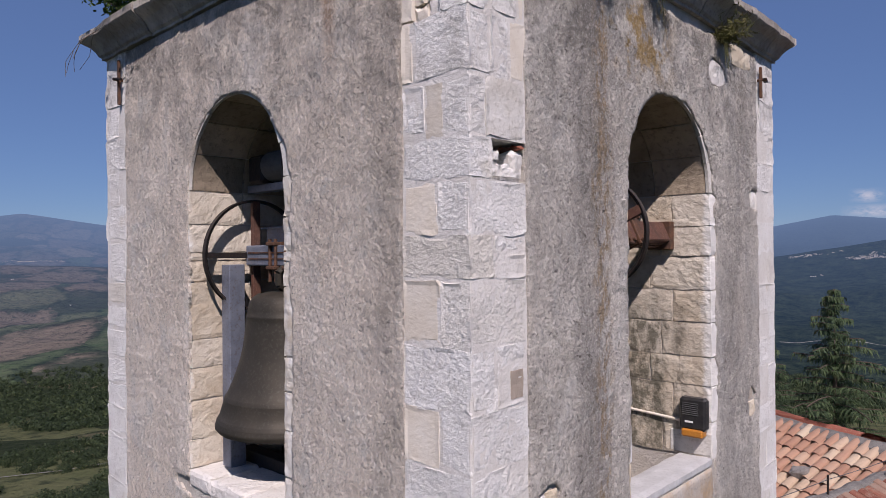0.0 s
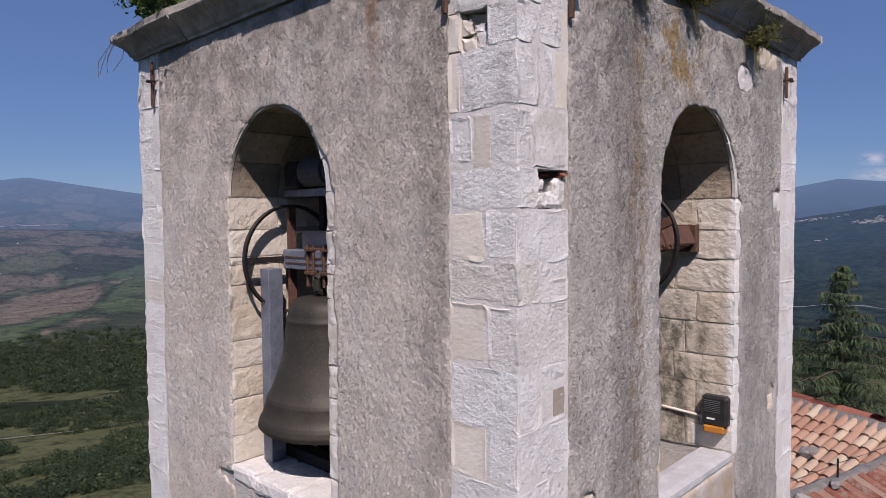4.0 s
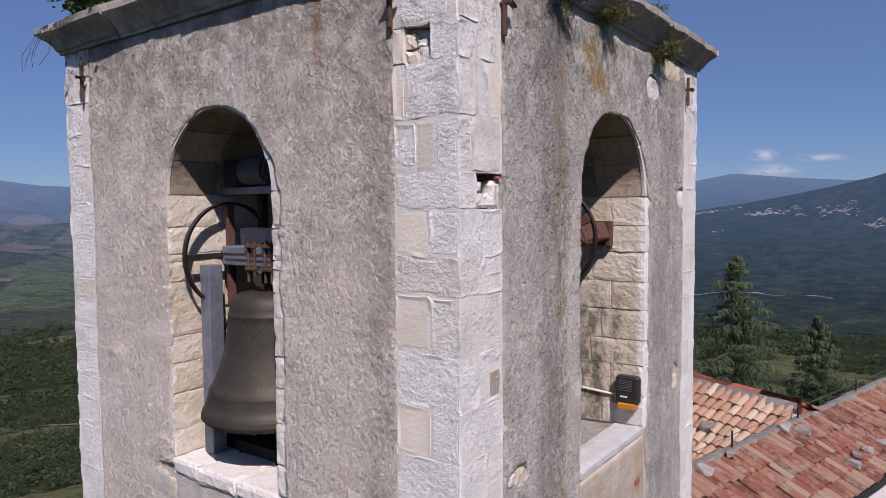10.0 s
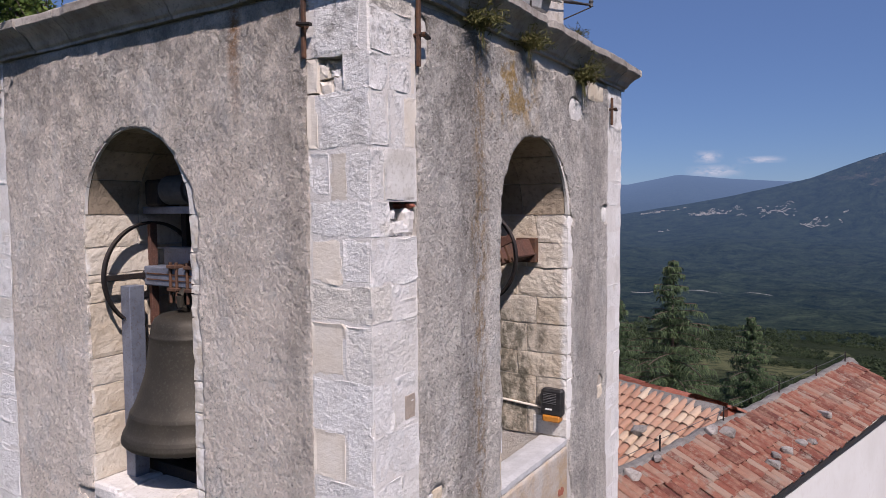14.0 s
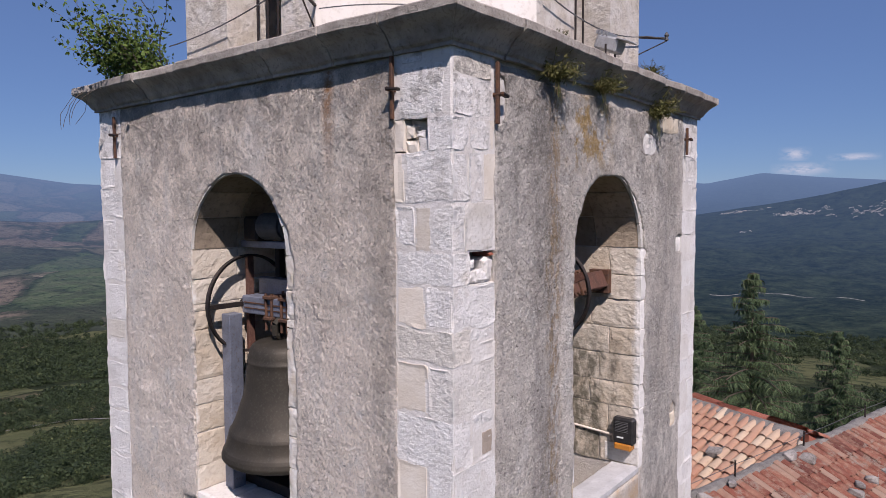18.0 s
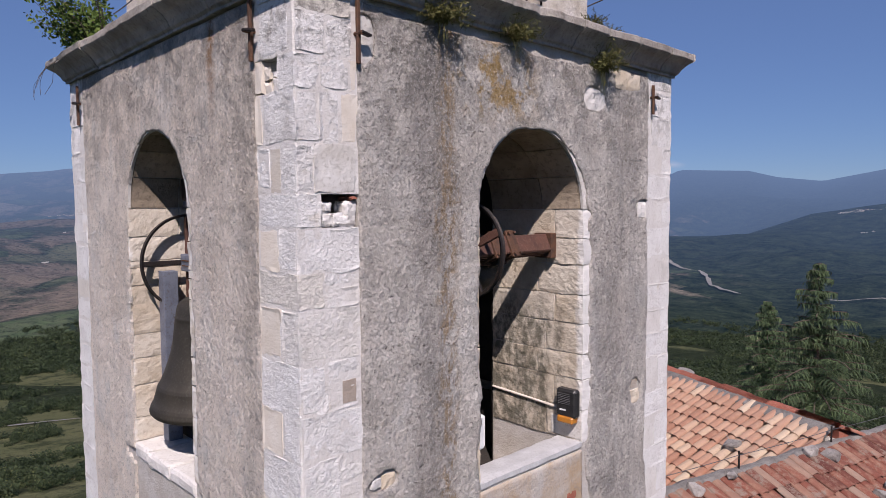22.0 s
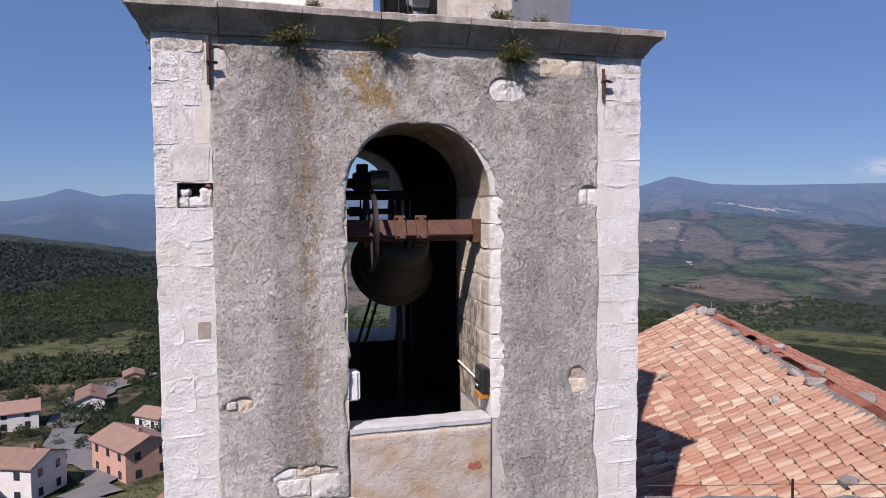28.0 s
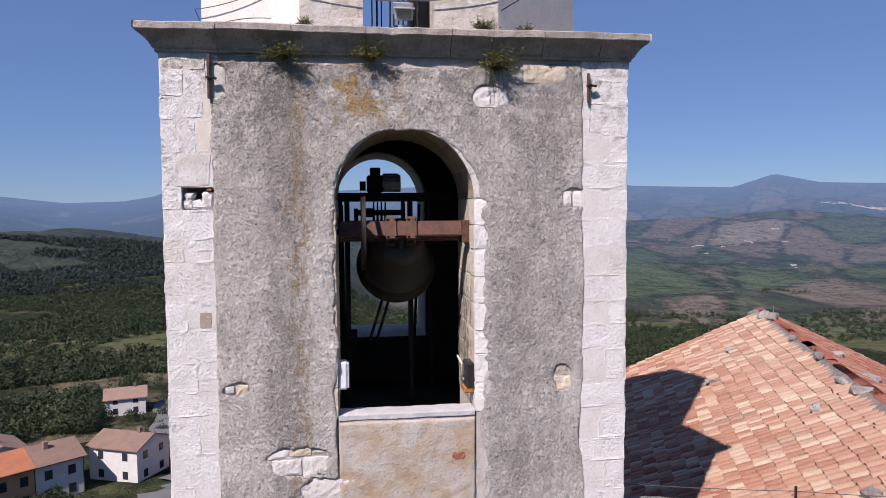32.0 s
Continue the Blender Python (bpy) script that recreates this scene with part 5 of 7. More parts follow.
# ---- the bells and their frame ----
def bell_profile(R, H):
    """Outer and inner outline of a bell of mouth radius R and height H, mouth at z = 0."""
    outer = [(0.955, 0.0), (1.0, 0.028), (1.0, 0.05), (0.982, 0.07), (0.984, 0.08), (0.965, 0.088), (0.967, 0.098), (0.95, 0.105), (0.925, 0.15), (0.885, 0.225), (0.887, 0.232), (0.872, 0.24), (0.874, 0.25), (0.855, 0.258), (0.785, 0.34), (0.725, 0.43),
             (0.672, 0.52), (0.64, 0.60), (0.62, 0.68), (0.606, 0.76), (0.592, 0.815), (0.597, 0.822), (0.584, 0.83), (0.572, 0.87), (0.553, 0.92), (0.515, 0.955), (0.45, 0.98), (0.3, 0.995), (0.0, 1.0)]
    inner = [(0.0, 0.94), (0.3, 0.93), (0.45, 0.90), (0.51, 0.82), (0.55, 0.62), (0.64, 0.40), (0.78, 0.20), (0.88, 0.09), (0.93, 0.0)]
    return [(max(r, 0.001) * R, z * H) for r, z in outer] , [(max(r, 0.001) * R, z * H) for r, z in inner]


def make_bell(name, at, turn, tilt, R, H, drop, half, wheel_at, wheel_r, beam_mat, label):
    """A bell with headstock along its own x axis at the pivot; it swings about that axis."""
    bell = thing(name, at, label, "bell", "bells of the tower")
    bell.matrix_basis = pose(*at, 0, 0, turn) @ pose(0, 0, 0, tilt, 0, 0)
    outer, inner = bell_profile(R, H)
    bm = bmesh.new()
    bm_lathe(bm, [(r, z - drop - H) for r, z in outer + inner + [outer[0]]], 48)
    part("bell_body", bm, M["bronze"], bell, "green-brown bronze with moulded bands", True)
    bm = bmesh.new()
    for s in (-1, 1):
        pts = [(s * 0.03, 0, -drop), (s * 0.10, 0, -drop + 0.04), (s * 0.105, 0, -drop + 0.12), (s * 0.04, 0, -drop + 0.17)]
        for a, b in zip(pts, pts[1:]):
            bm_tube(bm, a, b, 0.026, 8)
        pts = [(0, s * 0.03, -drop), (0, s * 0.10, -drop + 0.04), (0, s * 0.105, -drop + 0.12), (0, s * 0.04, -drop + 0.17)]
        for a, b in zip(pts, pts[1:]):
            bm_tube(bm, a, b, 0.026, 8)
    bm_tube(bm, (0, 0, -drop - 0.01), (0, 0, -drop + 0.18), 0.035, 10)
    part("crown", bm, M["bronze"], bell, "cast bronze crown loops")
    head = part("headstock", box((-half, -0.075, -0.075), (half, 0.075, 0.07), 0.008), beam_mat, bell, "rusty headstock beam")
    bm = bmesh.new()
    bm_box(bm, (-half + 0.04, -0.082, 0.012), (half - 0.02, 0.082, 0.022), 0.0)
    bm_box(bm, (-half + 0.04, -0.082, -0.03), (half - 0.02, 0.082, -0.022), 0.0)
    part("rib", bm, M["iron"], head)
    bm = bmesh.new()
    for x in (-0.13, -0.06, 0.06, 0.13):
        bm_tube(bm, (x, -0.085, -drop + 0.06), (x, -0.085, 0.11), 0.012, 6)
        bm_tube(bm, (x, 0.085, -drop + 0.06), (x, 0.085, 0.11), 0.012, 6)
    part("strap_bolts", bm, M["iron"], bell, "rusty strap bolts over the crown")
    for x in (-0.095, 0.095):
        part("clamp", box((x - 0.05, -0.11, 0.065), (x + 0.05, 0.11, 0.09), 0.004), M["iron"], bell)
        part("clamp", box((x - 0.05, -0.11, -0.10), (x + 0.05, 0.11, -0.075), 0.004), M["iron"], bell)
    for s in (-1, 1):
        bm = bmesh.new()
        bm_tube(bm, (s * half, 0, 0), (s * (half + 0.09), 0, 0), 0.03, 12)
        part("axle", bm, M["black_iron"], bell)
    wheel = thing("wheel", (wheel_at, 0, 0))
    wheel.parent = bell
    bm = bmesh.new()
    n = 44
    ring = []
    for i in range(n):
        a = 2 * math.pi * i / n
        c, s = math.cos(a), math.sin(a)
        ring.append([bm.verts.new((dx, c * r, s * r)) for dx, r in ((-0.022, wheel_r), (-0.014, wheel_r - 0.02), (0.014, wheel_r - 0.02), (0.022, wheel_r), (0.010, wheel_r - 0.008), (-0.010, wheel_r - 0.008))])
    for i in range(n):
        p, q = ring[i], ring[(i + 1) % n]
        for j in range(6):
            bm.faces.new((p[j], p[(j + 1) % 6], q[(j + 1) % 6], q[j]))
    bmesh.ops.recalc_face_normals(bm, faces=bm.faces)
    part("rim", bm, M["black_iron"], wheel, "grooved black iron rim")
    part("spoke", box((-0.012, -wheel_r + 0.015, -0.02), (0.012, wheel_r - 0.015, 0.02), 0.003), M["black_iron"], wheel)
    part("spoke", box((-0.018, -0.03, -wheel_r + 0.012), (0.018, 0.03, wheel_r - 0.012), 0.003), M["rust_wood"], wheel, "rusty upright spoke")
    bm = bmesh.new()
    bm_tube(bm, (0, 0, -drop - 0.12 * H), (0, 0, -drop - 0.86 * H), 0.018, 8)
    bm_tube(bm, (0, 0, -drop - 0.86 * H), (0, 0, -drop - 1.0 * H), 0.05, 10, 0.055)
    bm_tube(bm, (0, 0, -drop - 1.0 * H), (0, 0, -drop - 1.12 * H), 0.04, 10, 0.035)
    part("clapper", bm, M["iron"], bell, "rusty iron clapper")
    return bell


make_bell("bell", (-2.01, 0.50, 14.515), 0, 0, 0.505, 0.92, 0.245, 0.46, -0.45, 0.405, M["steel"], "large bronze bell hanging straight down in the opening")
make_bell("bell", (-0.36, 2.08, 14.64), 90, 66, 0.42, 0.80, 0.17, 0.57, -0.35, 0.365, M["rust_wood"], "bronze bell swung inwards under its red beam")

frame_ = thing("bell_stand", (0, 0, 12.55), "dark steel stand carrying the bells on the belfry floor", "bell stand")
FB = lambda nm, lo, hi, mt, lb="": part(nm, box([lo[0], lo[1], lo[2] - 12.55], [hi[0], hi[1], hi[2] - 12.55], 0.004), mt, frame_, lb)


def i_beam(nm, a, b, w, h, axis, mt, lb=""):
    """A rolled steel joist from a to b along an axis ('x' or 'y')."""
    bm = bmesh.new()
    x0, y0, z0 = a[0], a[1], a[2] - 12.55
    L = b
    for lo, hi in (((0, -w / 2, 0), (L, w / 2, 0.012)), ((0, -w / 2, h - 0.012), (L, w / 2, h)), ((0, -0.006, 0.012), (L, 0.006, h - 0.012))):
        if axis == "y":
            lo, hi = (lo[1], lo[0], lo[2]), (hi[1], hi[0], hi[2])
        bm_box(bm, (x0 + lo[0], y0 + lo[1], z0 + lo[2]), (x0 + hi[0], y0 + hi[1], z0 + hi[2]))
    part(nm, bm, mt, frame_, lb)


i_beam("joist", (-2.49, 0.62, 14.57), 1.05, 0.12, 0.15, "x", M["steel"], "sunlit grey steel joist")
FB("post", (-2.50, 0.25, 12.98), (-2.39, 0.37, 14.45), M["steel"], "grey steel post beside the jamb")
FB("post", (-1.50, 0.40, 12.55), (-1.38, 0.60, 14.50), M["steel"])
FB("base_beam", (-2.57, 0.42, 12.99), (-1.4, 0.54, 13.11), M["black_iron"])
FB("base_beam", (-2.57, 0.78, 12.92), (-1.4, 0.90, 13.04), M["black_iron"])
FB("top_rail", (-2.57, 0.50, 14.975), (-1.44, 0.58, 15.03), M["steel"])
FB("hanger", (-2.36, 0.68, 12.55), (-2.30, 0.74, 14.985), M["black_iron"])
FB("hanger", (-2.10, 0.95, 12.55), (-2.06, 0.99, 14.985), M["black_iron"])
FB("cross_beam", (-2.5, 0.95, 14.2), (-1.35, 1.0, 14.26), M["black_iron"])
for x, y in ((-1.95, 1.56), (-1.95, 2.29), (-2.75, 1.46), (-2.75, 2.62)):
    FB("post", (x - 0.03, y - 0.03, 12.55), (x + 0.03, y + 0.03, 15.0), M["black_iron"])
FB("top_rail", (-1.99, 1.1, 14.95), (-1.91, 2.95, 15.04), M["black_iron"])
FB("top_rail", (-2.79, 1.1, 14.95), (-2.71, 2.95, 15.04), M["black_iron"])
for p, q in (((-1.95, 2.02, 14.0), (-1.95, 1.80, 13.3)), ((-1.95, 2.10, 14.0), (-1.95, 1.88, 13.3)), ((-1.95, 1.5, 14.9), (-2.75, 1.5, 13.2)), ((-1.95, 2.4, 14.9), (-2.75, 2.4, 13.2))):
    bm = bmesh.new()
    bm_tube(bm, (p[0], p[1], p[2] - 12.55), (q[0], q[1], q[2] - 12.55), 0.018, 6)
    part("brace", bm, M["black_iron"], frame_)
FB("cross_beam", (-2.0, 1.55, 14.62), (-1.9, 2.3, 14.72), M["black_iron"])
bm = bmesh.new()
bm_tube(bm, (-1.95, 1.68, 2.26), (-1.95, 2.20, 2.26), 0.034, 12)
bm_tube(bm, (-1.95, 1.74, 2.26), (-1.95, 1.86, 2.26), 0.055, 12)
part("drive_shaft", bm, M["black_iron"], frame_, "dark drive shaft under the motor")
for i in range(4):
    bm = bmesh.new()
    bm_tube(bm, (-1.95, 1.868 + 0.045 * i, 2.16), (-1.95, 1.868 + 0.045 * i, 2.385), 0.016, 8, 0.008)
    part("shaft_fin", bm, M["black_iron"], frame_)
bm = bmesh.new()
bm_tube(bm, (-1.95, 2.19, 2.27), (-1.95, 2.225, 2.27), 0.135, 24)
part("chain_disc", bm, M["black_iron"], frame_, "dark chain disc seen on edge")
FB("shaft_bearing", (-2.0, 1.64, 14.72), (-1.9, 1.69, 14.86), M["black_iron"])
bm = bmesh.new()
bm_tube(bm, (-1.95, 1.56, 0.80), (-1.95, 1.66, 0.80), 0.10, 14)
bm_tube(bm, (-1.95, 1.56, 0.80), (-1.95, 1.56, 2.2), 0.02, 6)
part("hammer", bm, M["black_iron"], frame_, "dark hammer weight on its rod")

motor = thing("bell_motor", (-1.95, 1.95, 15.04), "dark electric bell motor bolted on the steel frame", "motor")
part("gearbox", box((-0.1, -0.16, 0.0), (0.1, 0.03, 0.2), 0.02), M["black_iron"], motor)
bm = bmesh.new()
bm_tube(bm, (0, 0.02, 0.11), (0, 0.23, 0.11), 0.10, 16)
for i in range(10):
    a = math.pi * i / 9
    bm_box(bm, (-0.006, 0.03, 0.095), (0.006, 0.21, 0.115), 0, Matrix.Translation((0, 0, 0.11)) @ pose(0, 0, 0, 0, math.degrees(a) - 90, 0))
part("motor_housing", bm, M["lamp_grey"], motor, "finned grey motor housing")
part("terminal_box", box((-0.06, -0.12, 0.2), (0.06, 0.0, 0.29), 0.01), M["black_iron"], motor)
bm = bmesh.new()
bm_tube(bm, (0, -0.24, 0.08), (0, -0.17, 0.08), 0.055, 14)
part("chain_wheel", bm, M["black_iron"], motor)

FB("bearing", (-0.45, 2.645, 14.53), (-0.27, 2.715, 14.74), M["iron"], "rusty iron bearing block on the jamb")
motor2 = thing("bell_motor", (-2.26, 0.54, 15.03), "grey drum motor on the rail over the hanging bell", "motor")
bm = bmesh.new()
bm_tube(bm, (-0.02, 0, 0.12), (0.24, 0, 0.12), 0.11, 20)
bm_tube(bm, (0.24, 0, 0.12), (0.27, 0, 0.12), 0.09, 16)
part("motor_housing", bm, M["cable"], motor2)
part("gearbox", box((-0.2, -0.1, 0.0), (-0.02, 0.1, 0.2), 0.02), M["black_iron"], motor2)

# electric fittings in the east opening
siren = thing("alarm_siren", (-0.035, 2.715, 13.165), "black plastic alarm siren with amber flashing lens on the jamb", "siren")
part("casing", box((-0.175, -0.085, 0.05), (0.02, 0.0, 0.285), 0.018), M["black_plastic"], siren)
part("flash_lens", box((-0.16, -0.092, 0.0), (0.0, -0.005, 0.058), 0.012), M["amber"], siren, "amber plastic lens")
for i in range(7):
    part("grille_slat", box((-0.15, -0.091, 0.16 + 0.014 * i), (-0.03, -0.084, 0.166 + 0.014 * i), 0.002), M["cable"], siren)
part("data_plate", box((-0.13, -0.089, 0.105), (-0.07, -0.084, 0.118)), M["white_plastic"], siren, "small pale bar of unreadable lettering")
part("back_plate", box((-0.28, -0.004, -0.14), (0.03, 0.016, 0.02), 0.004), M["white_stone"], siren, "whitewashed patch below the siren")
cond = thing("conduit", (0, 2.702, 13.27), "pale plastic cable conduit clipped along the jamb", "conduit")
bm = bmesh.new()
bm_tube(bm, (-0.98, 0, 0.035), (-0.21, 0, -0.01), 0.011, 8)
part("pipe", bm, M["filler"], cond)
jb = thing("junction_box", (-0.03, 1.487, 13.24), "white plastic junction box on the opening's edge", "junction box")
part("case", box((-0.13, -0.01, 0.0), (0.0, 0.085, 0.25), 0.015), M["white_plastic"], jb)
part("cover", box((-0.118, 0.084, 0.012), (-0.012, 0.097, 0.238), 0.006), M["white_plastic"], jb)


# iron wall anchors
def anchor(at, turn, length, key, tilt=0):
    a = thing("wall_anchor", at, "rusty iron tie anchor with wedge on the corner masonry", "wall anchor", "wall anchors", turn=turn)
    part("bar", box((-0.011, -0.04, 0), (0.011, -0.018, length), 0.003, pose(0, 0, 0, 0, tilt, 0)), M["iron"], a)
    part("wedge", box((-0.042, -0.078, key - 0.009), (0.042, -0.045, key + 0.007), 0.003, pose(0, 0, 0, 0, 6, 12)), M["black_iron"], a)
    bm = bmesh.new()
    bm_tube(bm, (0, 0.04, key), (0, -0.075, key), 0.013, 8)
    part("tie_end", bm, M["iron"], a)


anchor((0.0, 0.455, 15.78), 90, 0.36, 0.17)
anchor((0.0, 3.755, 15.79), 90, 0.26, 0.15)
anchor((-0.41, YS, 15.80), 0, 0.36, 0.17)
anchor((-3.70, YS, 15.74), 0, 0.36, 0.2)


# ---- plants on the tower ----
def leaf_cloud(points, sizes, rr, flat=0.0, wide=0.28):
    """Small two-triangle leaves at points; returns vertices and faces."""
    verts, faces = [], []
    for p, s in zip(points, sizes):
        a = Vector((rr.gauss(0, 1), rr.gauss(0, 1), rr.gauss(0, 1) * (1 - flat))).normalized()
        b = a.orthogonal().normalized()
        b.rotate(Matrix.Rotation(rr.uniform(0, 6.28), 3, a))
        i = len(verts)
        p = Vector(p)
        verts += [p, p + a * s * 0.5 + b * s * wide, p + a * s, p + a * s * 0.5 - b * s * wide]
        faces.append((i, i + 1, i + 2, i + 3))
    return verts, faces


def tuft(at, size, seed, lean=(1, 0, 0), droop=0.0):
    """A tuft of weeds on the cornice: thin stems with narrow leaves."""
    rr = random.Random(seed)
    t = thing("weed_tuft", at, "dry green weed tuft growing from the cornice joint", "plant", "weeds on the tower")
    stems, leaves, sizes = bmesh.new(), [], []
    for i in range(52):
        d = Vector((rr.gauss(0, 0.55), rr.gauss(0, 0.7), rr.uniform(0.1, 1.0))) + Vector(lean) * rr.uniform(0.1, 0.7)
        d.normalize()
        ln = size * rr.uniform(0.5, 1.0)
        p = Vector((0, rr.gauss(0, 0.12) * size, 0))
        for k in range(3):
            q = p + d * ln / 3
            bm_tube(stems, p, q, 0.0016, 3, caps=False)
            for _ in range(7):
                leaves.append(p.lerp(q, rr.random()))
                sizes.append(size * rr.uniform(0.09, 0.2))
            d = (d + Vector((0, 0, -0.25 - droop)) * rr.random()).normalized()
            p = q
    for i in range(14):
        p = Vector((0.02, rr.gauss(0, 0.1) * size, 0))
        d = Vector((0.06, rr.gauss(0, 0.15), -1)).normalized()
        q = p + d * size * rr.uniform(0.3, 0.8)
        bm_tube(stems, p, q, 0.0012, 3, caps=False)
    part("tuft_base", stems, M["tuft"], t)["kind"] = "stuff"
    v, f = leaf_cloud(leaves, sizes, rr, 0.0, 0.1)
    mesh_ob("leaves", v, f, M["tuft"], t)["kind"] = "stuff"


tuft((0.06, 1.08, 16.13), 0.24, 1, droop=0.3)
tuft((0.05, 1.80, 16.14), 0.23, 2, droop=0.15)
tuft((0.05, 2.88, 16.07), 0.28, 3)
tuft((0.02, 2.80, 16.40), 0.16, 4, (0.3, 0, 0.4))
tuft((0.0, 1.25, 16.40), 0.11, 5, (0.3, 0, 0.4))
tuft((-0.06, 3.2, 16.41), 0.12, 6, (0.3, 0, 0.4))

bush = thing("shrub", (-3.35, 0.05, 16.41), "leafy green shrub rooted on the cornice beside the upper stage", "shrub")
rr = random.Random(12)
stems, pts, sz = bmesh.new(), [], []
for i in range(46):
    p = Vector((rr.uniform(-0.45, 0.5), rr.uniform(-0.1, 0.15), 0))
    d = Vector((rr.gauss(-0.25, 0.5), rr.gauss(-0.2, 0.3), rr.uniform(0.35, 1.2))).normalized()
    ln = rr.uniform(0.35, 0.85)
    for k in range(5):
        q = p + d * ln / 5
        bm_tube(stems, p, q, 0.004 - 0.0006 * k, 4, caps=False)
        for _ in range(15):
            pts.append(p.lerp(q, rr.random()) + Vector((rr.gauss(0, 0.035), rr.gauss(0, 0.035), rr.gauss(0, 0.035))))
            sz.append(rr.uniform(0.025, 0.055))
        d = (d + Vector((rr.gauss(0, 0.2), rr.gauss(0, 0.2), rr.gauss(-0.08, 0.2)))).normalized()
        p = q
part("branches", stems, M["bark"], bush)["kind"] = "stuff"
v, f = leaf_cloud(pts, sz, rr)
mesh_ob("leaves", v, f, M["shrub"], bush)
tw = thing("hanging_twigs", (-3.98, -0.06, 16.33), "thin bare twigs hanging over the cornice", "twigs")
for i in range(5):
    bm = bmesh.new()
    p = Vector((0.1 * i - 0.1, -0.05, 0))
    d = Vector((-0.3 + 0.1 * rr.gauss(0, 1), -0.3, -0.2))
    for k in range(6):
        q = p + d * 0.07
        bm_tube(bm, p, q, 0.0022, 4, caps=False)
        d = (d + Vector((rr.gauss(0, 0.35), rr.gauss(0, 0.2), -0.35))).normalized()
        p = q
    part("twig", bm, M["bark"], tw)

# floodlight, brackets and wires on the cornice
lamp = thing("floodlight", (-0.02, 2.1, 16.405), "small grey floodlight on a bracket above the cornice", "floodlight")
part("base", box((-0.05, -0.05, 0), (0.05, 0.05, 0.03), 0.004), M["lamp_grey"], lamp)
bm = bmesh.new()
bm_tube(bm, (0, -0.085, 0.03), (0, -0.085, 0.13), 0.008, 6)
bm_tube(bm, (0, 0.085, 0.03), (0, 0.085, 0.13), 0.008, 6)
bm_tube(bm, (0, -0.085, 0.03), (0, 0.085, 0.03), 0.008, 6)
part("bracket", bm, M["black_iron"], lamp)
hd = part("head", box((-0.10, -0.08, -0.055), (0.09, 0.08, 0.055), 0.014, pose(0, 0, 0.14, 0, 20, 0)), M["lamp_grey"], lamp)
for i in range(4):
    part("cooling_fin", box((-0.11 + 0.03 * i, -0.085, 0.052), (-0.10 + 0.03 * i, 0.085, 0.085), 0.002, pose(0, 0, 0.14, 0, 20, 0)), M["lamp_grey"], hd)
part("visor", box((0.07, -0.09, 0.045), (0.17, 0.09, 0.056), 0.003, pose(0, 0, 0.14, 0, 20, 0)), M["lamp_grey"], hd)


def bracket(at, turn, length):
    b = thing("wire_bracket", at, "dark iron wire bracket with insulator on the upper stage", "bracket", "wire brackets", turn=turn)
    bm = bmesh.new()
    bm_tube(bm, (0, 0, 0), (length, 0, 0.02), 0.011, 6)
    bm_tube(bm, (0, 0, -0.16), (length, 0, 0.0), 0.006, 5)
    part("arm", bm, M["black_iron"], b)
    bm = bmesh.new()
    bm_lathe(bm, [(0.004, -0.02), (0.02, -0.015), (0.014, 0.01), (0.022, 0.03), (0.004, 0.06)], 10)
    bmesh.ops.translate(bm, verts=bm.verts, vec=(length, 0, 0.02))
    part("insulator", bm, M["cable"], b)


bracket((-0.18, 3.0, 16.80), 62, 0.34)
bracket((-1.2, 0.15, 16.62), -60, 0.3)


def wire(pts, sag, label="thin black cable slung along the upper stage"):
    w = thing("cable", pts[0], label, "cable", "cables")
    o = Vector(pts[0])
    bm = bmesh.new()
    for a, b in zip(pts, pts[1:]):
        a, b = Vector(a), Vector(b)
        prev = None
        for i in range(13):
            t = i / 12
            p = a.lerp(b, t) - Vector((0, 0, sag * 4 * t * (1 - t))) - o
            if prev is not None:
                bm_tube(bm, prev, p, 0.005, 4, caps=False)
            prev = p
    part("strand", bm, M["cable"], w)


wire([(-0.10, 1.25, 16.75), (-0.10, 3.02, 16.80)], 0.10)
wire([(-0.10, 3.02, 16.80), (-0.02, 3.30, 16.82)], 0.0)
wire([(-2.9, 0.10, 16.60), (-1.15, 0.10, 16.85), (-0.10, 1.2, 16.9)], 0.06)
wire([(-1.05, 0.05, 16.55), (-0.2, 0.95, 16.52)], -0.06)


# ---- the church roofs beside the tower ----
church = thing("church", (0, 0, 0), "church nave with old terracotta tile roofs beside the tower", "church")
SV = Vector((0.2588, 0.9659, 0))          # along the east ridge, northwards
SE = Vector((0.9659, -0.2588, 0))         # out from it, down the east slope
S0 = Vector((-0.475, 4.2, 11.86))
RJ = Vector((0.47, 7.85, 11.98))          # where the nave ridge meets the east ridge
RA = Vector((-10.2, 11.93, 12.17))
RD = (RA - RJ).normalized()
RN = Vector((RD.y, -RD.x, 0)).normalized() * -1   # level, down the south slope
if RN.y > 0:
    RN = -RN


def tile_mesh(length, r0, r1, rise, n=6, thick=0.012):
    """A clay cover tile lying along -y downhill, arched over x; its upper end at y = 0."""
    verts, faces = [], []
    for y, r in ((0.0, r0), (-length, r1)):
        for off in (0.0, -thick):
            for i in range(n + 1):
                a = math.pi * i / n
                verts.append((-(r + off) * math.cos(a), y, (rise / r1) * (r + off) * math.sin(a)))
    m = n + 1
    for i in range(n):
        faces.append((i, i + 1, 2 * m + i + 1, 2 * m + i))
        faces.append((m + i, 3 * m + i, 3 * m + i + 1, m + i + 1))
        faces.append((2 * m + i, 2 * m + i + 1, 3 * m + i + 1, 3 * m + i))
    return verts, faces


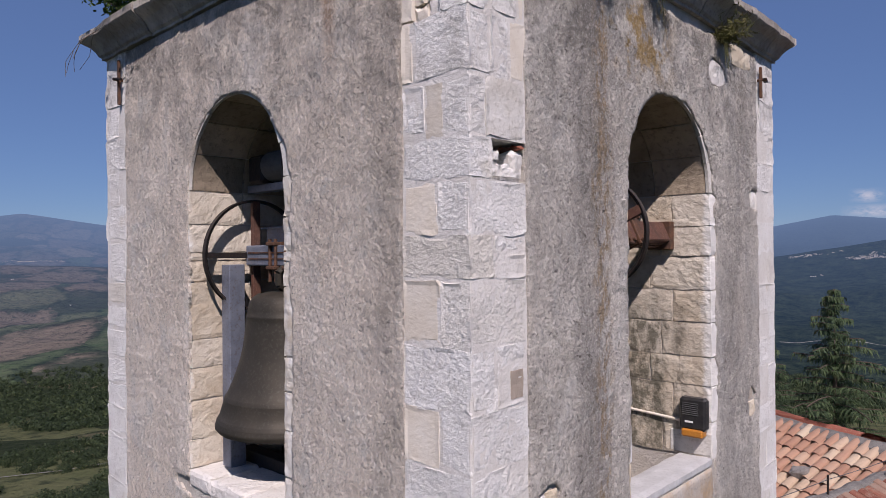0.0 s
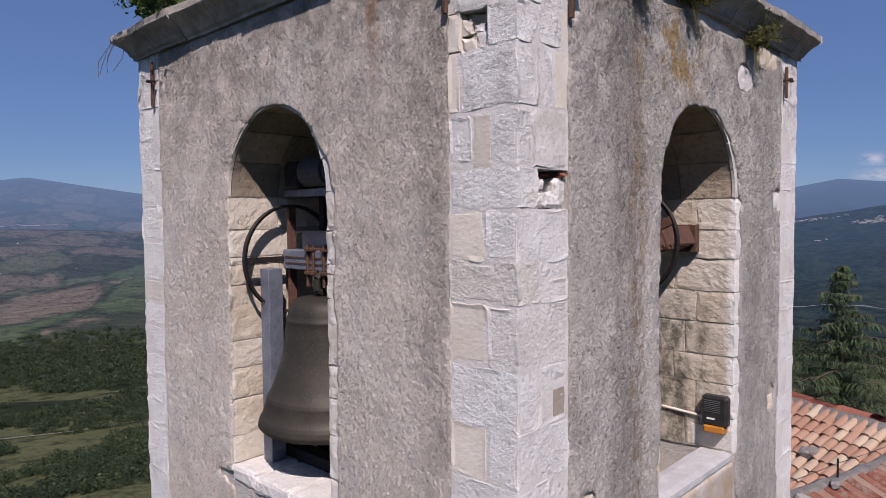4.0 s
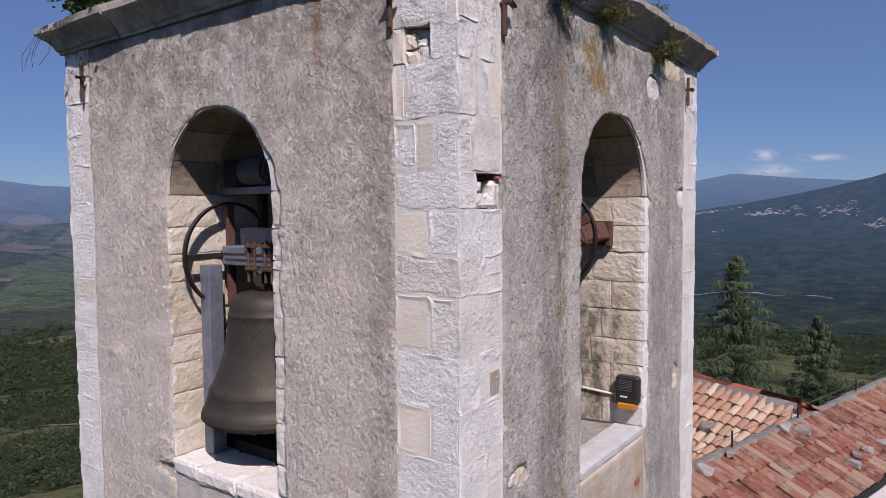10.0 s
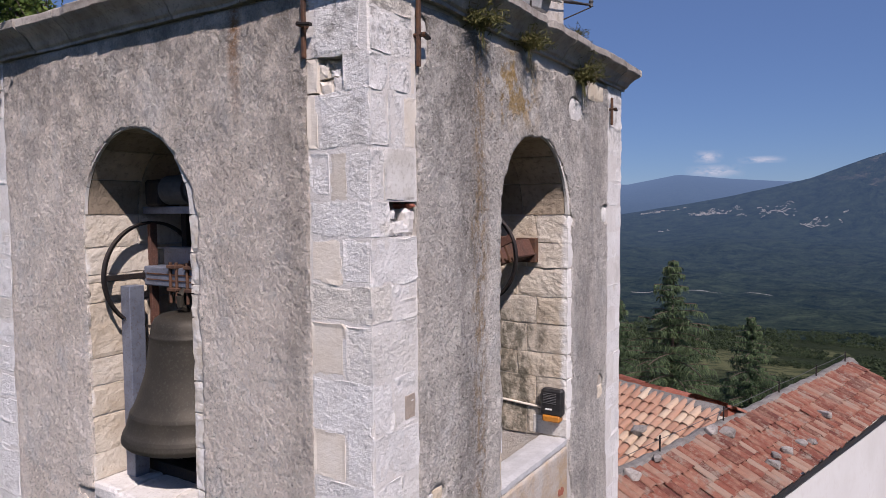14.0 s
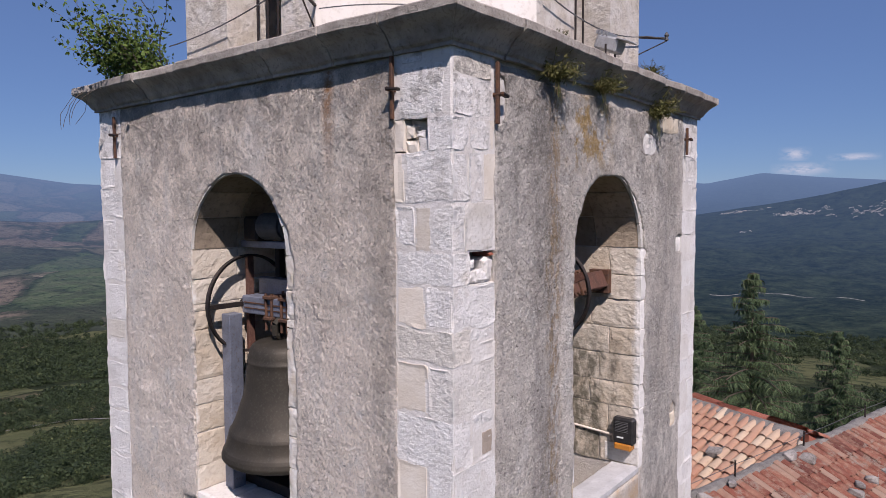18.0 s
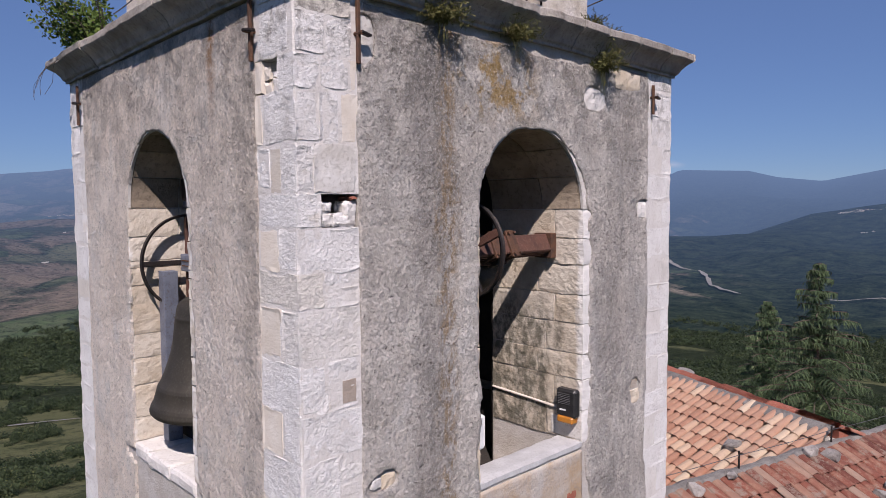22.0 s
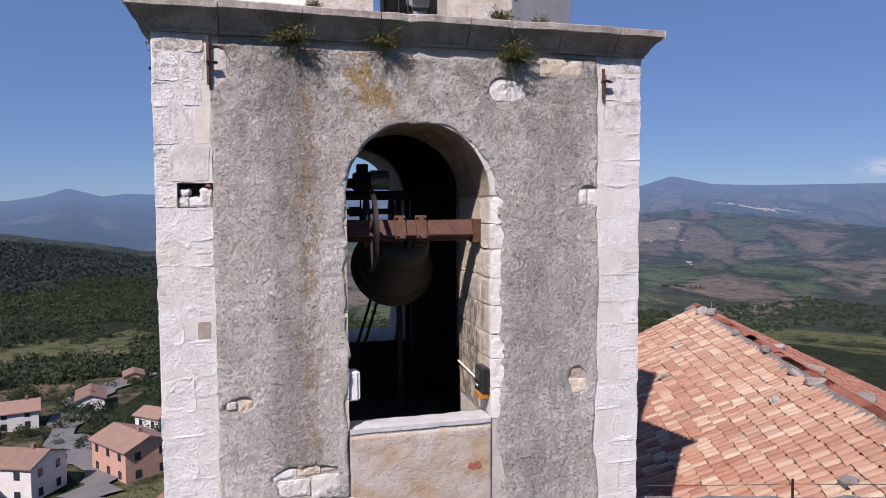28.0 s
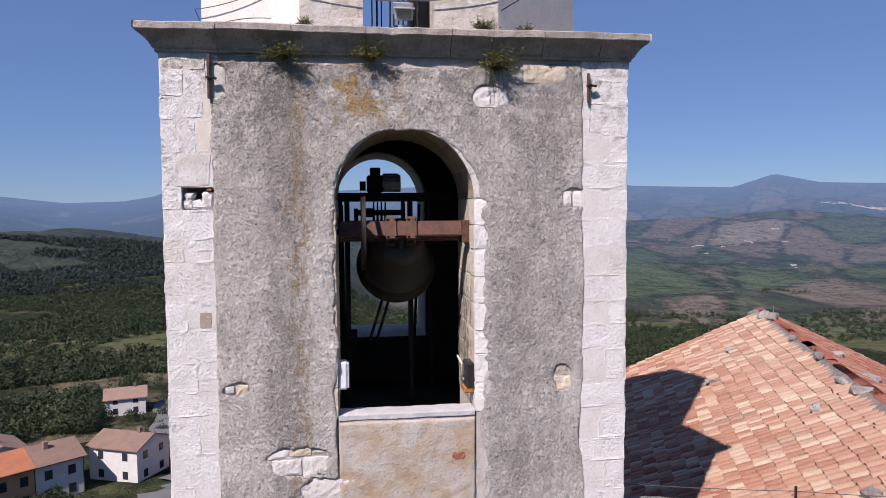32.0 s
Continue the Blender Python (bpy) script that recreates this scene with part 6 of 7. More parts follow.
def tile_slope(parent, origin, along, down, slope, width, rows, pitch, expose, tv, tf, keep, near, mat, bed_mat, seed, name):
    """Lays cover tiles on a slope; near(p) picks the ones that are objects of their own."""
    rr = random.Random(seed)
    d3 = (down - Vector((0, 0, slope))).normalized()
    nrm = along.cross(d3).normalized()
    if nrm.z < 0:
        nrm = -nrm
    xax = (-d3).cross(nrm).normalized()
    me = bpy.data.meshes.new("roof_tile")
    me.from_pydata(tv, [], tf)
    me.materials.append(mat)
    jv, jf, made = [], [], 0
    cols = int(width / pitch)
    for r in range(rows):
        for c in range(cols):
            p = origin + along * (c * pitch + rr.gauss(0, 0.008)) + d3 * (r * expose + rr.gauss(0, 0.012) - 0.03) + nrm * (0.014 + rr.gauss(0, 0.003))
            if not keep(p):
                continue
            b = Matrix((xax, -d3, nrm)).transposed().to_4x4()
            m = Matrix.Translation(p) @ b @ pose(0, 0, 0, -3.6 + rr.gauss(0, 0.7), rr.gauss(0, 1.5), rr.gauss(0, 1.6))
            if near(p) and made < 300:
                ob = new(name, me)
                ob.parent = parent
                ob.matrix_basis = m
                made += 1
            else:
                i = len(jv)
                jv.extend(m @ Vector(v) for v in tv)
                jf.extend(tuple(i + k for k in q) for q in tf)
    # the channel tiles between them, one ribbed bed
    cv, cf = [], []
    k = int(width / pitch) * 4
    nr = rows * 2
    for j in range(nr + 1):
        for i in range(k + 1):
            ph = (i % 4) / 4
            dip = -0.02 * math.sin(math.pi * ((i / 4 + 0.5) % 1.0))
            p = origin + along * (i / 4 * pitch) + d3 * (j * expose / 2 - 0.05) + nrm * (dip - 0.006 + (0.012 if j % 2 == 0 else 0))
            cv.append(p)
    for j in range(nr):
        for i in range(k):
            q = (j * (k + 1) + i, j * (k + 1) + i + 1, (j + 1) * (k + 1) + i + 1, (j + 1) * (k + 1) + i)
            if all(keep(cv[t]) for t in q):
                cf.append(q)
    bed = mesh_ob("channel_tiles", cv, cf, bed_mat, parent)
    bed["kind"] = "stuff"
    if jv:
        rest = mesh_ob("roof_tiles", jv, jf, bed_mat, parent)
        rest["kind"] = "stuff"


TV, TF = tile_mesh(0.31, 0.058, 0.073, 0.052)
TV2, TF2 = tile_mesh(0.34, 0.062, 0.074, 0.030)
south_roof = thing("south_roof", (0, 0, 0))
south_roof.parent = church
east_roof = thing("east_roof", (0, 0, 0))
east_roof.parent = church


def west_of_strip(p):
    q = p - S0
    return q.dot(SE) < -0.08 and not (XW - 0.1 < p.x < 0.1 and p.y < YN + 0.02)


tile_slope(south_roof, RJ + RN * 0.10 - RD * 0.2, RD, RN, 0.50, 11.4, 28, 0.138, 0.226, TV, TF, west_of_strip, lambda p: p.x > -3.6, M["tile"], M["tile_stuff"], 5, "roof_tile")
tile_slope(east_roof, S0 + SE * 0.10, SV, SE, 0.46, 9.2, 4, 0.14, 0.262, TV2, TF2, lambda p: not (p.x < 0.06 and p.y < YN + 0.02), lambda p: True, M["tile_red"], M["tile_red_stuff"], 6, "roof_tile")


def slab(name, pts, thick, material, parent, label=""):
    """A flat slab under four corner points."""
    vs = [tuple(p) for p in pts] + [tuple(Vector(p) - Vector((0, 0, thick))) for p in pts]
    return mesh_ob(name, vs, [(0, 1, 2, 3), (7, 6, 5, 4), (0, 4, 5, 1), (1, 5, 6, 2), (2, 6, 7, 3), (3, 7, 4, 0)], material, parent, label)


RUN = 5.9
dn = Vector((0, 0, 1))
slab("roof_boards", [RJ - dn * 0.1, RA - dn * 0.1, RA + RN * RUN - dn * (RUN * 0.5 + 0.1), RJ + RN * RUN - dn * (RUN * 0.5 + 0.1)], 0.12, M["core"], south_roof)
north_roof = slab("north_roof", [RA + dn * 0.02, RJ + dn * 0.02, RJ - RN * 5.5 - dn * 2.6, RA - RN * 5.5 - dn * 2.6], 0.15, M["ridge_red"], church, "red far side of the nave roof")
tile_slope(north_roof, RJ - RN * 0.16 - dn * 0.01, RD, -RN, 0.473, 11.3, 22, 0.138, 0.226, TV, TF, lambda p: True, lambda p: False, M["tile"], M["tile_north"], 8, "roof_tile")
E1 = S0 + SV * 9.2
slab("roof_boards", [S0 - dn * 0.06, S0 + SE * 1.02 - dn * 0.53, E1 + SE * 1.02 - dn * 0.53, E1 - dn * 0.06], 0.06, M["core"], east_roof)

# ridges
bm = bmesh.new()
n = 60
rows_ = []
for j in range(n + 1):
    c = S0 + SV * (9.25 * j / n)
    w = [0.10 + 0.03 * (float(vnoise(j * 0.7, 2)) - 0.5), 0.12 + 0.06 * (float(vnoise(j * 0.9, 7)) - 0.5)]
    t = 0.04 * (float(vnoise(j * 0.8, 11)) - 0.5)
    rows_.append([bm.verts.new(c + SE * o + dn * z) for o, z in ((-w[0], -0.25), (-w[0], 0.02 + t), (-0.03, 0.055 + t), (0.04, 0.05 + t), (w[1], -0.015), (w[1] + 0.02, -0.12))])
for p, q in zip(rows_, rows_[1:]):
    for i in range(5):
        bm.faces.new((p[i], p[i + 1], q[i + 1], q[i]))
part("mortared_ridge", bm, M["grey_mortar"], church, "grey mortar ridge with weathered edge")
part("ridge_wall", box((-0.09, 0, -2.6), (0.07, 9.2, -0.1), 0, Matrix.Translation(S0) @ pose(0, 0, 0, 0, 0, -15)), M["core"], church)
rr = random.Random(31)
rl = (RA - RJ).length
m = 0
bm_t = bmesh.new()
n = 7
for i in range(2):
    for j in range(n + 1):
        a = math.pi * j / n
        r = 0.13 if i else 0.11
        bm_t.verts.new((0.55 * i, r * math.cos(a) * 1.0, r * 0.55 * math.sin(a)))
bm_t.verts.ensure_lookup_table()
for j in range(n):
    bm_t.faces.new([bm_t.verts[k] for k in (j, j + 1, n + 2 + j, n + 1 + j)])
bmesh.ops.solidify(bm_t, geom=bm_t.faces, thickness=0.012)
me = bpy.data.meshes.new("ridge_tile")
bm_t.to_mesh(me)
bm_t.free()
me.materials.append(M["ridge_red"])
yaw = math.degrees(math.atan2(RD.y, RD.x))
pit = -math.degrees(math.asin(RD.z))
while m * 0.47 < rl - 0.2:
    p = RJ + RD * (0.1 + 0.47 * m) + dn * (0.03 + rr.gauss(0, 0.006)) - RN * 0.06
    ob = new("ridge_tile", me)
    ob.parent = church
    ob.matrix_basis = Matrix.Translation(p) @ pose(0, 0, 0, 0, pit + rr.gauss(0, 1), yaw + rr.gauss(0, 1.2))
    m += 1
bm = bmesh.new()
rows_ = []
for j in range(71):
    c = RJ + RD * (rl * j / 70)
    w = 0.20 + 0.10 * (float(vnoise(j * 0.8, 21)) - 0.4)
    rows_.append([bm.verts.new(c + RN * o + dn * z) for o, z in ((-0.02, 0.05), (0.08, 0.06 + 0.03 * float(vnoise(j * 1.1, 4))), (w, 0.07 - 0.5 * w + 0.05 * float(vnoise(j * 1.3, 5))), (w + 0.02, -0.5 * w - 0.06))])
for p, q in zip(rows_, rows_[1:]):
    for i in range(3):
        bm.faces.new((p[i], p[i + 1], q[i + 1], q[i]))
part("ridge_bedding", bm, M["grey_mortar"], church, "crumbling grey ridge mortar")

# walls below the roofs
EV = S0 + SE * 0.93
part("east_wall", box((-0.25, -0.0, -11.86), (0.0, 9.15, -0.55), 0, Matrix.Translation(EV) @ pose(0, 0, 0, 0, 0, -15)), M["white_wall"], church, "white painted church wall")
bm = bmesh.new()
for i in range(30):
    a = EV + SE * 0.11 + SV * (9.2 * i / 30) - dn * 0.56
    b = EV + SE * 0.11 + SV * (9.2 * (i + 1) / 30) - dn * 0.56
    bm_tube(bm, a, b, 0.042, 8, caps=False)
part("gutter", bm, M["black_plastic"], church, "black eaves gutter")
part("west_wall", box((-10.6, 4.6, 0), (-10.0, 12.0, 9.3)), M["white_wall"], church)
part("nave_wall", box((-10.0, 6.1, 0), (0.3, 6.5, 9.1)), M["white_wall"], church)
part("north_wall", box((-10.0, 15.8, 0), (2.5, 16.2, 9.1), 0, Matrix.Translation((0, 0, 0))), M["white_wall"], church)

# rods with a wire along the east ridge
for d in (1.76, 3.55, 5.58, 7.3, 8.9):
    rod = thing("ridge_rod", S0 + SV * d + dn * 0.04, "short black iron rod set in the ridge mortar", "rod", "ridge rods")
    bm = bmesh.new()
    bm_tube(bm, (0, 0, -0.03), (0, 0, 0.21), 0.013, 6)
    part("upright", bm, M["black_iron"], rod)
w = thing("ridge_wire", S0 + dn * 0.2, "thin lightning wire strung along the ridge rods", "wire")
bm = bmesh.new()
ds = [0.0, 1.76, 3.55, 5.58, 7.3, 8.9]
for a, b in zip(ds, ds[1:]):
    for i in range(6):
        f0, f1 = i / 6, (i + 1) / 6
        bm_tube(bm, SV * (a + (b - a) * f0) - dn * (0.05 * f0 * (1 - f0)), SV * (a + (b - a) * f1) - dn * (0.05 * f1 * (1 - f1)), 0.004, 4, caps=False)
part("strand", bm, M["cable"], w)


# stones lying on the tiles
def rock(at, size, seed, label="grey limestone rock weighing down the roof tiles"):
    rr = random.Random(seed)
    bm = bmesh.new()
    size = [q * 0.95 for q in size]
    for i in range(22):
        p = Vector((rr.gauss(0, 1), rr.gauss(0, 1), rr.gauss(0, 1))).normalized()
        p = Vector([max(-0.72, min(0.72, c * 1.15)) for c in p]) * rr.uniform(0.95, 1.2)
        bm.verts.new((p.x * size[0], p.y * size[1], p.z * size[2]))
    hull = bmesh.ops.convex_hull(bm, input=bm.verts)
    bmesh.ops.delete(bm, geom=list({v for v in hull["geom_interior"] + hull["geom_unused"] if isinstance(v, bmesh.types.BMVert)}), context="VERTS")
    bmesh.ops.bevel(bm, geom=bm.edges[:], offset=min(size) * 0.10, segments=1, affect="EDGES")
    ob = part("rock", bm, M["rock"])
    ob.matrix_basis = Matrix.Translation(at) @ pose(0, 0, 0, rr.uniform(-8, 8), rr.uniform(-8, 8), rr.uniform(0, 180))
    tagged(ob, label, "rock", "rocks on the roof")


def on_east(d, o):
    return S0 + SV * d + SE * o - dn * (0.46 * o) + dn * 0.12


def on_south(d, o):
    return RJ + RD * d + RN * o - dn * (0.5 * o) + dn * 0.14


for i, (d, o, s) in enumerate(((3.15, 0.22, (0.15, 0.09, 0.10)), (2.95, 0.12, (0.11, 0.08, 0.07)), (3.75, 0.80, (0.11, 0.07, 0.08)), (4.25, 0.82, (0.12, 0.08, 0.06)), (4.5, 0.86, (0.13, 0.08, 0.06)), (3.45, 0.78, (0.15, 0.08, 0.05)),
                               (3.2, 0.84, (0.12, 0.10, 0.07)), (5.7, 0.66, (0.14, 0.08, 0.07)), (0.85, 0.16, (0.13, 0.08, 0.07)), (1.5, 0.12, (0.14, 0.06, 0.05)))):
    rock(on_east(d, o), s, 60 + i)
for i, (d, o, s) in enumerate(((0.86, 0.95, (0.14, 0.11, 0.10)), (3.75, 0.72, (0.15, 0.11, 0.09)), (3.75, 0.12, (0.20, 0.10, 0.08)), (4.35, 0.18, (0.17, 0.09, 0.08)), (5.9, 0.1, (0.2, 0.1, 0.09)), (7.6, 0.12, (0.18, 0.1, 0.09)), (9.8, 0.0, (0.22, 0.14, 0.14)),
                               (10.3, 0.1, (0.2, 0.14, 0.16)), (8.6, 1.1, (0.2, 0.09, 0.06)), (6.9, 1.7, (0.22, 0.09, 0.06)), (3.2, -0.35, (0.2, 0.12, 0.09)), (5.2, -0.5, (0.2, 0.12, 0.09)), (7.0, -0.5, (0.2, 0.12, 0.09)))):
    q = on_south(d, o)
    if o < 0:
        q = q + dn * (o * 0.97)
    rock(q, s, 90 + i)


# ---- conifers behind the church ----
def conifer(at, height, spread, seed, label):
    """A cedar-like conifer: tapered trunk, drooping limbs in whorls, sprays of needles."""
    rr = random.Random(seed)
    t = thing("conifer_tree", at, label, "tree", "conifers behind the church")
    bm = bmesh.new()
    steps = 14
    for i in range(steps):
        a, b = i / steps, (i + 1) / steps
        bm_tube(bm, (0, 0, height * a), (0, 0, height * b), 0.008 + 0.2 * (1 - a), 8, 0.008 + 0.2 * (1 - b), caps=False)
    part("trunk", bm, M["bark"], t)
    limbs = bmesh.new()
    verts, faces = [], []
    z = height * 0.16
    while z < height * 0.997:
        f = z / height
        reach = spread * (1 - f) ** 0.92 * rr.uniform(0.72, 1.15) + 0.12
        count = 5 if f < 0.9 else 4
        a0 = rr.uniform(0, 6.28)
        for k in range(count):
            if rr.random() < 0.08:
                continue
            a = a0 + 2 * math.pi * k / count + rr.gauss(0, 0.25)
            ln = reach * rr.uniform(0.6, 1.15)
            d = Vector((math.cos(a), math.sin(a), rr.uniform(0.05, 0.4)))
            p = Vector((0, 0, z))
            n = max(3, int(ln / 0.22))
            for i in range(n):
                q = p + d.normalized() * ln / n
                bm_tube(limbs, p, q, 0.012 + 0.02 * (1 - i / n) * (1 - f), 4, caps=False)
                side = d.cross(Vector((0, 0, 1))).normalized()
                for _ in range(30):
                    w = (1 - 0.55 * i / n) * min(0.6, 0.12 + ln * 0.22)
                    s = rr.choice((-1, 1))
                    tip = side * s * rr.uniform(0.3, 1) * w + d.normalized() * rr.uniform(0, 0.35) * w + Vector((rr.gauss(0, 0.22), rr.gauss(0, 0.22), -rr.uniform(0.0, 0.5))) * w
                    o = p.lerp(q, rr.random())
                    up = Vector((rr.gauss(0, 0.4), rr.gauss(0, 0.4), 1)).cross(tip).normalized() * rr.uniform(0.006, 0.015)
                    j = len(verts)
                    verts += [o, o + tip * 0.55 + up, o + tip + Vector((0, 0, -rr.uniform(0.05, 0.16))), o + tip * 0.55 - up]
                    faces.append((j, j + 1, j + 2, j + 3))
                d = d + Vector((rr.gauss(0, 0.06), rr.gauss(0, 0.06), -0.13 - 0.07 * (i > n / 2)))
                p = q
        z += height * 0.0205 * (0.55 + 0.75 * (1 - f))
    part("branchwork", limbs, M["bark"], t)["kind"] = "stuff"
    mesh_ob("crown", verts, faces, M["needles"], t)


conifer((-2.1, 15.3, 0.0), 13.62, 5.0, 1, "tall green conifer with drooping feathery branches behind the church")
conifer((-5.6, 21.6, 0.0), 11.75, 4.6, 2, "broad green conifer close behind the church roof")
conifer((-0.89, 20.49, 0.0), 11.5, 4.2, 3, "green conifer with layered branches beyond the ridge")


# ---- woods, hedges and shrubs of the valley ----
def clumps(name, pts, sizes, leaves, seed, label, material):
    """Tree crowns as loose shells of leaf sprays, all in one mesh."""
    rs = np.random.RandomState(seed)
    n = len(pts)
    pts, sizes = np.array(pts), np.array(sizes)
    lobes = rs.normal(0, 0.42, (n, 4, 3)) * np.array([1, 1, 0.7])
    which = rs.randint(0, 4, (n, leaves))
    d = rs.normal(0, 1, (n, leaves, 3))
    d /= np.linalg.norm(d, axis=2, keepdims=True)
    c = lobes[np.arange(n)[:, None], which] + d * rs.uniform(0.42, 0.66, (n, leaves, 1))
    nrm = d + rs.normal(0, 0.45, d.shape)
    nrm /= np.linalg.norm(nrm, axis=2, keepdims=True)
    a = np.cross(nrm, rs.normal(0, 1, d.shape))
    a /= np.linalg.norm(a, axis=2, keepdims=True)
    b = np.cross(nrm, a)
    ls = (2.5 / math.sqrt(leaves)) * rs.uniform(0.5, 1.1, (n, leaves, 1))
    scale = sizes[:, None, None] * rs.uniform(0.8, 1.25, (n, 1, 3))
    quads = np.stack([c + a * ls, c + b * ls * 0.9, c - a * ls * 0.8 - b * ls * 0.3], 2) * scale[:, :, None, :] + pts[:, None, None, :]
    V = quads.reshape(-1, 3)
    me = bpy.data.meshes.new(name)
    me.vertices.add(len(V))
    me.vertices.foreach_set("co", V.astype(np.float32).ravel())
    m = len(V) // 3
    me.loops.add(3 * m)
    me.loops.foreach_set("vertex_index", np.arange(3 * m, dtype=np.int32))
    me.polygons.add(m)
    me.polygons.foreach_set("loop_start", np.arange(0, 3 * m, 3, dtype=np.int32))
    me.update(calc_edges=True)
    me.materials.append(material)
    return tagged(new(name, me), label, "woods", kind="stuff")


def scatter(seed, count, az, r, size, keep=0.5, scale=90.0):
    rs = np.random.RandomState(seed)
    a = np.radians(rs.uniform(az[0], az[1], count))
    rad = np.exp(rs.uniform(math.log(r[0]), math.log(r[1]), count))
    x, y = -np.sin(a) * rad, np.cos(a) * rad
    ok = fbm(x / scale + 9, y / scale + 9, 3) > keep
    x, y, rad = x[ok], y[ok], rad[ok]
    s = size[0] + (size[1] - size[0]) * rs.rand(len(x))
    s = s * (0.75 + rad / r[1] * 0.5)
    z = land_height(x, y) + s * 0.35
    return np.stack([x, y, z], -1), s


for nm, sd, cnt, az, r, sz, keep, scl, lv, lb in (
        ("north_scrub", 1, 2600, (-4, 36), (170, 330), (0.8, 2.4), 0.42, 34.0, 260, "dark green bushes and hedges scattered over dry meadows"),
        ("north_woods", 7, 6500, (-4, 36), (320, 760), (1.3, 3.0), 0.44, 70.0, 85, "dark green woods and hedges filling the valley"),
        ("west_scrub", 2, 3000, (56, 98), (150, 330), (0.9, 2.6), 0.34, 45.0, 230, "dark green trees and olive groves below the hill"),
        ("west_woods", 8, 6500, (56, 98), (320, 760), (1.5, 3.4), 0.36, 70.0, 85, "dark green woods on the valley slopes"),
        ("south_woods", 3, 9000, (96, 122), (215, 690), (1.4, 3.0), 0.30, 90.0, 95, "dense dark green oak woods on the slope"),
        ("plain_woods", 9, 5000, (36, 57), (300, 1000), (1.3, 2.6), 0.50, 90.0, 70, "dark green woods and groves on the valley floor"),
        ("ridge_woods", 5, 9000, (93, 122), (640, 1020), (2.2, 3.6), 0.30, 160.0, 40, "oak woods covering the ridge, tinted blue for haze")):
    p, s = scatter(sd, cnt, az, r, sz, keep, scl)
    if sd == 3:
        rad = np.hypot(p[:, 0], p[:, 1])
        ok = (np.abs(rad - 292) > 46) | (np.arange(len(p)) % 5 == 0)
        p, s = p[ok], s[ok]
    clumps(nm, p, s, lv, sd, lb, M["wood_hazed" if sd == 5 else "wood_far"])
p, s = scatter(6, 800, (90, 121), (84, 240), (0.9, 2.3), 0.44, 30)
q, z = scatter(16, 260, (110.5, 119), (150, 182), (1.8, 3.2), 0.25, 30)
p, s = np.concatenate([p, q]), np.concatenate([s, z])
clumps("garden_trees", p, s, 460, 6, "garden trees and hedges between the village houses", M["wood_far"])


# ---- village houses under the hill ----
def polar(az, r):
    x, y = -math.sin(math.radians(az)) * r, math.cos(math.radians(az)) * r
    return x, y, float(land_height(np.array([x]), np.array([y]))[0])


def house(az, r, w, d, h, turn, walls, label, storeys=2, chimney=True):
    """A plain village house with a gabled tile roof."""
    x, y, z = polar(az, r)
    hs = thing("house", (x, y, z - 0.4), label, "house", "village houses", turn=turn)
    part("house_wall", box((-w / 2, -d / 2, -2.5), (w / 2, d / 2, h), 0.02), walls, hs)
    rise, eave = d * 0.2, 0.45
    vs = []
    for xx in (-w / 2 - eave, w / 2 + eave):
        vs += [(xx, -d / 2 - eave, h - 0.12), (xx, 0, h + rise), (xx, d / 2 + eave, h - 0.12), (xx, -d / 2 - eave, h - 0.32), (xx, 0, h + rise - 0.22), (xx, d / 2 + eave, h - 0.32)]
    mesh_ob("roof", vs, [(0, 1, 7, 6), (1, 2, 8, 7), (3, 9, 10, 4), (4, 10, 11, 5), (0, 6, 9, 3), (2, 5, 11, 8), (0, 3, 4, 1), (1, 4, 5, 2), (6, 7, 10, 9), (7, 8, 11, 10)], M["roof_far"], hs, "brown terracotta tile roof")
    for xx in (-w / 2 + 0.02, w / 2 - 0.02):
        mesh_ob("gable", [(xx, -d / 2, h), (xx, d / 2, h), (xx, 0, h + rise - 0.2)], [(0, 1, 2)], walls, hs)
    for s in range(storeys):
        zz = 1.0 + s * h / storeys
        for side, length, axis in ((-1, w, 0), (1, w, 0), (-1, d, 1), (1, d, 1)):
            n = max(1, int(length / 3.4))
            for i in range(n):
                u = -length / 2 + length * (i + 0.5) / n
                if axis == 0:
                    lo, hi = (u - 0.5, side * d / 2 - 0.06, zz), (u + 0.5, side * d / 2 + 0.06, zz + 1.3)
                else:
                    lo, hi = (side * w / 2 - 0.06, u - 0.5, zz), (side * w / 2 + 0.06, u + 0.5, zz + 1.3)
                part("window", box(lo, hi, 0.0), M["glass"], hs)
    if chimney:
        part("chimney", box((w * 0.2, -0.35, h + rise * 0.3), (w * 0.2 + 0.6, 0.35, h + rise + 0.7), 0.03), M["roof_far"], hs)


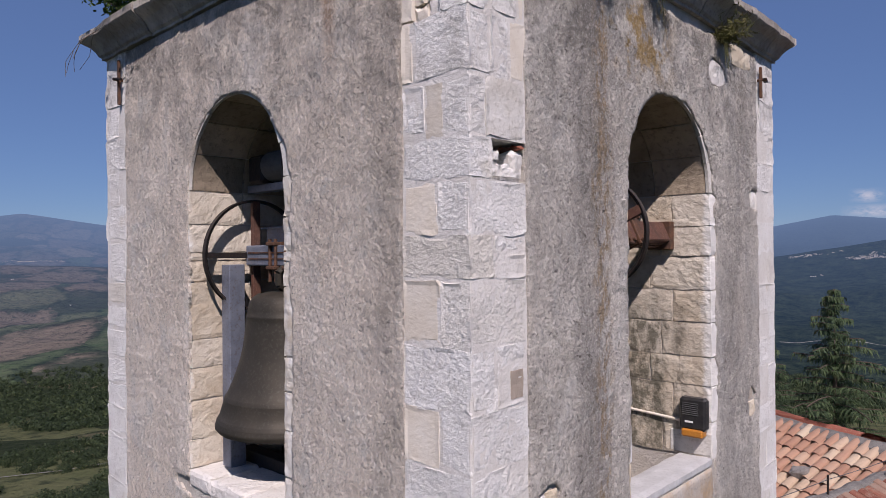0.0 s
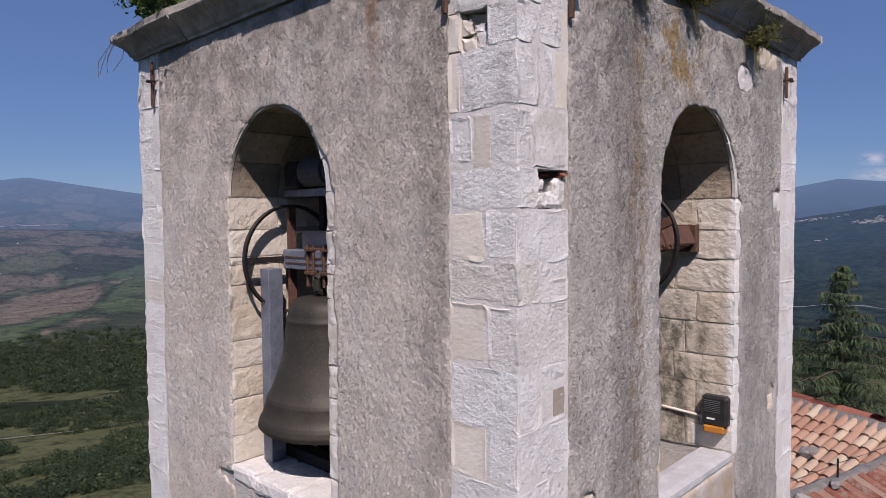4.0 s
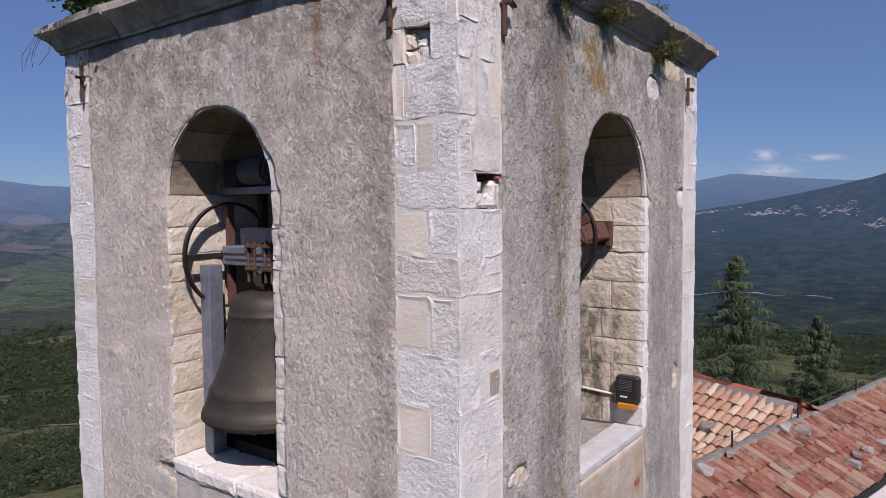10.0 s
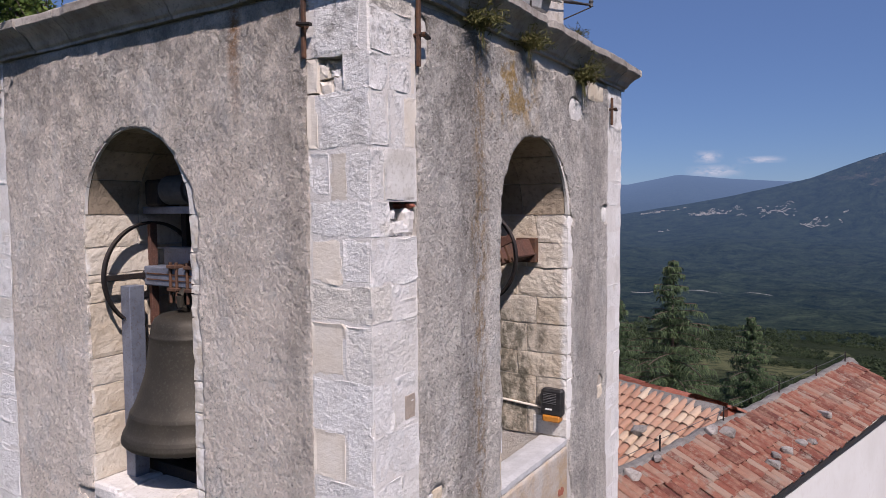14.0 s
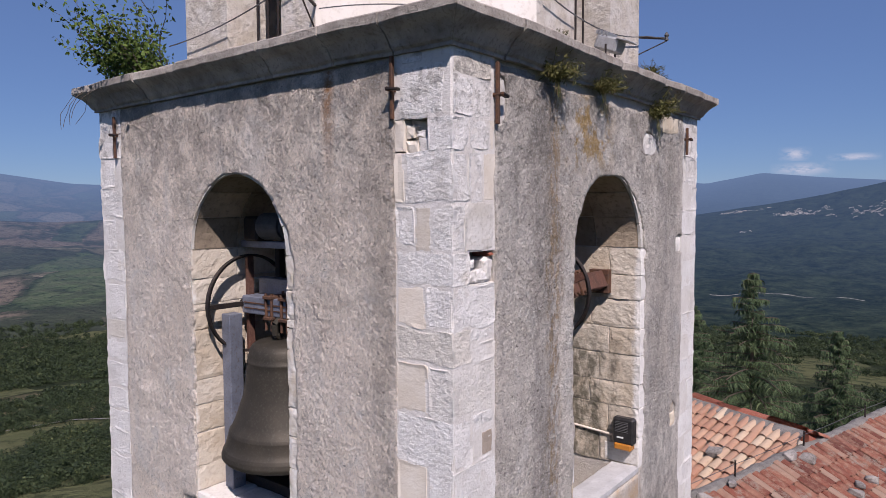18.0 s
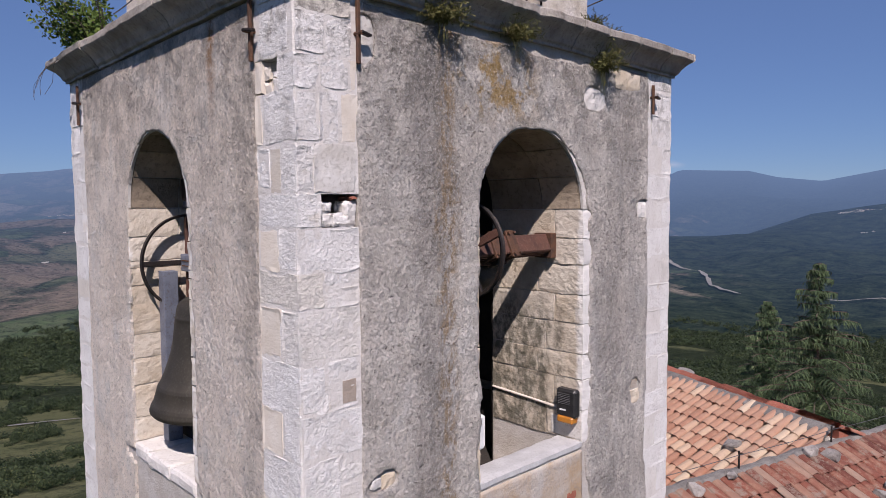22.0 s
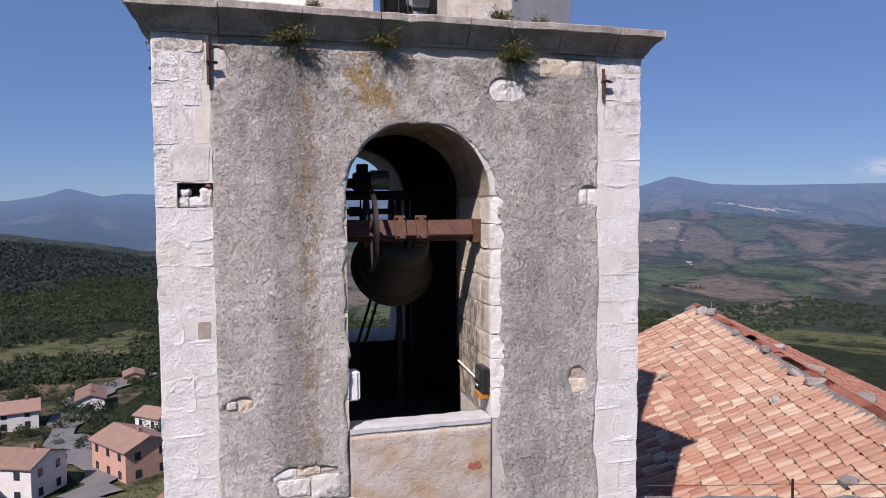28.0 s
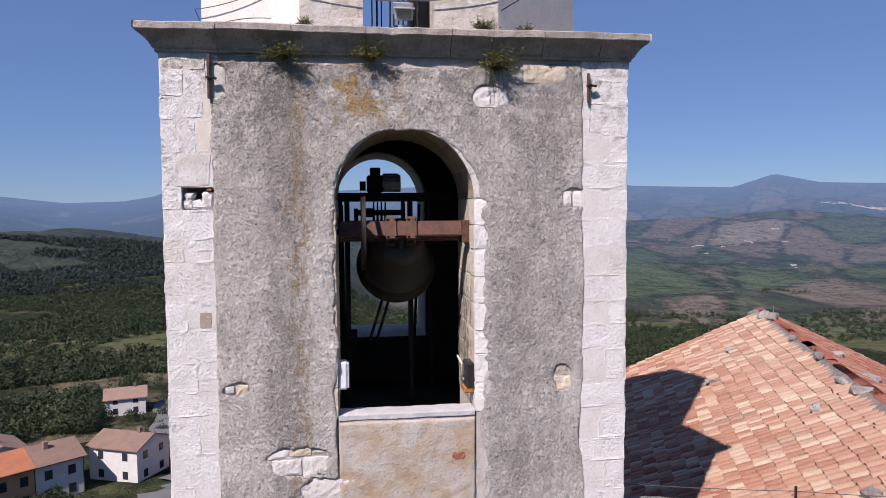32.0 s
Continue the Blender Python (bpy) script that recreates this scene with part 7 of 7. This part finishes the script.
def terrace(az, r, d, h, turn, label):
    """A row of joined dwellings under one ridge, each with its own paint and tiles."""
    x, y, z = polar(az, r)
    row = thing("terraced_house", (x, y, z - 0.4), label, "house", "village houses", turn=turn)
    rise, x0 = d * 0.22, -12.0
    for w, walls, tiles, drop in ((8.0, "cream_wall", "roof_orange", 0.0), (6.0, "orange_wall", "roof_orange", 0.04), (7.0, "white_wall", "roof_far", 0.1)):
        x1, top = x0 + w, h - drop
        part("house_wall", box((x0, -d / 2, -4.0), (x1, d / 2, top), 0.01), M[walls], row)
        vs = []
        for xx in (x0 + 0.02, x1 + (0.4 if walls == "white_wall" else 0.0)):
            vs += [(xx, -d / 2 - 0.5, top - 0.1), (xx, 0, top + rise), (xx, d / 2 + 0.5, top - 0.1), (xx, -d / 2 - 0.5, top - 0.28), (xx, 0, top + rise - 0.2), (xx, d / 2 + 0.5, top - 0.28)]
        mesh_ob("roof", vs, [(0, 1, 7, 6), (1, 2, 8, 7), (3, 9, 10, 4), (4, 10, 11, 5), (0, 6, 9, 3), (2, 5, 11, 8), (0, 3, 4, 1), (1, 4, 5, 2), (6, 7, 10, 9), (7, 8, 11, 10)], M[tiles], row, "orange tile roof" if tiles == "roof_orange" else "weathered brown tile roof")
        mesh_ob("gable", [(x1 - 0.02, -d / 2, top), (x1 - 0.02, d / 2, top), (x1 - 0.02, 0, top + rise - 0.18)], [(0, 1, 2)], M[walls], row)
        for side in (-1, 1):
            for u in (0.27, 0.75):
                for zz in (0.9, 3.9):
                    c = x0 + w * u
                    win = part("window", box((c - 0.5, side * d / 2 - 0.05, zz), (c + 0.5, side * d / 2 + 0.05, zz + 1.45), 0.0), M["glass"], row)
                    part("shutter", box((c - 0.62, side * (d / 2 + 0.03) - 0.04, zz - 0.06), (c - 0.5, side * (d / 2 + 0.03) + 0.04, zz + 1.5), 0.0), M["rust_wood"], win)
        bm = bmesh.new()
        bm_tube(bm, (x1 - 0.08, -d / 2 - 0.06, -3.0), (x1 - 0.08, -d / 2 - 0.06, top - 0.2), 0.06, 6)
        part("downpipe", bm, M["iron"], row)
        x0 = x1
    part("gutter", box((-12.0, -d / 2 - 0.62, h - 0.32), (x0 + 0.3, -d / 2 - 0.5, h - 0.2), 0.02), M["iron"], row)
    part("chimney", box((4.2, -1.6, h + 0.9), (4.9, -0.9, h + 2.4), 0.03), M["roof_far"], row)


terrace(116.6, 116, 9.0, 6.6, 132, "terrace of cream, orange and white dwellings under orange and brown tiles")
house(108.3, 120, 9.5, 8, 6.2, 68, M["white_wall"], "white gabled house with a brown tile roof by the bend")
house(108.4, 166, 8.4, 8, 4.6, 106, M["white_wall"], "white farmhouse with a dull purple-brown roof")
house(100.6, 122, 11.5, 8.5, 6.0, 38, M["pink_wall"], "pink rendered house with brown tile roof beside the road")
house(103.4, 176, 11, 6, 3.6, 12, M["white_wall"], "long low white house with a grey-brown roof", 1)
house(98.6, 150, 7, 6, 3.2, 50, M["white_wall"], "small white house with tile roof", 1)
house(92.5, 84, 11, 9, 6.0, 10, M["pink_wall"], "rendered house with a bright red tile roof under the tower")
house(90.0, 70, 12, 8, 5.0, 22, M["white_wall"], "old house with weathered tile roof below the tower")
house(95.6, 76, 9, 8, 5.2, 35, M["white_wall"], "white house with red tile roof among the trees")
house(87.0, 95, 9, 7, 5.0, 5, M["white_wall"], "plain house with grey-brown tile roof")
house(117.5, 132, 10, 8, 5.2, 40, M["white_wall"], "white house with tile roof at the village edge")
house(100.3, 205, 7, 5, 2.8, 12, M["pink_wall"], "low shed with a dark red roof in the meadow", 1, False)


def ribbon(name, pts, width, material, label, lift=0.35):
    """A road or stream bed laid on the land along az, r points."""
    pp = []
    for (a0, r0), (a1, r1) in zip(pts, pts[1:]):
        for i in range(10):
            t = i / 10
            pp.append((a0 + (a1 - a0) * t, r0 + (r1 - r0) * t))
    pp.append(pts[-1])
    xy = [Vector((-math.sin(math.radians(a)) * r, math.cos(math.radians(a)) * r)) for a, r in pp]
    verts, faces = [], []
    for i, p in enumerate(xy):
        d = (xy[min(i + 1, len(xy) - 1)] - xy[max(i - 1, 0)]).normalized()
        nn = Vector((-d.y, d.x)) * width / 2 * (0.4 + 1.1 * float(vnoise(i * 0.6, 3)))
        for q in (p + nn, p - nn):
            zz = float(land_height(np.array([q.x]), np.array([q.y]))[0])
            verts.append((q.x, q.y, zz + lift))
    for i in range(len(xy) - 1):
        faces.append((2 * i, 2 * i + 1, 2 * i + 3, 2 * i + 2))
    return tagged(mesh_ob(name, verts, faces, material), label, "road", kind="structure")


ribbon("road", [(107, 100), (104.6, 106), (103.0, 118), (103.8, 134), (105.6, 150), (104.0, 185), (99, 215)], 7.0, M["asphalt"], "pale asphalt road bending between the houses", 0.5)
ribbon("lane", [(62, 240), (68, 262), (73, 258), (80, 270)], 2.2, M["grey_mortar"], "pale country lane across the meadows", 0.5)
ribbon("stream_bed", [(22.5, 1050), (24.5, 1150), (25.5, 1400), (27.5, 1500), (29, 1750), (30.5, 1800)], 8.0, M["gravel"], "pale gravel river bed winding down the valley", 3.0)
ribbon("valley_road", [(6, 1080), (9, 1100), (13, 1120), (16.5, 1090)], 4.0, M["gravel"], "pale motorway strip across the valley", 5.0)


# ---- far hill towns: specks of pale houses on the slopes ----
def town(name, seed, count, az, r, label, big=1.0):
    rs = random.Random(seed)
    bm = bmesh.new()
    done = 0
    while done < count:
        a = rs.gauss((az[0] + az[1]) / 2, (az[1] - az[0]) / 4)
        rad = rs.gauss((r[0] + r[1]) / 2, (r[1] - r[0]) / 4)
        for j in range(rs.randint(1, 5)):
            a += rs.uniform(0.06, 0.16)
            rad += rs.uniform(-9, 9)
            x, y, z = polar(a, rad)
            q, hh = rs.uniform(0.8, 2.0) * big, rs.uniform(0.9, 2.4) * big
            bm_box(bm, (-q, -1.2, -4), (q, 1.2, hh), 0, Matrix.Translation((x, y, z)) @ pose(0, 0, 0, 0, 0, a + rs.uniform(-30, 30)))
            done += 1
    tagged(part(name, bm, M["town_wall"]), label, "town", kind="stuff")


town("hill_town", 1, 110, (8.4, 11.8), (2125, 2180), "pale hill town in rows along the far slope")
town("hill_town", 2, 70, (4.0, 7.6), (2050, 2140), "white houses scattered on the mountain flank")
town("hill_town", 6, 50, (1.5, 4.2), (1960, 2020), "white houses high on the mountain flank")
town("hill_town", 7, 40, (12.4, 15.2), (2225, 2240), "thin row of white houses on the far slope")
town("hill_town", 9, 7, (13.4, 14.0), (1985, 2005), "small white hamlet on the wooded slope")
town("hill_town", 3, 190, (47.4, 52.8), (3530, 3610), "pale town on the far ridge", 1.7)
town("hill_town", 4, 60, (71.5, 76.5), (3250, 3330), "distant white village under the peak", 1.3)
town("hill_town", 5, 34, (52, 66), (1300, 2200), "white farmhouses dotted over the far hills", 1.2)
town("hill_town", 8, 16, (69, 80), (1250, 1900), "white farmhouses among the western fields")


# ---- small clouds low over the far hills ----
for az, el, w, h in ((10.8, 4.0, 200, 110), (10.3, 2.85, 380, 110), (7.0, 3.6, 300, 60), (41.8, 3.05, 420, 170), (36.0, 3.0, 600, 110), (29.0, 3.4, 420, 70)):
    r = 4760.0
    x, y = -math.sin(math.radians(az)) * r, math.cos(math.radians(az)) * r
    z = 15 + r * math.tan(math.radians(el))
    c = mesh_ob("cloud", [(-w / 2, 0, -h / 2), (w / 2, 0, -h / 2), (w / 2, 0, h / 2), (-w / 2, 0, h / 2)], [(0, 1, 2, 3)], M["cloud"])
    c.matrix_basis = pose(x, y, z, 0, 0, az)
    tagged(c, "small pale cloud low over the distant hills", "cloud", "clouds", "structure")
